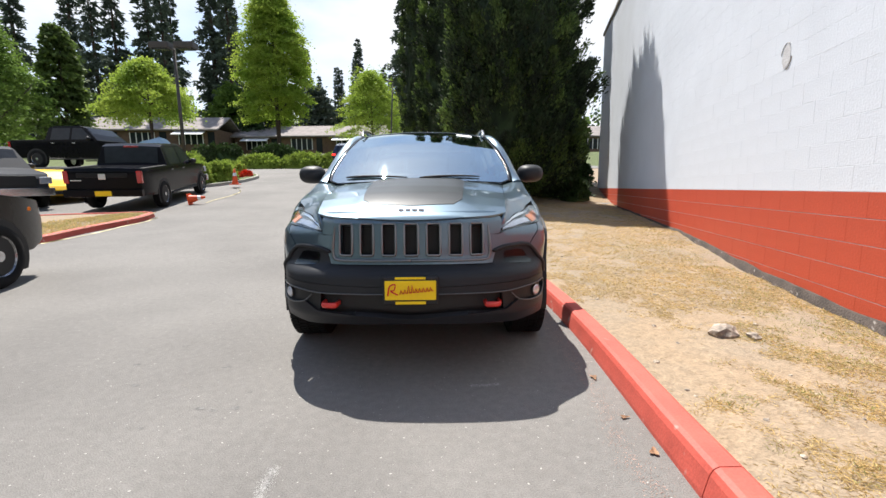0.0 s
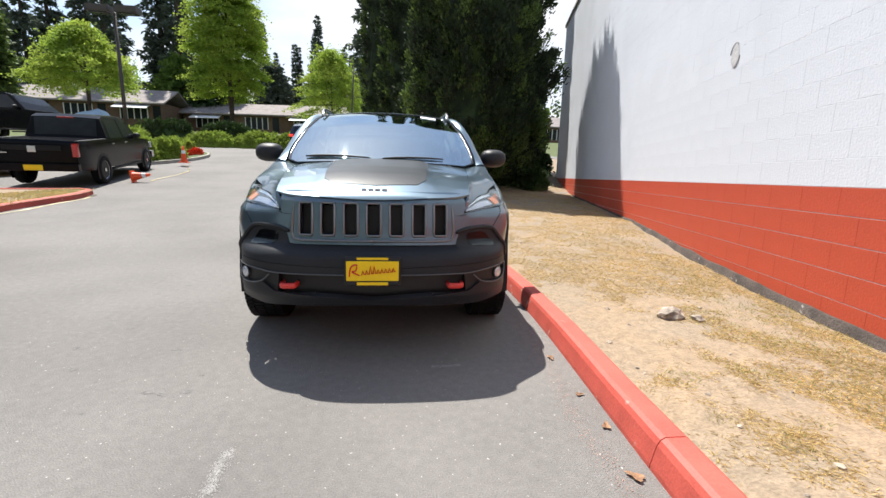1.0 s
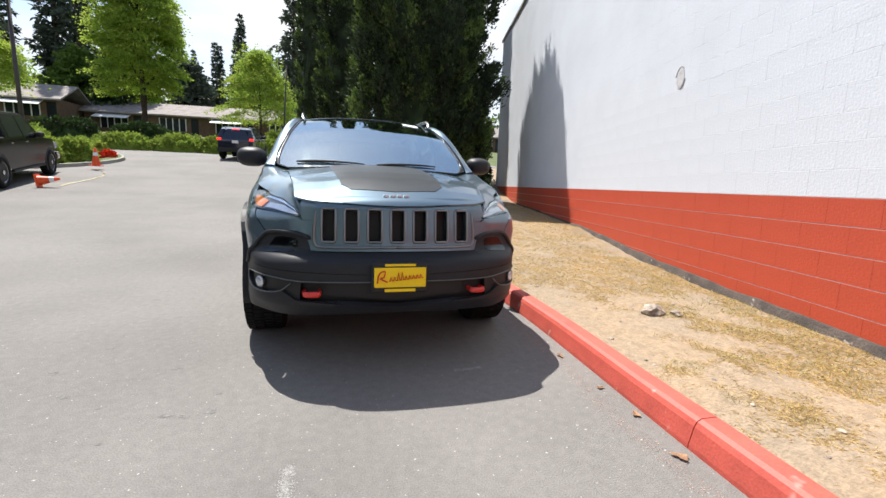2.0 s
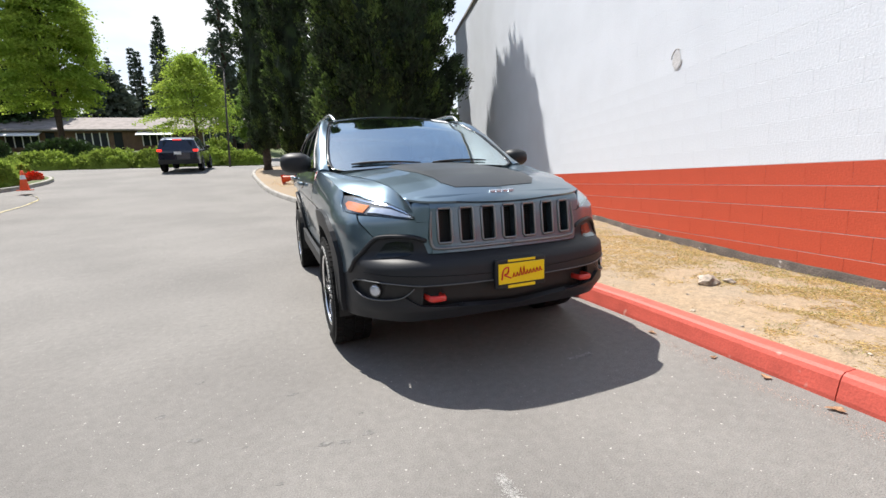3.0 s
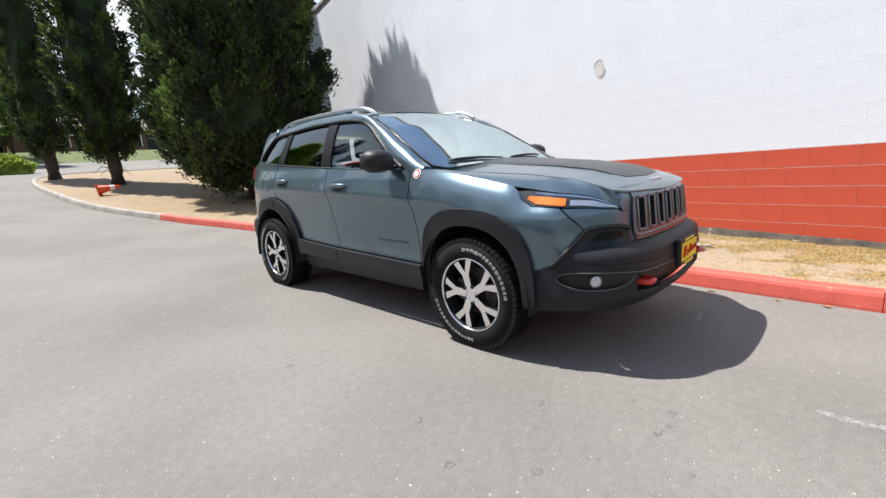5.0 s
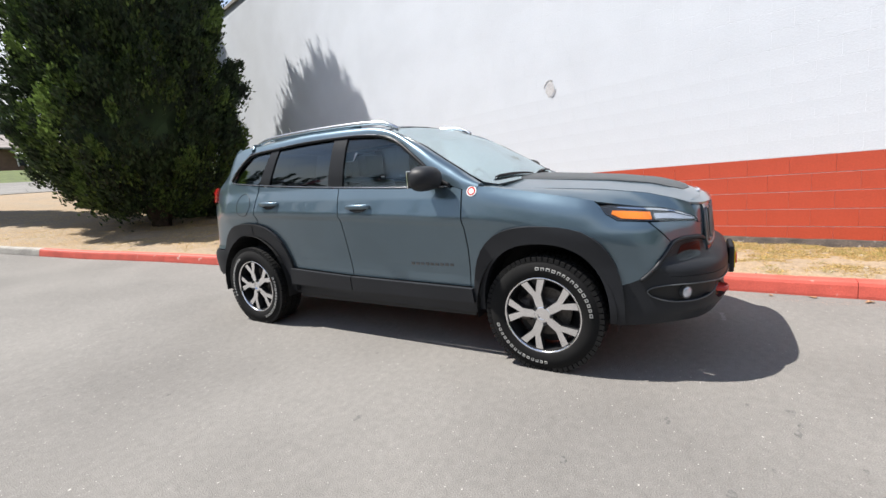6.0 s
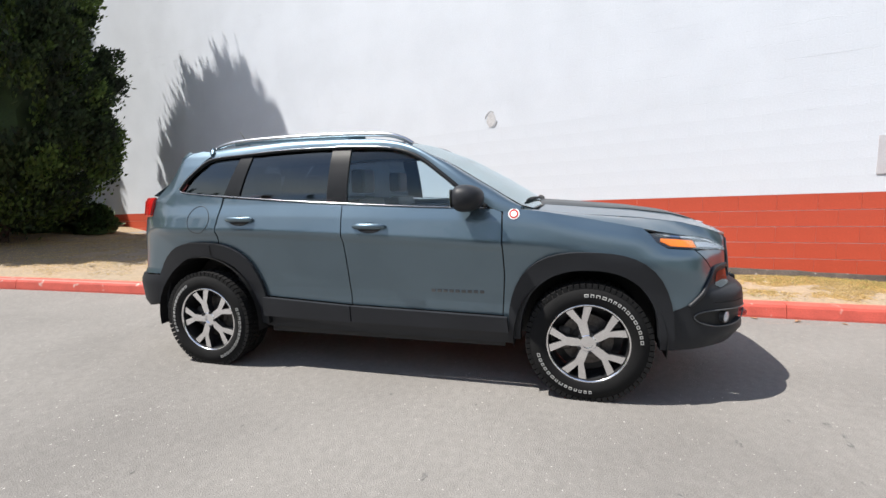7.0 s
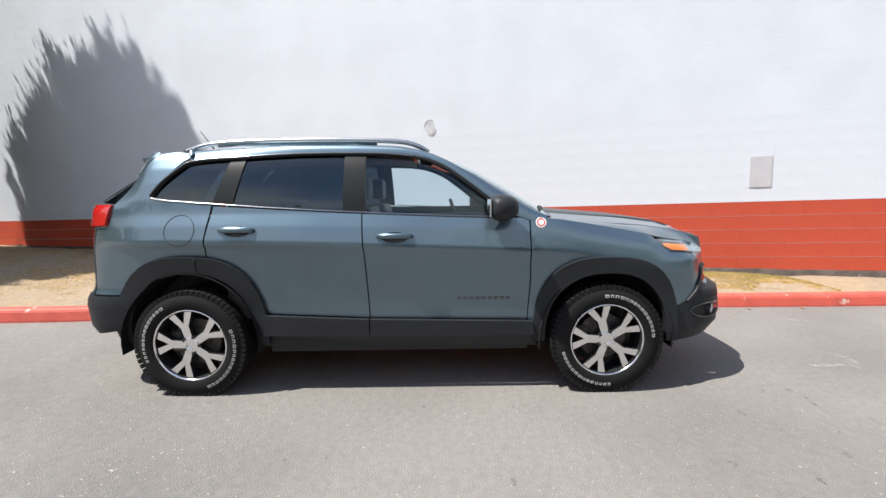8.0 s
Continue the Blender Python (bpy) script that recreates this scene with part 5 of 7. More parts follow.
def vehicle(name, label, m, paint, outline, belt, half, lean, wheels, windows, screens, bits, r=0.39, category="car"):
    """A parked vehicle: front at low y. outline: (y, z) of its side; belt: height where the sides begin to lean in; windows: side panes;
    screens: (y0, z0, y1, z1, half width); bits: name, corner, corner, material, mirrored."""
    root = tagged(new(name), label, category)
    root.matrix_basis = m
    y0, y1 = min(p[0] for p in outline), max(p[0] for p in outline)

    def wx(y, z):
        t = (y - y0) / (y1 - y0)
        tap = 0.16 * (max(0, 0.16 - t) / 0.16) ** 2 + 0.08 * (max(0, t - 0.9) / 0.1) ** 2
        return half - tap - lean * max(0, z - belt) - 0.05 * max(0, 0.62 - z)

    zs = [p[1] for p in outline]
    pts, fs = cut_sheet(outline, steps(y0, y1, 0.18), steps(min(zs), max(zs), 0.12))
    L = [(-wx(y, z), y, z) for y, z in pts]
    R_ = [(wx(y, z), y, z) for y, z in pts]
    k = len(L)
    edges = {}
    for f in fs:
        for i, a in enumerate(f):
            edges[(a, f[(i + 1) % len(f)])] = True
    rim = [(a, b) for a, b in edges if (b, a) not in edges]
    verts = L + R_
    faces = [list(f) for f in fs] + [[i + k for i in f[::-1]] for f in fs]
    for a, b in rim:
        # a strip across the vehicle with a slight crown
        j = len(verts)
        row = []
        for p in (a, b):
            y, z = pts[p]
            w = wx(y, z)
            for t in (-1, -0.94, -0.5, 0, 0.5, 0.94, 1):
                c = 0.035 * (1 - t * t)
                up = 1 if z > 0.5 * (min(zs) + max(zs)) else -0.2
                verts.append((w * t, y - (c if y < y0 + 0.4 else (-c if y > y1 - 0.4 else 0)), z + c * 0.6 * up))
        for i in range(6):
            faces.append([j + i, j + i + 1, j + 8 + i, j + 7 + i])
    bm = bmesh.new()
    bm.from_mesh(mesh_of(name + "_body", verts, faces, paint))
    bmesh.ops.remove_doubles(bm, verts=bm.verts, dist=0.0005)
    bmesh.ops.recalc_face_normals(bm, faces=bm.faces)
    sharp = [e for e in bm.edges if len(e.link_faces) == 2 and e.calc_face_angle(0) > 0.6]
    bmesh.ops.bevel(bm, geom=sharp, offset=0.032, segments=3, profile=0.6, affect="EDGES", clamp_overlap=True)
    for e in bm.edges:
        e.smooth = not (len(e.link_faces) == 2 and e.calc_face_angle(0) > 0.6)
    part("body", bm, paint, root, smooth=True)
    for s in (-1, 1):
        for o in windows:
            ys, z_ = [p[0] for p in o], [p[1] for p in o]
            pt, f2 = cut_sheet(o, steps(min(ys), max(ys), 0.2), steps(min(z_), max(z_), 0.12))
            me = shell("side_window", [(s * (wx(y, z) + 0.006), y, z) for y, z in pt], f2, 0.004, DARKPANE)
            hang("side_window", me, root)
        for y in wheels:
            bm = bmesh.new()
            q = [(s * (wx(y, 0.6) + 0.004), y + (r + 0.07) * math.cos(a), r + (r + 0.06) * math.sin(a)) for a in np.linspace(-0.5, math.pi + 0.5, 20)]
            vs = [bm.verts.new(p) for p in q]
            bm.faces.new(vs if s > 0 else vs[::-1])
            part("wheel_arch", bm, MATTEBLACK, root)
            plain_wheel(root, pose(s * (half - 0.095), y, r, 0, 0, 0 if s < 0 else 180), r)
        bm = bmesh.new()
        bmesh.ops.create_uvsphere(bm, u_segments=12, v_segments=8, radius=1, matrix=Matrix.Translation((s * (half + 0.08), windows[0][0][0] + 0.12, belt + 0.10)) @ Matrix.Diagonal((0.12, 0.07, 0.09, 1)))
        part("door_mirror", bm, MATTEBLACK, root, smooth=True)
    for a, b, c, d, w in screens:
        n = np.array((-(d - b), (c - a)))
        n = n / np.linalg.norm(n)
        if n[1] < 0:
            n = -n
        bm = bmesh.new()
        rows = [[bm.verts.new((w * t, y + n[0] * 0.012, z + n[1] * 0.012 + 0.035 * 0.6 * (1 - t * t))) for t in (-1, -0.5, 0, 0.5, 1)] for y, z in ((a, b), ((a + c) / 2, (b + d) / 2), (c, d))]
        for p, q in zip(rows, rows[1:]):
            for i in range(4):
                bm.faces.new((p[i], p[i + 1], q[i + 1], q[i]))
        bmesh.ops.recalc_face_normals(bm, faces=bm.faces)
        part("screen", bm, DARKPANE, root, smooth=True)
    for nm, lo, hi, mt, both in bits:
        bm = bmesh.new()
        box(bm, lo, hi, min(0.02, 0.3 * min(abs(b - a) for a, b in zip(lo, hi))), 2)
        ob = part(nm, bm, mt, root)
        if both:
            hang(nm, mirrored(ob.data, nm), root)
    return root


def heading(x, y, dx, dy, dz=0.0):
    """A pose whose -y axis points along (dx, dy)."""
    n = math.hypot(dx, dy)
    zf, zr = ground_z(x, y), ground_z(x - 3.0 * dx / n, y - 3.0 * dy / n)
    return Matrix.Translation((x, y, zf + dz)) @ Matrix.Rotation(math.atan2(dx, -dy), 4, "Z") @ Matrix.Rotation(math.atan2(zr - zf, 3.0), 4, "X")


PICKUP = [(-0.95, 0.50), (-0.97, 0.95), (-0.85, 1.08), (0.35, 1.18), (0.62, 1.22), (1.25, 1.80), (1.55, 1.90), (2.75, 1.90), (2.98, 1.82), (3.10, 1.28), (3.12, 1.26), (4.85, 1.26), (4.90, 1.18), (4.88, 0.62), (4.75, 0.50), (4.2, 0.46), (0.6, 0.42), (-0.6, 0.42)]
PICKUP_WIN = [[(0.85, 1.27), (1.85, 1.27), (1.85, 1.80), (1.42, 1.80)], [(1.95, 1.27), (2.85, 1.27), (2.80, 1.80), (1.95, 1.80)]]


def pickup(name, label, m, plate_mat, paint=BLACKPAINT):
    bits = [("tail_lamp", (-0.955, 4.80, 0.86), (-0.83, 4.915, 1.20), LENSRED, True), ("rear_bumper", (-0.96, 4.86, 0.50), (0.96, 5.02, 0.70), BLACKPAINT, False),
            ("plate", (-0.20, 5.005, 0.52), (0.20, 5.03, 0.66), plate_mat, False), ("tailgate_badge", (-0.09, 4.92, 0.97), (0.09, 4.958, 1.13), SATIN, False),
            ("tailgate_panel", (-0.62, 4.90, 1.02), (0.62, 4.945, 1.14), PILLAR, False), ("headlamp", (-0.92, -1.02, 0.80), (-0.62, -0.80, 1.0), REFLECTOR, True),
            ("grille", (-0.55, -1.03, 0.72), (0.55, -0.90, 1.04), MATTEBLACK, False), ("front_bumper", (-0.95, -1.08, 0.45), (0.95, -0.85, 0.68), SATIN, False),
            ("high_brake_lamp", (-0.20, 2.96, 1.80), (0.20, 3.02, 1.85), LENSRED, False), ("script_bar", (0.52, 4.925, 0.93), (0.78, 4.940, 0.96), SATIN, False),
            ("door_handle", (-1.012, 1.66, 1.10), (-0.985, 1.82, 1.13), SATIN, True), ("door_handle", (-1.012, 2.66, 1.10), (-0.985, 2.82, 1.13), SATIN, True),
            ("running_board", (-1.03, 0.62, 0.36), (-0.93, 2.95, 0.42), MATTEBLACK, True), ("bed_rail", (-0.99, 3.16, 1.25), (-0.90, 4.84, 1.275), MATTEBLACK, True)]
    return vehicle(name, label, m, paint, PICKUP, 1.2, 1.0, 0.30, (0.0, 3.57), PICKUP_WIN, [(0.70, 1.26, 1.24, 1.80, 0.78), (3.09, 1.32, 2.99, 1.80, 0.74)], bits, 0.41, "pickup truck")


SUV_SIDE = [(-0.90, 0.45), (-0.95, 0.70), (-0.85, 0.95), (0.30, 1.10), (0.50, 1.13), (1.20, 1.58), (1.55, 1.66), (2.8, 1.66), (3.25, 1.56), (3.45, 1.15), (3.55, 0.95), (3.55, 0.50), (3.4, 0.40), (0.6, 0.34), (-0.6, 0.36)]
SUV_WIN = [[(0.78, 1.14), (1.55, 1.16), (1.55, 1.57), (1.28, 1.55)], [(1.64, 1.16), (2.42, 1.19), (2.35, 1.57), (1.64, 1.57)], [(2.50, 1.20), (3.12, 1.26), (3.0, 1.50), (2.44, 1.56)]]


def small_suv(name, label, m, paint, lamp):
    bits = [("tail_lamp", (-0.885, 3.38, 1.0), (-0.68, 3.575, 1.11), lamp, True), ("rear_bumper", (-0.88, 3.42, 0.40), (0.88, 3.62, 0.62), MATTEBLACK, False),
            ("plate", (-0.16, 3.585, 0.86), (0.16, 3.61, 1.0), WHITE, False), ("high_brake_lamp", (-0.18, 3.27, 1.545), (0.18, 3.33, 1.585), lamp, False),
            ("headlamp", (-0.80, -0.90, 0.76), (-0.55, -0.60, 0.86), SATIN, True), ("indicator", (-0.895, -0.62, 0.83), (-0.82, -0.46, 0.88), AMBER, True), ("grille", (-0.48, -1.01, 0.62), (0.48, -0.90, 0.86), MATTEBLACK, False),
            ("front_bumper", (-0.72, -0.955, 0.38), (0.72, -0.80, 0.52), MATTEBLACK, False), ("roof_rail", (-0.63, 1.3, 1.67), (-0.58, 2.9, 1.71), SATIN, True)]
    return vehicle(name, label, m, paint, SUV_SIDE, 1.1, 0.93, 0.42, (0.0, 2.70), SUV_WIN, [(0.56, 1.17, 1.19, 1.56, 0.66), (3.30, 1.48, 3.44, 1.18, 0.62)], bits, 0.365)


pickup("pickup_truck", "black crew-cab pickup truck parked with its tailgate to the drive", heading(-10.12, 13.75, -0.20, 0.98, 0.02), PLATEYELLOW)
small_suv("parked_suv", "dark grey sport-utility car at the edge of the lot", heading(-5.64, 1.29, -0.15, 0.985, 0.0), GREYPAINT, LENSRED)
small_suv("waiting_suv", "dark navy sport-utility car with brake lamps lit", heading(-5.0, 25.7, 0.03, 1.0, 0.02), NAVYPAINT, BRAKELIT)
pickup("silver_truck", "dark silver pickup truck with chrome front bumper", heading(-13.02, 9.9, 0.86, -0.50, 0.02), WHITE, SILVERPAINT)
SEDAN = [(-0.85, 0.40), (-0.90, 0.62), (-0.78, 0.80), (0.40, 0.95), (1.15, 1.36), (1.9, 1.38), (2.8, 1.10), (3.45, 1.02), (3.5, 0.55), (3.3, 0.36), (0.6, 0.30), (-0.6, 0.32)]
vehicle("yellow_car", "bright yellow low coupe among the parked cars", heading(-13.01, 11.9, 0.8, -0.6, 0.02) @ Matrix.Diagonal((1, 1, 0.72, 1)), YELLOWPAINT, SEDAN, 0.95, 0.90, 0.45, (0.0, 2.65), [[(0.95, 0.98), (1.75, 1.0), (1.72, 1.30), (1.28, 1.30)]],
        [(0.50, 0.98, 1.12, 1.33, 0.62)], [("headlamp", (-0.82, -0.88, 0.62), (-0.50, -0.66, 0.72), REFLECTOR, True), ("grille", (-0.40, -0.95, 0.42), (0.40, -0.86, 0.58), MATTEBLACK, False)], 0.34)


def terrace():
    """The raised lot behind the drive, with its low retaining wall and a second pickup on it."""
    bm = bmesh.new()
    box(bm, (-42, 22.6, 0.2), (-15.6, 30, 2.03), 0.02)
    box(bm, (-42, 16.7, 0.2), (-13.75, 22.6, 1.80), 0.02)
    ob = part("terrace", bm, CONCRETE)
    tagged(ob, "raised lot with a low concrete retaining wall", "terrace", kind="structure")
    pickup("raised_pickup", "black pickup truck on the raised lot", pose(-14.85, 18.20, 1.80, 0, 0, 88), PLATEYELLOW)
    bm = bmesh.new()
    rows = []
    for i in range(15):
        t = i / 14
        rows.append([])
        for j in range(15):
            q = j / 14
            e = max(0.0, 1 - abs(2 * t - 1) ** 5) * max(0.0, 1 - abs(2 * q - 1) ** 5)
            z = (1.35 + 0.45 * t) * e + 0.16 * noise.noise((3.5 * t, 4.5 * q, 5.0)) * e
            rows[-1].append(bm.verts.new((-18.4 + 2.3 * t, 23.0 + 1.8 * q, 2.03 + z)))
    for a, b in zip(rows, rows[1:]):
        for i in range(14):
            bm.faces.new((a[i], b[i], b[i + 1], a[i + 1]))
    tagged(part("covered_load", bm, TARP), "pale blue tarpaulin draped over a load", "tarpaulin")


terrace()


# ---- plants ----
def sprig_mesh(name, centres, dirs, length, width, materials, index=None, seed=1, extra=None):
    """Many small pointed leaves: one rhombus each, along dirs. extra: verts and faces of wood, last material."""
    rg = np.random.default_rng(seed)
    C, D = np.array(centres), np.array(dirs)
    n = len(C)
    D = D / (np.linalg.norm(D, axis=1, keepdims=True) + 1e-9)
    r = rg.normal(size=(n, 3))
    B = np.cross(D, r)
    B /= np.linalg.norm(B, axis=1, keepdims=True) + 1e-9
    L = (length * rg.uniform(0.6, 1.4, n))[:, None]
    W = (width * rg.uniform(0.6, 1.4, n))[:, None]
    lift = np.cross(B, D) * 0.25 * W
    V = np.empty((n, 4, 3))
    V[:, 0], V[:, 1], V[:, 2], V[:, 3] = C, C + D * L * 0.45 + B * W + lift, C + D * L, C + D * L * 0.45 - B * W + lift
    verts = V.reshape(-1, 3)
    me = bpy.data.meshes.new(name)
    me.vertices.add(len(verts))
    me.vertices.foreach_set("co", verts.ravel())
    me.loops.add(4 * n)
    me.loops.foreach_set("vertex_index", np.arange(4 * n))
    me.polygons.add(n)
    me.polygons.foreach_set("loop_start", np.arange(0, 4 * n, 4))
    for m in materials:
        me.materials.append(m)
    if index is not None:
        me.polygons.foreach_set("material_index", np.array(index, dtype=np.int32))
    me.update()
    return me


def trunk_part(root, pts, radii, n=9, name="trunk"):
    bm = bmesh.new()
    tube(bm, pts, radii, n)
    for v in bm.verts:
        v.co += 0.12 * radii[0] * Vector((noise.noise(v.co * 2.0), noise.noise(v.co * 2.0 + Vector((9, 0, 0))), 0))
    return part(name, bm, BARK, root, smooth=True)


def core_part(root, rad, z0, z1, seed, material, squash=1.0):
    """Dense inner branches of a crown, uneven all over, that let no light through."""
    bm = bmesh.new()
    rings = []
    for z in np.linspace(z0, z1, 18):
        ring = []
        for j in range(18):
            q = 2 * math.pi * j / 18
            r = rad((z - z0) / (z1 - z0)) * (0.80 + 0.28 * noise.noise((2.2 * math.cos(q) + seed, 2.2 * math.sin(q), z * 0.9)))
            ring.append(bm.verts.new((r * math.cos(q), squash * r * math.sin(q), z + 0.1 * noise.noise((q, z, seed)))))
        rings.append(ring)
    for a, b in zip(rings, rings[1:]):
        for j in range(18):
            bm.faces.new((a[j], a[(j + 1) % 18], b[(j + 1) % 18], b[j]))
    bm.faces.new(rings[0][::-1])
    bm.faces.new(rings[-1])
    return part("inner_crown", bm, material, root)


def cypress(x, y, height, radius, low, seed, label, clumps=900, per=46, trunk_r=0.22, leaf=0.12, base_z=None, waist=0.30):
    """An upright conifer: a dense inner crown under overlapping tufts that stand up and out, with dark gaps between them."""
    rg = np.random.default_rng(seed)
    root = tagged(new("cypress"), label, "tree", group="cypress row")
    root.matrix_basis = pose(x, y, verge_z(x, y) - 0.03 if base_z is None else base_z)
    rad = lambda t: radius * (min(1, 0.35 + 0.65 * (t / 0.09) ** 0.6) if t < 0.09 else 1) * ((1 - smooth01(0.18, 1.05, t) * 0.97) ** 0.75 if radius < 1.5 else (1 - smooth01(waist, 1.04, t) * 0.98) ** 0.6)
    core_part(root, lambda t: 0.90 * rad(t), low + 0.25, height * 0.97, seed, CYPRESS)
    C, D, idx = [], [], []
    for _ in range(clumps):
        t = rg.uniform(0.0, 1.0) ** 1.15
        q = rg.uniform(0, 2 * math.pi)
        r = rad(t) * (0.88 + 0.26 * noise.noise((2.2 * math.cos(q) + seed, 2.2 * math.sin(q), t * height * 0.8)) + 0.06 * rg.normal())
        z = low + t * (height - low)
        away = np.array((math.cos(q), math.sin(q), 0.0))
        size = rg.uniform(0.14, 0.30) * min(1.0, 0.55 + 0.25 * radius)
        # a tuft: fuller at its foot, tapering up and out to a tip
        f = rg.uniform(0, 1, per)
        spread = size * (1.0 - 0.75 * f)[:, None]
        P = away * r + np.array((0, 0, z)) + f[:, None] * size * (1.1 * away + np.array((0, 0, 2.0))) + rg.normal(size=(per, 3)) * spread * 0.62
        C.append(P)
        D.append(away + np.array((0, 0, 1.1)) + rg.normal(size=(per, 3)) * 0.45)
        # tufts picked by noise take the lit leaf colour, imitating sunlit foliage
        sunlit = 1 if noise.noise((3 * math.cos(q), 3 * math.sin(q), 1.3 * z + seed)) + 0.3 * rg.normal() > 0.20 else 0
        idx += [sunlit] * per
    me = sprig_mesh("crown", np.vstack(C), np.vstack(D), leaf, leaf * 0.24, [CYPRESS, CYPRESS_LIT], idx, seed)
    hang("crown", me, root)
    trunk_part(root, [(0, 0, -0.2), (0.03, 0, low * 0.6), (0.0, 0.03, low + 1.2)], [trunk_r * 1.35, trunk_r, trunk_r * 0.8])
    # dead twigs under the crown
    bm = bmesh.new()
    for _ in range(14):
        q, z = rg.uniform(0, 6.28), rg.uniform(0.4, max(0.7, low + 0.7))
        L = rg.uniform(0.35, 0.8) * min(1.0, radius)
        tube(bm, [(0, 0, z), (0.5 * L * math.cos(q), 0.5 * L * math.sin(q), z + 0.12), (L * math.cos(q + 0.2), L * math.sin(q + 0.2), z - 0.15)], [0.016, 0.010, 0.004], 4)
    tagged(part("dead_twigs", bm, BARK, root), kind="stuff")
    return root


cypress(2.56, 11.19, 11.3, 2.10, 0.40, 3, "broad dark green cypress close to the white wall", 1500, 150, 0.28, 0.105, waist=0.42)
cypress(0.30, 17.6, 14.5, 1.0, 0.9, 4, "slim dark green cypress with a bare lower trunk", 620, 90)
cypress(-1.10, 21.2, 15.5, 0.72, 0.8, 5, "narrow dark green cypress at the end of the row", 520, 60)
cypress(4.90, 17.1, 13.4, 1.35, 0.5, 7, "tall dark green cypress behind the end of the wall", 620, 70, leaf=0.14, base_z=0.6)


def leafy(name, x, y, z, height, crown, low, leaf, material, seed, label, category="tree", group="", clumps=150, per=70, trunk_r=0.16, limbs=7, squeeze=1.0, taper=0.6, shoots=0):
    """A broad-leaved tree: trunk, limbs and a crown of leaf clumps with gaps."""
    rg = np.random.default_rng(seed)
    root = tagged(new(name), label, category, group)
    root.matrix_basis = pose(x, y, z)
    C, D = [], []
    tips = []
    bm = bmesh.new()
    tube(bm, [(0, 0, -0.3), (0.05, 0, low), (0, 0.06, height * 0.62), (0.04, 0, height * 0.93)], [trunk_r * 1.2, trunk_r, trunk_r * 0.55, trunk_r * 0.12], 8)
    part("trunk", bm, BARK, root, smooth=True)
    bm = bmesh.new()
    for k in range(limbs):
        q = 2.4 * k + rg.uniform(-0.3, 0.3)
        z0 = low + (height - low) * (0.05 + 0.6 * k / limbs)
        L = crown * (0.85 - 0.5 * k / limbs)
        tip = np.array((L * math.cos(q), squeeze * L * math.sin(q), z0 + 0.55 * L + 0.12 * height))
        tips.append(tip)
        tube(bm, [(0, 0, z0), tuple(tip * np.array((0.5, 0.5, 1)) * np.array((1, 1, 0)) + np.array((0, 0, z0 + 0.4 * (tip[2] - z0)))), tuple(tip)], [trunk_r * 0.5, trunk_r * 0.3, trunk_r * 0.08], 5)
    part("branchwork", bm, BARK, root, smooth=True)
    for _ in range(clumps):
        t = rg.uniform(0, 1) ** 0.85
        q = rg.uniform(0, 2 * math.pi)
        prof = math.sin(math.pi * min(1, 0.18 + 0.82 * t) ** taper) ** 0.7 if t < 0.97 else 0.15
        rr = crown * prof * (0.45 + 0.6 * rg.uniform() ** 0.6) * (0.85 + 0.35 * noise.noise((2 * math.cos(q), 2 * math.sin(q), 4 * t + seed)))
        c = np.array((rr * math.cos(q), squeeze * rr * math.sin(q), low + t * (height - low)))
        s = crown * rg.uniform(0.08, 0.17)
        # a spray: flat, drooping outwards, thickest near its middle
        f = rg.normal(size=(per, 2)) * s
        out_, side_ = np.array((math.cos(q), math.sin(q), 0)), np.array((-math.sin(q), math.cos(q), 0))
        P = c + f[:, :1] * out_ + f[:, 1:] * side_ + np.stack([0 * f[:, 0], 0 * f[:, 0], -0.35 * f[:, 0] - 0.12 * np.abs(f[:, 1]) + rg.normal(size=per) * s * 0.22], 1)
        C.append(P)
        D.append(np.array((math.cos(q), math.sin(q), -0.25)) + rg.normal(size=(per, 3)) * np.array((0.7, 0.7, 0.3)))
    for k in range(shoots):
        # thin upright shoots that stand out of the crown
        q, r = 2.4 * k, crown * 0.55 * math.sqrt((k + 0.5) / shoots)
        base, h = np.array((r * math.cos(q), r * math.sin(q), height * 0.80)), height * rg.uniform(0.15, 0.42) * (1 - 0.6 * r / crown)
        s_ = rg.uniform(0, 1, 46)
        C.append(base + np.stack([0.12 * r * s_ * math.cos(q), 0.12 * r * s_ * math.sin(q), h * s_], 1) + rg.normal(size=(46, 3)) * 0.10)
        D.append(rg.normal(size=(46, 3)) + np.array((0, 0, 0.6)))
    hang("crown", sprig_mesh("crown", np.vstack(C), np.vstack(D), leaf, leaf * 0.38, [material], None, seed), root)
    return root


def at_ground(x, y):
    return ground_z(x, y)


leafy("maple_tree", -17.53, 46.0, 2.6, 18.6, 3.75, 4.8, 0.20, MAPLE, 11, "tall bright green maple behind the hedge", group="bright street maples", clumps=620, per=130, trunk_r=0.28, limbs=11, taper=0.75)
leafy("maple_tree", -6.18, 39.0, 2.3, 8.6, 3.4, 2.9, 0.14, MAPLE, 12, "light green young maple with sparse upright shoots", group="bright street maples", clumps=230, per=110, trunk_r=0.12, limbs=10, taper=0.42, shoots=14)
leafy("maple_tree", -18.61, 26.0, 2.0, 6.7, 2.65, 2.9, 0.13, MAPLE, 13, "round light green maple beside the lot", group="bright street maples", clumps=250, per=110, trunk_r=0.11, limbs=8)
leafy("lime_tree", -27.58, 24.5, 2.0, 9.3, 3.1, 2.2, 0.16, MIDLEAF, 14, "mid green round tree at the lot's edge", clumps=420, per=66, trunk_r=0.2)
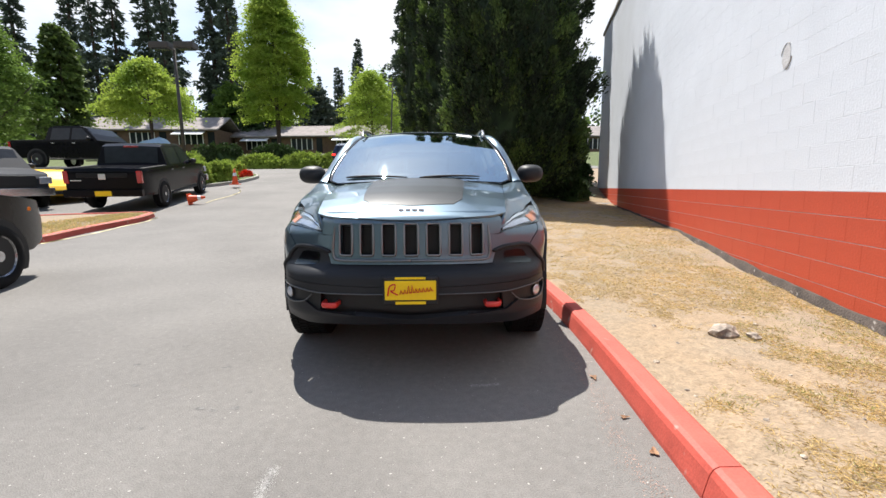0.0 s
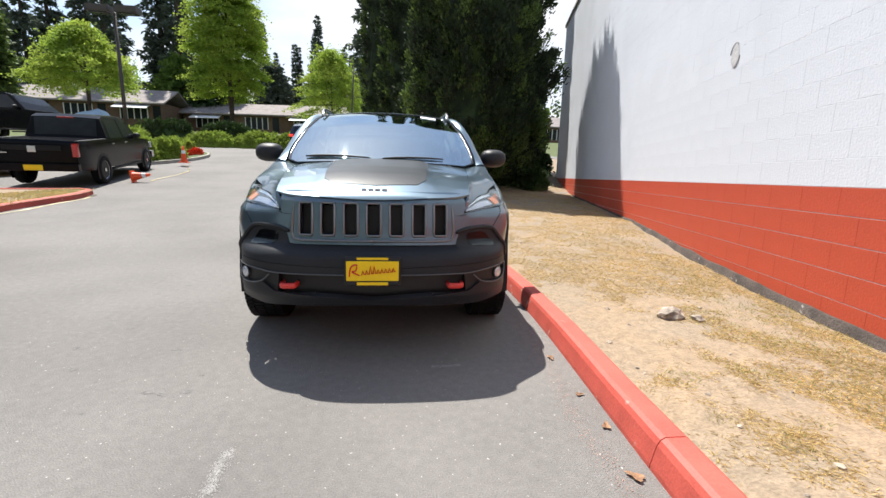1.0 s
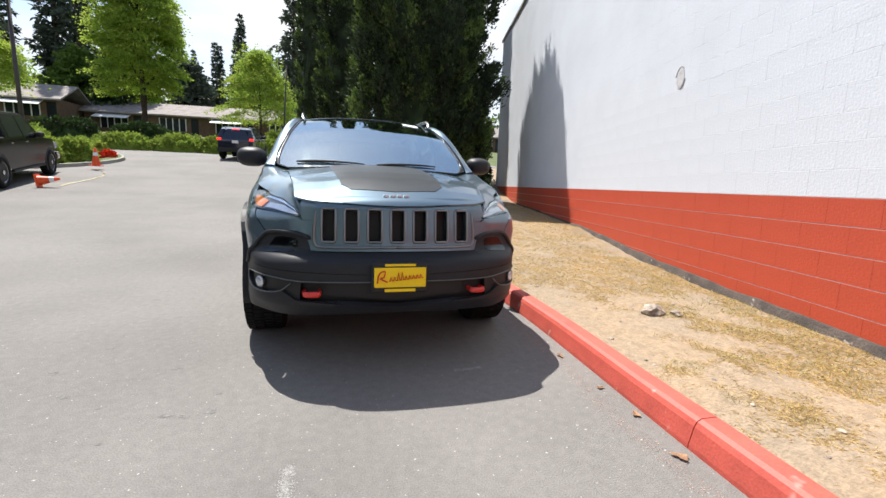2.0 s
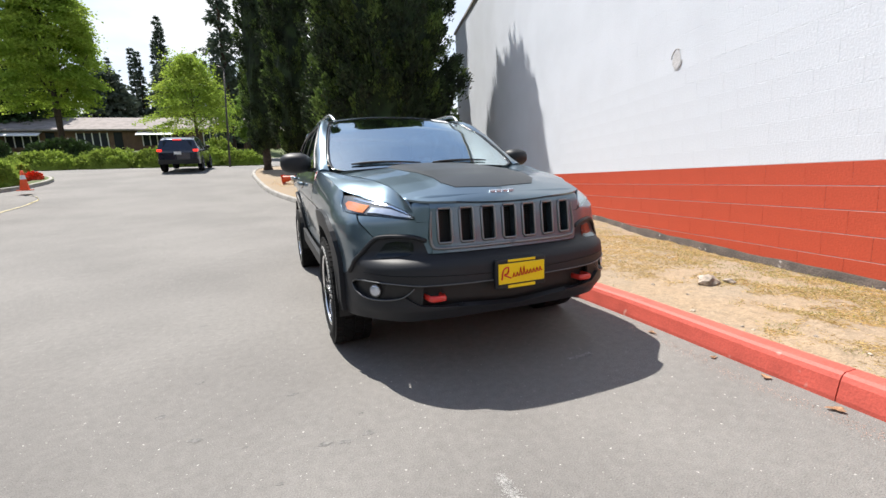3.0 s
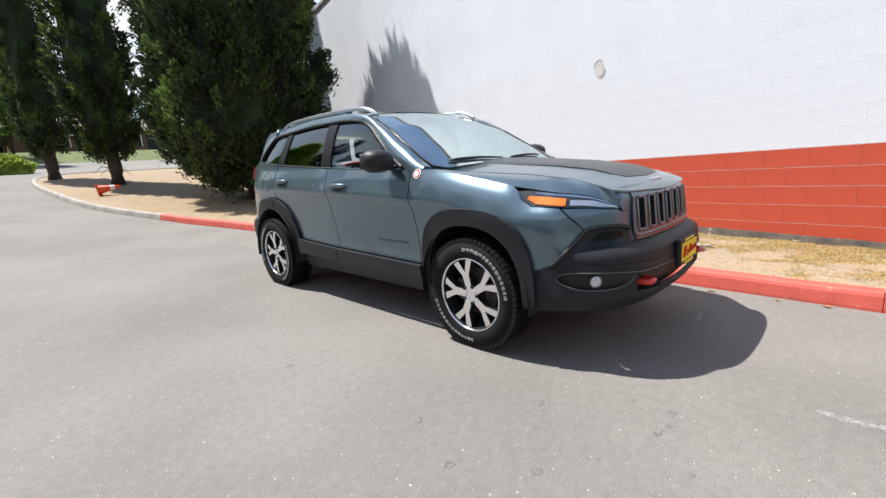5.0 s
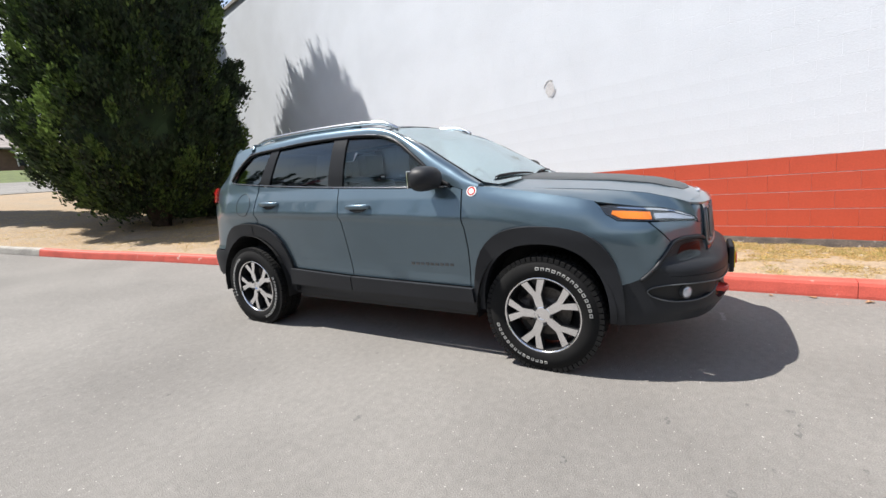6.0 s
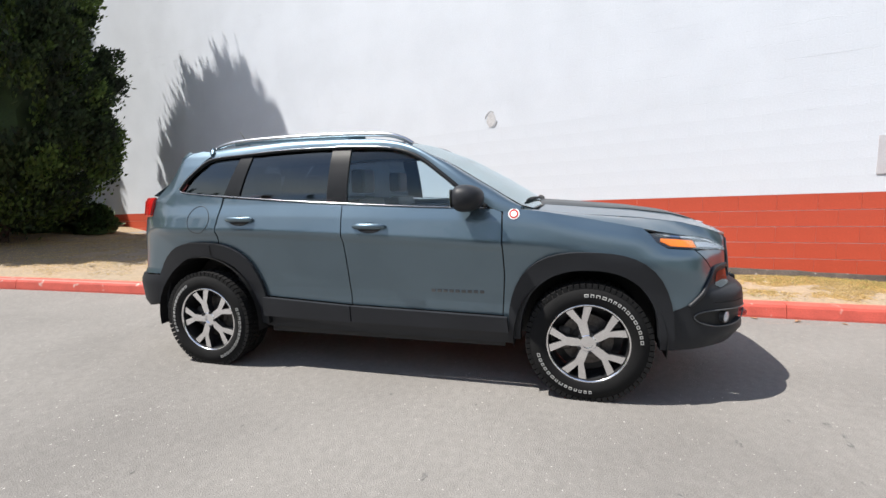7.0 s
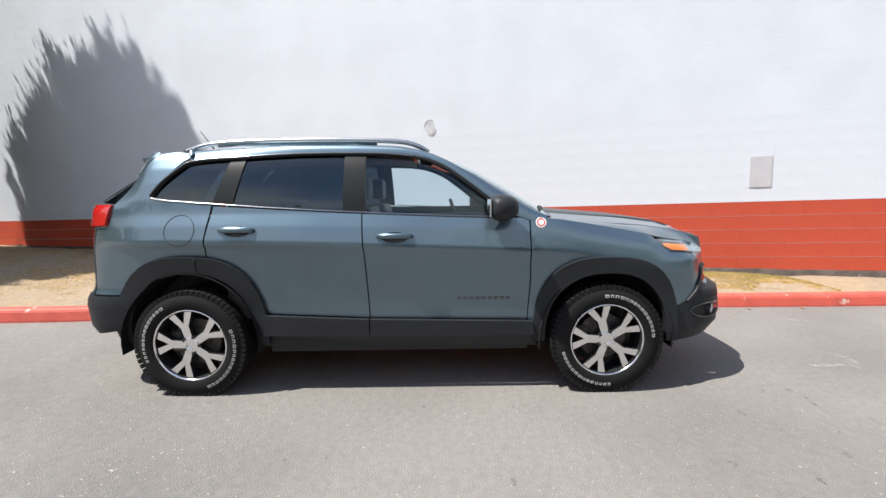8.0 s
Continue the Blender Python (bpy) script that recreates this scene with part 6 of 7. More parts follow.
leafy("oval_tree", -26.47, 29.0, 2.0, 9.8, 1.55, 1.4, 0.28, CYPRESS_LIT, 15, "dark narrow oval tree by the houses", clumps=330, per=46, trunk_r=0.15, taper=0.8)
leafy("maple_tree", -1.35, 42.0, 2.6, 8.6, 1.9, 2.2, 0.22, MIDLEAF, 16, "mid green maple behind the lamp post", group="bright street maples", clumps=280, per=56, trunk_r=0.14)
leafy("maple_tree", -37.76, 33.0, 2.2, 10.0, 4.4, 2.0, 0.40, MIDLEAF, 18, "mid green spreading tree at the lot's edge", clumps=280, per=44, trunk_r=0.2)
leafy("oak_tree", -26.45, 66.0, 4.8, 12.5, 4.2, 2.0, 0.5, HEDGE, 17, "dark green broad tree behind the houses", clumps=200, per=44, trunk_r=0.3)
leafy("conifer", -12.62, 74.0, 5.0, 13.0, 4.4, 1.5, 0.55, FIR, 24, "dark blue-green conifer behind the houses", clumps=170, per=60, trunk_r=0.3, taper=0.35)
leafy("conifer", -5.66, 76.0, 5.0, 12.0, 4.0, 1.5, 0.55, FIR, 25, "dark blue-green conifer behind the houses", clumps=170, per=60, trunk_r=0.3, taper=0.35)
leafy("conifer", -20.07, 72.0, 5.0, 11.0, 4.2, 1.5, 0.55, FIR, 26, "dark blue-green conifer behind the houses", clumps=170, per=60, trunk_r=0.3, taper=0.35)
leafy("oak_tree", -32.49, 68.0, 4.8, 11.0, 4.0, 2.0, 0.5, MIDLEAF, 19, "mid green broad tree behind the houses", clumps=200, per=44, trunk_r=0.3)


def fir_mesh(seed, height, radius):
    rg = np.random.default_rng(seed)
    C, D = [], []
    z = height * 0.12
    while z < height * 0.985:
        t = z / height
        L = radius * (1 - t) ** 0.75 * rg.uniform(0.45, 1.25) + 0.15
        k = int(7 + 5 * (1 - t))
        for j in range(k):
            q = rg.uniform(0, 2 * math.pi)
            l = L * rg.uniform(0.55, 1.1)
            n = int(14 + 26 * l / radius)
            s = np.sqrt(rg.uniform(0.02, 1, n))
            P = np.stack([l * s * math.cos(q), l * s * math.sin(q), z - 0.32 * l * s ** 1.6], 1) + rg.normal(size=(n, 3)) * 0.05 * (0.8 + l)
            C.append(P)
            D.append(np.array((math.cos(q), math.sin(q), -0.35)) + rg.normal(size=(n, 3)) * 0.6)
        z += height * 0.026 * rg.uniform(0.6, 1.4)
    return sprig_mesh("fir_crown", np.vstack(C), np.vstack(D), height * 0.020, height * 0.0042, [FIR], None, seed)


FIRS = [fir_mesh(s, 30.0, 3.0) for s in (21, 22, 23)]


def fir(x, y, z, scale, k, turn):
    root = tagged(new("fir_tree"), "tall dark fir against the sky", "tree", group="firs behind the houses")
    root.matrix_basis = pose(x, y, z, 0, 0, turn) @ Matrix.Scale(scale, 4)
    hang("crown", FIRS[k % 3], root)
    bm = bmesh.new()
    tube(bm, [(0, 0, -0.5), (0, 0, 15), (0, 0, 29)], [0.42, 0.26, 0.04], 7)
    part("trunk", bm, BARK, root)
    return root


FIR_SPOTS = [(-56.5, 78, 1.2), (-47.6, 80, 1.1), (-38.6, 84, 1.05), (-30.4, 84, 0.95), (-72.0, 62, 1.2), (-27.4, 72, 0.6),
             (-4.46, 57, 0.85), (-59.37, 62, 1.05), (-54.45, 66, 1.1), (-49.91, 64, 0.95), (-45.53, 70, 1.2), (-40.95, 66, 1.0), (-36.58, 72, 1.25), (-33.03, 70, 1.1), (-28.16, 76, 1.05), (-23.74, 80, 0.72), (-19.33, 84, 0.65), (-14.79, 82, 0.80), (-11.91, 88, 0.62), (-21.2, 78, 0.55), (-17.18, 77, 0.58), (-8.5, 78, 0.56), (-5.29, 82, 0.6), (-2.86, 76, 0.55),
             (-7.37, 86, 0.60), (-13.66, 76, 0.52), (-9.94, 80, 0.62), (-16.95, 90, 0.75), (-1.2, 78, 0.95), (1.46, 80, 1.1), (5.17, 84, 0.8), (10.3, 78, 0.9), (16.38, 74, 1.0), (-65.28, 58, 1.1), (-71.11, 50, 1.15)]
for i_, (fx, fy, fs_) in enumerate(FIR_SPOTS):
    fir(fx, fy, 3.2, fs_, i_, 47 * i_)


def far_woods():
    """The dark line of woods round the lot, at a distance. The taller rear part is unseen, added to darken sky light
    and reflections.
    """
    rg = np.random.default_rng(31)
    C, D = [], []
    for k in range(520):
        # k > 190: unseen trees behind the view, made tall to cut sky light
        a = math.radians(rg.uniform(155, 340)) if k > 190 else math.radians(rg.uniform(60, 150))
        R = rg.uniform(60, 85) if k > 190 else rg.uniform(80, 105)
        h = rg.uniform(12, 28) if k > 190 else rg.uniform(4, 13)
        c = np.array((R * math.cos(a), R * math.sin(a), 1.5))
        n = 150
        C.append(c + np.stack([rg.normal(size=n) * 2.4, rg.normal(size=n) * 2.4, rg.uniform(0, h, n)], 1))
        D.append(rg.normal(size=(n, 3)) + np.array((0, 0, 0.4)))
    ob = new("far_woods", sprig_mesh("far_woods", np.vstack(C), np.vstack(D), 0.9, 0.34, [MIDLEAF, FIR], [int(v) for v in rg.uniform(0, 1, 520 * 150) < 0.6], 32))
    tagged(ob, "distant mixed woods round the lot, the unseen rear part added to darken reflections", "woods", kind="stuff")


far_woods()


def shrub(x, y, z, w, d, h, material, seed, label, n=2600, leaf=0.13, group="", name="shrub"):
    rg = np.random.default_rng(seed)
    root = tagged(new(name), label, "shrub", group)
    root.matrix_basis = pose(x, y, z)
    q = rg.uniform(0, 2 * math.pi, n)
    t = rg.uniform(0, 1, n) ** 0.6
    r = (1 - t ** 2.4) ** 0.5
    bump = np.array([0.85 + 0.25 * noise.noise((2.5 * math.cos(a) + seed, 2.5 * math.sin(a), 3 * b)) for a, b in zip(q, t)]) * rg.uniform(0.82, 1.03, n)
    P = np.stack([0.5 * w * r * bump * np.cos(q), 0.5 * d * r * bump * np.sin(q), h * t * bump], 1)
    D = np.stack([np.cos(q), np.sin(q), 0.5 + t], 1) + rg.normal(size=(n, 3)) * 0.6
    hang("leaves", sprig_mesh("leaves", P, D, leaf, leaf * 0.36, [material], None, seed), root)
    bm = bmesh.new()
    bmesh.ops.create_icosphere(bm, subdivisions=3, radius=1)
    for v in bm.verts:
        v.co = Vector((v.co.x * 0.40 * w, v.co.y * 0.40 * d, max(-0.05, v.co.z) * h * 0.78)) * (1 + 0.18 * noise.noise(v.co * 2.5 + Vector((seed, 0, 0))))
    part("inner_bush", bm, material, root)
    return root


for i_, (sx, sy, sw, sd, sh) in enumerate([(-13.29, 29.8, 4.2, 2.2, 1.15), (-10.09, 30.0, 3.8, 2.4, 1.25), (-7.28, 29.6, 3.6, 2.2, 1.2), (-4.58, 29.6, 3.4, 2.2, 1.25), (-2.47, 28.8, 3.0, 2.0, 1.0), (-3.91, 31.0, 2.2, 2.0, 1.9)]):
    shrub(sx, sy, ground_z(sx, sy), sw, sd, sh, SHRUB, 40 + i_, "low bright green shrub of the street bed", 3000, 0.16, "street shrubs")
for i_, (sx, sy, sw, sd, sh) in enumerate([(-18.27, 33.5, 6.5, 3.0, 2.0), (-13.28, 34.0, 6.0, 3.0, 2.0), (-23.26, 33.0, 6, 3, 2.0)]):
    shrub(sx, sy, ground_z(sx, sy), sw, sd, sh, HEDGE, 50 + i_, "shaded dark green hedge under the maple", 4200, 0.2, "dark hedge", name="hedge")
for i_, (sx, sy, sw, sd, sh, mt) in enumerate([(-12.92, 17.0, 1.7, 1.7, 1.0, SHRUB), (-12.26, 18.8, 1.9, 1.9, 1.2, SHRUB), (-11.24, 18.0, 1.2, 1.2, 0.7, SHRUB), (-13.50, 20.6, 2.4, 2.0, 1.5, SHRUB), (-12.00, 21.0, 1.5, 1.5, 0.8, HEDGE), (-14.25, 18.4, 1.8, 1.8, 1.3, SHRUB), (-10.91, 16.7, 1.6, 1.5, 1.15, SHRUB), (-10.39, 18.0, 1.7, 1.6, 1.1, SHRUB), (-11.00, 20.6, 1.6, 1.5, 0.9, SHRUB), (-11.71, 16.4, 1.5, 1.4, 1.0, SHRUB)]):
    shrub(sx, sy, ground_z(sx, sy), sw, sd, sh, mt, 60 + i_, "leafy shrub of the planted island", 2400, 0.15, "island shrubs")
for i_, (sx, sy) in enumerate([(4.6, 15.6), (5.6, 14.9), (3.6, 16.2)]):
    shrub(sx, sy, 0.75, 1.9, 1.7, 1.4, HEDGE, 70 + i_, "dark shrub in the shade of the cypresses", 2200, 0.15, "shade shrubs")
for i_, (sx, sy) in enumerate([(4.1, 12.2), (4.7, 11.4), (3.6, 13.0)]):
    shrub(sx, sy, verge_z(sx, sy), 1.1, 1.0, 0.75, HEDGE, 75 + i_, "dark shrub at the foot of the wall", 1500, 0.12, "shade shrubs")
for i_, (sx, sy) in enumerate([(-10.37, 19.6), (-10.09, 20.2)]):
    shrub(sx, sy, ground_z(sx, sy) + 0.05, 0.7, 0.7, 0.4, FLOWER, 80 + i_, "cluster of red flowers on the island", 700, 0.08, "island flowers", name="flower_bed")
shrub(-17.5, 9.6, ground_z(-17.5, 9.6), 2.6, 2.2, 2.1, MIDLEAF, 90, "leafy shrub behind the parked cars", 2600, 0.16)


TUFTS = ((1.63, -1.41), (1.57, -1.38), (1.51, -1.79), (2.36, 0.30), (2.22, -0.42), (1.98, -1.40), (1.93, -1.80), (2.66, 0.05), (2.10, 0.42), (1.72, -1.98), (2.45, -0.75), (1.85, 0.9))


def grass_tufts():
    """Dry grass of the verge, in loose mats with bare soil between, and greener tufts."""
    for nm, n, material, seed, lab, ln in (("dry_grass", 230000, STRAW, 101, "short straw-coloured dry grass", 0.030), ("green_tufts", 16000, GREENGRASS, 102, "thin greener grass tufts", 0.028)):
        rg = np.random.default_rng(seed)
        C, D = [], []
        while len(C) < n:
            y = -3.6 + 20 * rg.uniform() ** 1.7
            k, w = kerb_x(y) + 0.18, min(wall_x(y), 6.5)
            x = rg.uniform(k, w)
            f = 0.85 * noise.noise((x * 0.9, y * 0.6, 2.0 if nm == "dry_grass" else 31.0)) + 0.75 * noise.noise((x * 2.8, y * 2.4, 8.0)) + 0.45 * noise.noise((x * 7.5, y * 7.5, 4.0))
            if nm == "green_tufts":
                near = (x - (w - 0.42)) / 0.42
                f += 0.85 * math.exp(-near * near) - 0.45
                f += max(1.6 * math.exp(-((x - a) ** 2 + (y - b) ** 2) / 0.0035) for a, b in TUFTS)
            else:
                f += 0.22 * smooth01(0.15, 0.7, x - k) + 0.16 * smooth01(0.7, 1.5, x - k) - 0.26 * (1 - smooth01(0.0, 0.45, x - k)) - 0.02
            if f < 0.05 + 0.12 * rg.normal():
                continue
            C.append((x, y, verge_z(x, y) + 0.001))
            D.append((rg.normal(), rg.normal(), rg.uniform(0.02, 0.26) if nm == "dry_grass" else rg.uniform(0.3, 1.0)))
        ob = new(nm, sprig_mesh(nm, C, D, ln, 0.0016, [material], None, seed))
        tagged(ob, lab + " on the verge", "grass", kind="stuff")


def island_grass():
    """Dry grass of the small island between drive and lot."""
    rg = np.random.default_rng(111)
    for nm, n, material, lab in (("dry_grass", 9000, STRAW, "short straw-coloured dry grass"), ("green_tufts", 5000, GREENGRASS, "thin greener grass tufts")):
        C, D = [], []
        while len(C) < n:
            x, y = rg.uniform(-9.8, -7.4), rg.uniform(4.0, 8.3)
            if x < -7.5 - 0.55 * (8.3 - y) - 0.6 or noise.noise((x * 1.2, y * 1.2, 3.0 if material is STRAW else 20.0)) < -0.05 + 0.2 * rg.normal():
                continue
            C.append((x, y, ground_z(x, y) + 0.105))
            D.append((rg.normal(), rg.normal(), rg.uniform(0.2, 1.0)))
        tagged(new(nm, sprig_mesh(nm, C, D, 0.06, 0.005, [material], None, 112)), lab + " on the island", "grass", kind="stuff")


island_grass()
grass_tufts()


# ---- houses, lamp posts, small things ----
def house(x, y, z, length, depth, eave, ridge, turn, seed):
    rg = random.Random(seed)
    root = tagged(new("low_house"), "low brown house with a shallow grey shingle roof and white awnings", "house", group="row of low houses")
    root.matrix_basis = pose(x, y, z, 0, 0, turn)
    bm = bmesh.new()
    box(bm, (-length / 2, -depth / 2, -3.0), (length / 2, depth / 2, eave))
    part("wall", bm, SIDING, root)
    bm = bmesh.new()
    o = 0.6
    A = [(-length / 2 - o, -depth / 2 - o, eave - 0.12), (-length / 2 - o, 0, ridge), (-length / 2 - o, depth / 2 + o, eave - 0.12)]
    lo = [bm.verts.new(p) for p in A] + [bm.verts.new((p[0], p[1], p[2] - 0.18)) for p in A]
    hi = [bm.verts.new((-p[0], p[1], p[2])) for p in A] + [bm.verts.new((-p[0], p[1], p[2] - 0.18)) for p in A]
    for a, b in ((0, 1), (1, 2), (2, 5), (5, 4), (4, 3), (3, 0)):
        bm.faces.new((lo[a], lo[b], hi[b], hi[a]))
    bm.faces.new((lo[0], lo[3], lo[4], lo[1]))
    bm.faces.new((lo[1], lo[4], lo[5], lo[2]))
    bm.faces.new((hi[0], hi[1], hi[4], hi[3]))
    bm.faces.new((hi[1], hi[2], hi[5], hi[4]))
    bmesh.ops.recalc_face_normals(bm, faces=bm.faces)
    part("roof", bm, SHINGLE, root)
    n = int(length / 6)
    for k in range(n):
        cx = -length / 2 + (k + 0.5) * length / n
        bm = bmesh.new()
        box(bm, (cx - 1.5, -depth / 2 - 0.05, 0.5), (cx + 1.5, -depth / 2 + 0.05, 1.95))
        w = part("window", bm, DARKPANE, root)
        bm = bmesh.new()
        for q in (-1.5, -0.75, 0, 0.75, 1.5):
            box(bm, (cx + q - 0.05, -depth / 2 - 0.09, 0.45), (cx + q + 0.05, -depth / 2 - 0.04, 2.0))
        part("window_frame", bm, TRIMWHITE, w)
        if k % 2 == 0:
            bm = bmesh.new()
            vs = box(bm, (cx - 1.9, -depth / 2 - 1.3, 0), (cx + 1.9, -depth / 2 - 0.08, 0.07), 0.01)
            for v in bm.verts:
                v.co.z += 2.15 + 0.42 * (v.co.y + depth / 2)
            part("awning", bm, TRIMWHITE, root, "white metal awning")
        bm = bmesh.new()
        box(bm, (cx + 2.1, -depth / 2 - 0.06, 0), (cx + 2.95, -depth / 2 + 0.02, 2.05), 0.01)
        part("door", bm, DARKPANE, root)
    return root


house(-44.28, 58, 5.3, 30, 8, 2.5, 4.4, 4, 1)
house(-15.91, 64, 4.9, 26, 8, 2.5, 4.2, -3, 2)
house(12.55, 66, 4.9, 27, 8, 2.5, 4.2, 2, 3)
house(-75.07, 48, 4.6, 28, 8, 2.5, 4.4, 14, 4)


def lamp_post(x, y, z, height, double, label):
    root = tagged(new("lamp_post"), label, "lamp post")
    root.matrix_basis = pose(x, y, z)
    bm = bmesh.new()
    tube(bm, [(0, 0, -0.2), (0, 0, height * 0.5), (0, 0, height)], [0.085, 0.075, 0.06], 10)
    part("pole", bm, POLE, root, smooth=True)
    bm = bmesh.new()
    box(bm, (-0.16, -0.16, -0.05), (0.16, 0.16, 0.10), 0.02)
    part("base", bm, CONCRETE, root)
    for s in ((-1, 1) if double else (1,)):
        bm = bmesh.new()
        box(bm, (s * 0.12, -0.26, height - 0.02), (s * 1.0, 0.26, height + 0.26), 0.05, 2)
        head = part("lamp_head", bm, POLE, root)
        bm = bmesh.new()
        box(bm, (s * 0.22, -0.18, height - 0.05), (s * 0.92, 0.18, height - 0.015))
        part("lamp_glass", bm, DARKPANE, head)
    return root


lamp_post(-11.98, 17.9, 0.95, 6.2, True, "tall dark pole with twin box lamp heads")


def slim_lamp(x, y):
    root = tagged(new("street_lamp"), "slim grey street lamp in the shrubs", "street lamp")
    root.matrix_basis = pose(x, y, ground_z(x, y))
    bm = bmesh.new()
    tube(bm, [(0, 0, -0.2), (0.14, 0, 2.8), (0.3, 0, 5.6)], [0.06, 0.05, 0.035], 8)
    part("pole", bm, POLE, root, smooth=True)
    bm = bmesh.new()
    tube(bm, [(0.3, 0, 5.55), (0.2, 0.0, 5.7), (-0.1, 0, 5.74)], [0.03, 0.03, 0.05], 6)
    part("lamp_arm", bm, POLE, root, smooth=True)


slim_lamp(-3.17, 26.6)


def traffic_cone(x, y, z, lying, turn, size=0.7):
    root = tagged(new("traffic_cone"), "orange traffic cone knocked over" if lying else "orange traffic cone with a white foot strip", "traffic cone", group="traffic cones")
    root.matrix_basis = pose(x, y, z + (0.17 if lying else 0), 0, 84 if lying else 0, turn) if not lying else pose(x, y, z + 0.17, 0, 82, turn)
    bm = bmesh.new()
    box(bm, (-0.18, -0.18, 0), (0.18, 0.18, 0.035), 0.02, 2)
    part("base", bm, CONE, root)
    bm = bmesh.new()
    lathe(bm, [(0.03, 0.135), (size * 0.5, 0.085), (size * 0.98, 0.032), (size, 0.0)], 20, "z")
    part("cone_body", bm, CONE, root, smooth=True)
    bm = bmesh.new()
    lathe(bm, [(size * 0.55, 0.084), (size * 0.75, 0.062)], 20, "z")
    part("white_band", bm, CONEWHITE, root, smooth=True)
    return root


traffic_cone(-7.97, 10.9, ground_z(-7.97, 10.9), True, 10, 0.5)
traffic_cone(-8.75, 15.9, ground_z(-8.75, 15.9) + 0.13, False, 0, 0.68)
traffic_cone(-0.62, 15.2, verge_z(-0.62, 15.2), True, -20, 0.6)


def island(line, label, soil, height, seed, red=True):
    """A kerbed island: soil inside, kerb stones round it."""
    pts = spline(line, 6, True)
    bm = bmesh.new()
    vs = [bm.verts.new((x, y, ground_z(x, y) + height - 0.02)) for x, y in pts]
    f = bm.faces.new(vs)
    if f.normal.z < 0:
        bmesh.ops.reverse_faces(bm, faces=[f])
    bmesh.ops.triangulate(bm, faces=bm.faces)
    ob = part("island", bm, soil)
    tagged(ob, label, "traffic island", kind="structure")
    k = tagged(new("kerb"), "kerb round a traffic island", "kerb", kind="structure")
    area = sum(a[0] * b[1] - b[0] * a[1] for a, b in zip(pts, pts[1:] + pts[:1]))
    kerb_run(k, pts + pts[:1], (2.4, 2.5), height, 0.14, (lambda y: KERBRED) if red else (lambda y: CONCRETE), -1 if area > 0 else 1)


island([(-7.44, 8.3), (-7.24, 7.5), (-7.3, 6.6), (-7.36, 5.8), (-7.28, 4.7), (-6.94, 3.6), (-8.13, 3.2), (-9.76, 4.6), (-10.42, 7.5), (-9.63, 8.1), (-8.54, 8.3), (-7.74, 8.5)], "dry grass island between drive and lot", DIRT, 0.13, 1)
island([(-10.88, 15.3), (-9.81, 16.6), (-9.35, 18.6), (-9.60, 20.6), (-10.72, 21.9), (-13.63, 22.3), (-14.06, 19.0), (-13.60, 16.0), (-12.18, 15.2)], "planted island with shrubs and red flowers", LAWN, 0.14, 2, False)


def pebble(name, x, y, z, s, material, label, seed, flat=0.6, category="stone", group=""):
    bm = bmesh.new()
    bmesh.ops.create_icosphere(bm, subdivisions=2, radius=1)
    for v in bm.verts:
        v.co = Vector((v.co.x * s[0], v.co.y * s[1], v.co.z * s[2])) * (1 + 0.45 * noise.noise(v.co * 1.6 + Vector((seed, 0, 0))))
    ob = part(name, bm, material)
    ob.matrix_basis = pose(x, y, z + s[2] * 0.35, 0, 0, 40 * seed)
    tagged(ob, label, category, group)
    return ob


pebble("rock", 2.10, -0.52, verge_z(2.10, -0.52), (0.13, 0.075, 0.05), ROCK, "rough grey rock lying on the dry verge", 1)
pebble("rock", 2.24, -0.60, verge_z(2.24, -0.60), (0.05, 0.04, 0.025), ROCK, "small piece of rock on the dry verge", 2)
rg_ = random.Random(8)
for k in range(46):
    py = rg_.uniform(-2.8, 3.5)
    px_ = rg_.uniform(kerb_x(py) + 0.25, wall_x(py) - 0.15)
    s_ = rg_.uniform(0.008, 0.022)
    pebble("pebble", px_, py, verge_z(px_, py) - 0.002, (s_, s_ * 0.8, s_ * 0.6), PALESTONE if k % 3 else ROCK, "small pebble on the dry verge", 10 + k, group="verge pebbles")


def dead_leaf(x, y, z, turn, s):
    bm = bmesh.new()
    ring = []
    for q in np.linspace(0, 2 * math.pi, 12, endpoint=False):
        r = s * (1 + 0.35 * math.cos(3 * q))
        ring.append(bm.verts.new((r * math.cos(q), 0.6 * r * math.sin(q), 0.004 + 0.22 * s * abs(math.sin(q)) + 0.08 * s * (1 + math.cos(2 * q)))))
    c = bm.verts.new((0, 0, 0.003))
    for a, b in zip(ring, ring[1:] + ring[:1]):
        bm.faces.new((c, a, b))
    ob = part("dead_leaf", bm, LITTER)
    ob.matrix_basis = pose(x, y, z, 0, 0, turn)
    tagged(ob, "curled brown leaf by the kerb", "leaf", group="dead leaves")


for k, (lx, ly) in enumerate([(1.08, -1.34), (1.09, -1.62), (1.05, -1.95), (1.03, -2.3), (1.08, -0.9), (1.04, -2.9), (0.55, 6.2)]):
    dead_leaf(lx, ly, 0.0, 67 * k, 0.022 + 0.006 * (k % 3))


SCUFF = mat("chalk_scuff", (0.38, 0.37, 0.355), 0.9, var=0.15, scale=30, bump=0.3, bscale=120)
TAR = mat("tar_spot", (0.165, 0.159, 0.151), 0.8, var=0.2, scale=40)


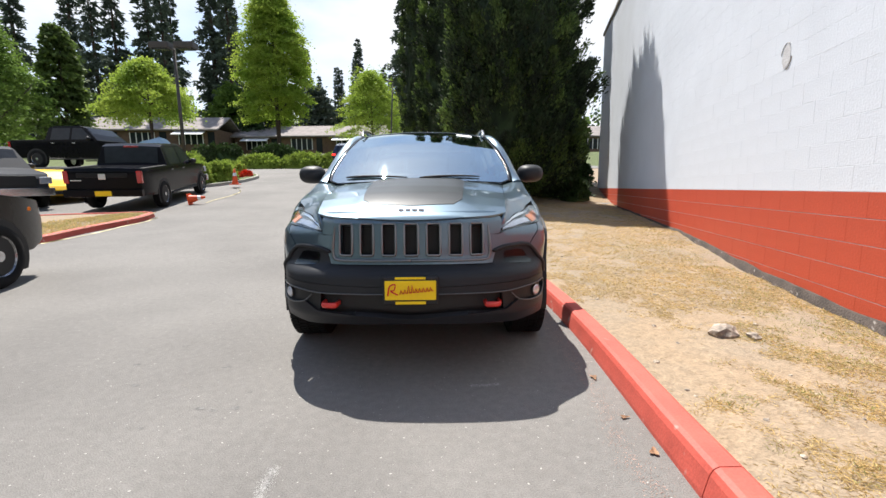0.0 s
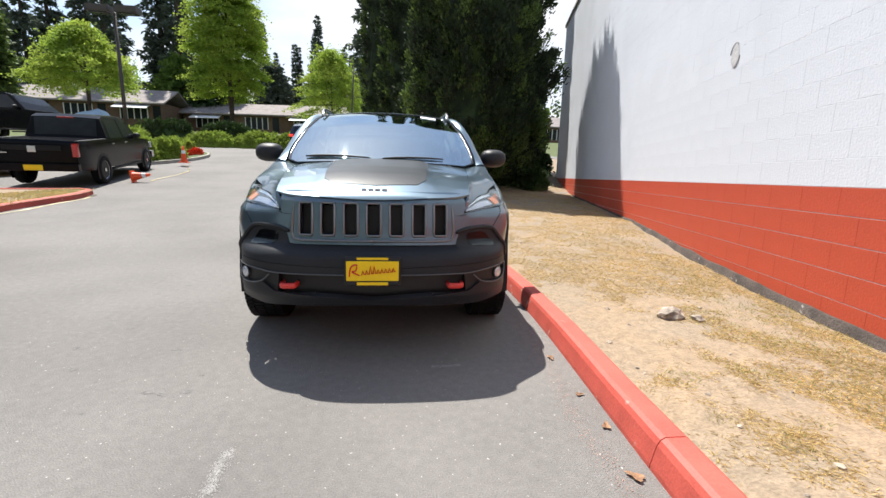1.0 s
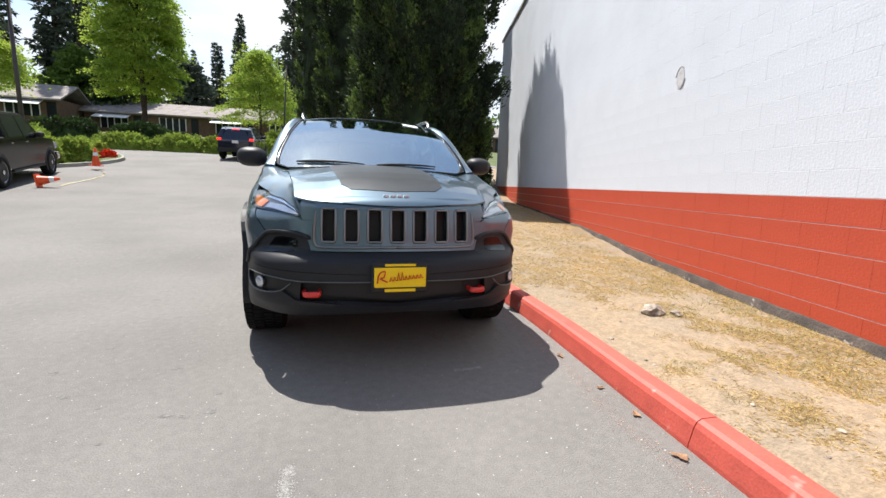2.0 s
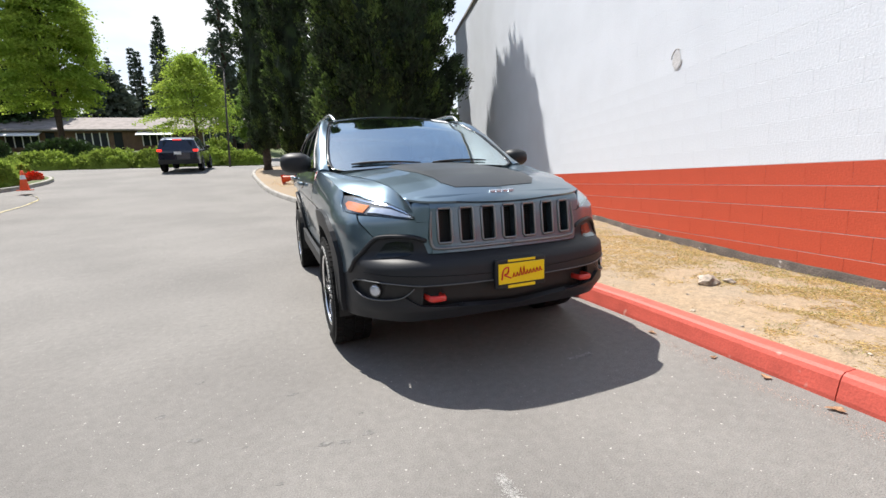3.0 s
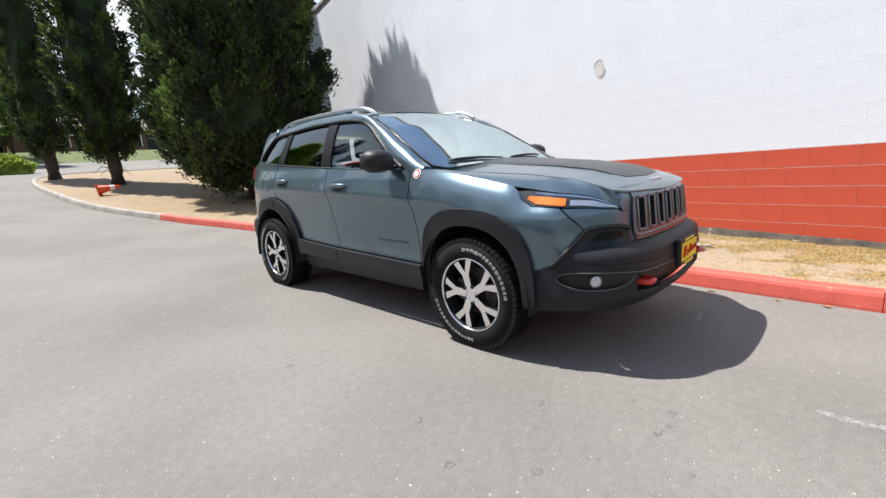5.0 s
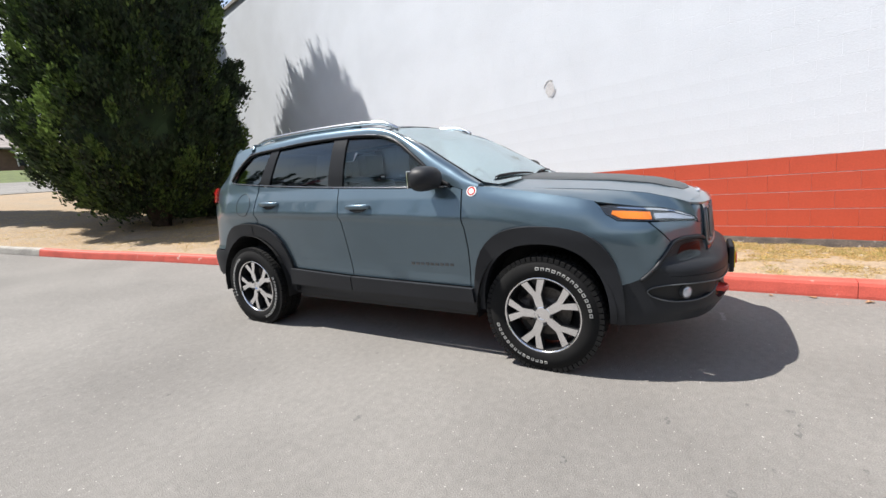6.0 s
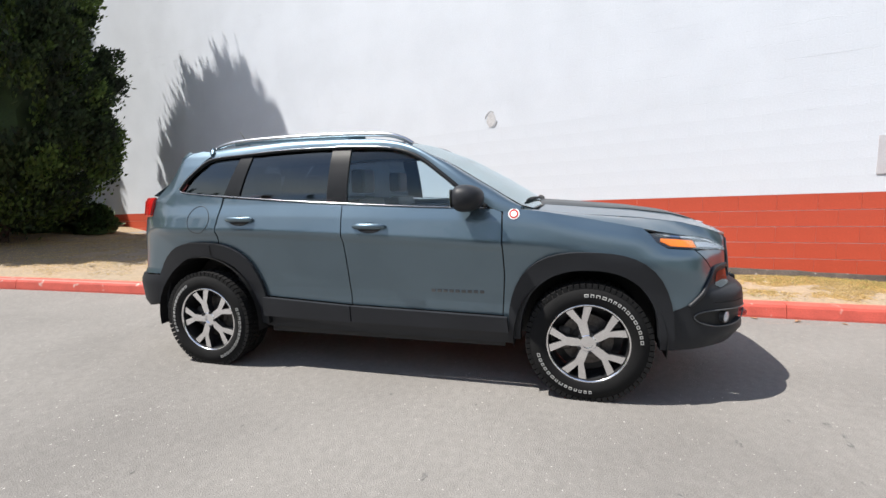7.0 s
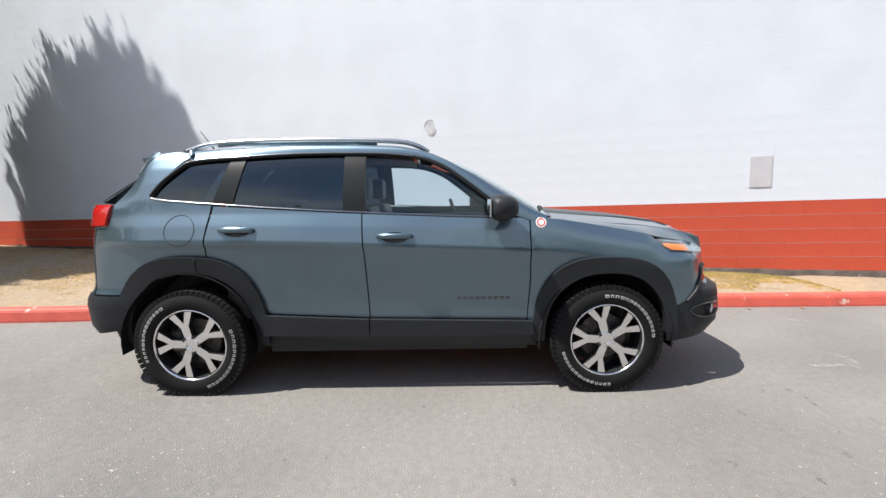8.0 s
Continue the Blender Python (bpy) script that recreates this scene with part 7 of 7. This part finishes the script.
def chalk_scuff(line, spread, n, seed, material=None, label="pale chalky scuff rubbed into the asphalt"):
    """A pale scuff: fine flecks of rubbed stone lying close together on the asphalt."""
    rnd = random.Random(seed)
    P = spline(line, 10)
    bm = bmesh.new()
    for _ in range(n):
        x, y = P[int(rnd.random() * len(P))]
        x, y = x + rnd.gauss(0, spread), y + rnd.gauss(0, spread)
        s, a, z = rnd.uniform(0.001, 0.0032), rnd.uniform(0, 3.1), ground_z(x, y) + rnd.uniform(0.0012, 0.0028)
        c, d = math.cos(a), math.sin(a)
        bm.faces.new([bm.verts.new((x + s * (p * c - 0.5 * q * d), y + s * (p * d + 0.5 * q * c), z)) for p, q in ((-1, -1), (1, -0.7), (0.8, 1), (-0.9, 0.8))])
    tagged(part("chalk_scuff", bm, material or SCUFF), label, "road mark", kind="stuff")


chalk_scuff([(-0.53, -1.70), (-0.53, -1.81), (-0.52, -1.92)], 0.014, 1300, 1)
chalk_scuff([(-0.33, -2.04), (-0.40, -2.08), (-0.48, -2.05)], 0.02, 700, 2)
chalk_scuff([(-0.58, -1.97), (-0.46, -2.02)], 0.03, 400, 3)
chalk_scuff([(0.63, -2.43), (0.56, -2.57)], 0.02, 400, 4)
chalk_scuff([(0.36, -2.9), (0.30, -3.0)], 0.02, 300, 5)
chalk_scuff([(0.34, -0.98), (0.42, -0.98), (0.50, -0.97)], 0.008, 700, 6)
# red overspray and grit in the gutter beside the kerb
GRIT = mat("gutter_grit", (0.42, 0.27, 0.22), 0.9, var=0.2, scale=20, isle=0.3)
chalk_scuff([(kerb_x(y) - 0.15 + 0.02 * math.sin(5 * y), y) for y in np.linspace(-3.6, 1.6, 14)], 0.035, 5200, 7, GRIT, "reddish grit and overspray in the gutter by the kerb")
chalk_scuff([(kerb_x(y) - 0.11, y) for y in np.linspace(1.6, 8.5, 14)], 0.03, 3000, 8, GRIT, "reddish grit and overspray in the gutter by the kerb")


def tar_spot(x, y, r, seed):
    """A small dark fleck of tar, ragged at its rim."""
    bm = bmesh.new()
    ring = []
    for q in np.linspace(0, 2 * math.pi, 11, endpoint=False):
        k = r * (0.8 + 0.7 * noise.noise((1.5 * math.cos(q), 1.5 * math.sin(q), seed * 3.1)))
        ring.append(bm.verts.new((x + 1.3 * k * math.cos(q + seed), y + 0.7 * k * math.sin(q + seed), ground_z(x, y) + 0.0015)))
    bm.faces.new(ring)
    tagged(part("tar_spot", bm, TAR), "small dark fleck of tar on the asphalt", "road mark", "tar flecks", kind="structure")


for k, (tx, ty) in enumerate([(-1.81, -0.65), (-1.11, -1.21), (-1.21, -0.70), (-1.79, 0.75), (-1.69, -0.33), (-1.02, -1.23), (-0.92, -1.21), (-1.63, -0.94)]):
    tar_spot(tx, ty, 0.026, k)
rg_ = random.Random(12)
for k in range(40):
    tar_spot(rg_.uniform(-3.6, 0.6), rg_.uniform(-2.6, 4.2), rg_.uniform(0.006, 0.018), 20 + k)


def caution_tape(pts, label, seed):
    """A loose flat ribbon that lies twisted on the ground."""
    bm = bmesh.new()
    P = spline(pts, 14)
    prev = None
    for i, (x, y) in enumerate(P):
        a = 3.0 * noise.noise((x * 1.3, y * 1.3, seed))
        dx, dz = 0.02 * math.cos(a), 0.02 * abs(math.sin(a))
        z = ground_z(x, y) + 0.012
        row = [bm.verts.new((x - dx, y - 0.4 * dx, z + dz)), bm.verts.new((x + dx, y + 0.4 * dx, z))]
        if prev:
            bm.faces.new((prev[0], prev[1], row[1], row[0]))
        prev = row
    tagged(part("caution_tape", bm, TAPE), label, "tape")


TAPE = mat("caution_tape", (0.50, 0.42, 0.20), 0.5, var=0.1, scale=8)
caution_tape([(-7.16, 4.6), (-7.16, 5.4), (-7.09, 6.0), (-7.14, 6.6), (-7.1, 7.4), (-7.23, 8.1)], "crumpled yellow caution tape along the red kerb", 1)
caution_tape([(-7.6, 11.2), (-7.7, 11.9), (-7.65, 13.0), (-7.8, 14.2), (-8.28, 15.2), (-8.69, 15.7)], "crumpled yellow caution tape leading to the traffic cone", 2)


# ---- the wall's blocks ----
def lay_blocks():
    w, h, e, ev, d = 0.3996, 0.1986, 0.0022, 0.0005, 0.0015

    def block(mid_w):
        a, b = mid_w / 2, h / 2
        vs = [(-a, 0, -b), (a, 0, -b), (a, 0, b), (-a, 0, b), (-a + ev, d, -b + e), (a - ev, d, -b + e), (a - ev, d, b - e), (-a + ev, d, b - e)]
        return vs, [(7, 6, 5, 4), (0, 4, 5, 1), (1, 5, 6, 2), (2, 6, 7, 3), (3, 7, 4, 0)]

    h = 0.1993
    d = 0.0009
    vs, fs = block(w)
    d = 0.0015
    white = mesh_of("block", vs, fs, WALLWHITE, smooth=False)
    h, w = 0.1948, 0.3988
    vs_red, fs = block(w)
    red = mesh_of("block", vs_red, fs, WALLRED, smooth=False)
    rest = {True: ([], []), False: ([], [])}
    rnd = random.Random(3)
    z0 = 1.080 - 6 * 0.2
    for row in range(40):
        zc = z0 + 0.2 * row + 0.1
        if zc + 0.1 > 6.96:
            break
        is_red = row < 6
        u = -12.0 + (0.2 if row % 2 else 0.0) + 0.2
        while u + 0.2 < WALL_END + 0.01:
            off = rnd.uniform(-0.0002, 0.0002) - 0.0022
            if -4.7 < u < 5.3 and 1 <= row <= 11:
                ob = hang("block", red if is_red else white, WALL)
                ob.location = (u, off, zc)
            else:
                V, Fq = rest[is_red]
                j = len(V)
                V += [(x + u, y + off, z + zc) for x, y, z in (vs_red if is_red else vs)]
                Fq += [tuple(i + j for i in f) for f in fs]
            u += 0.4
    for k, m in ((True, WALLRED), (False, WALLWHITE)):
        ob = hang("blocks", mesh_of("blocks", rest[k][0], rest[k][1], m, smooth=False), WALL)
        tagged(ob, kind="stuff")


lay_blocks()
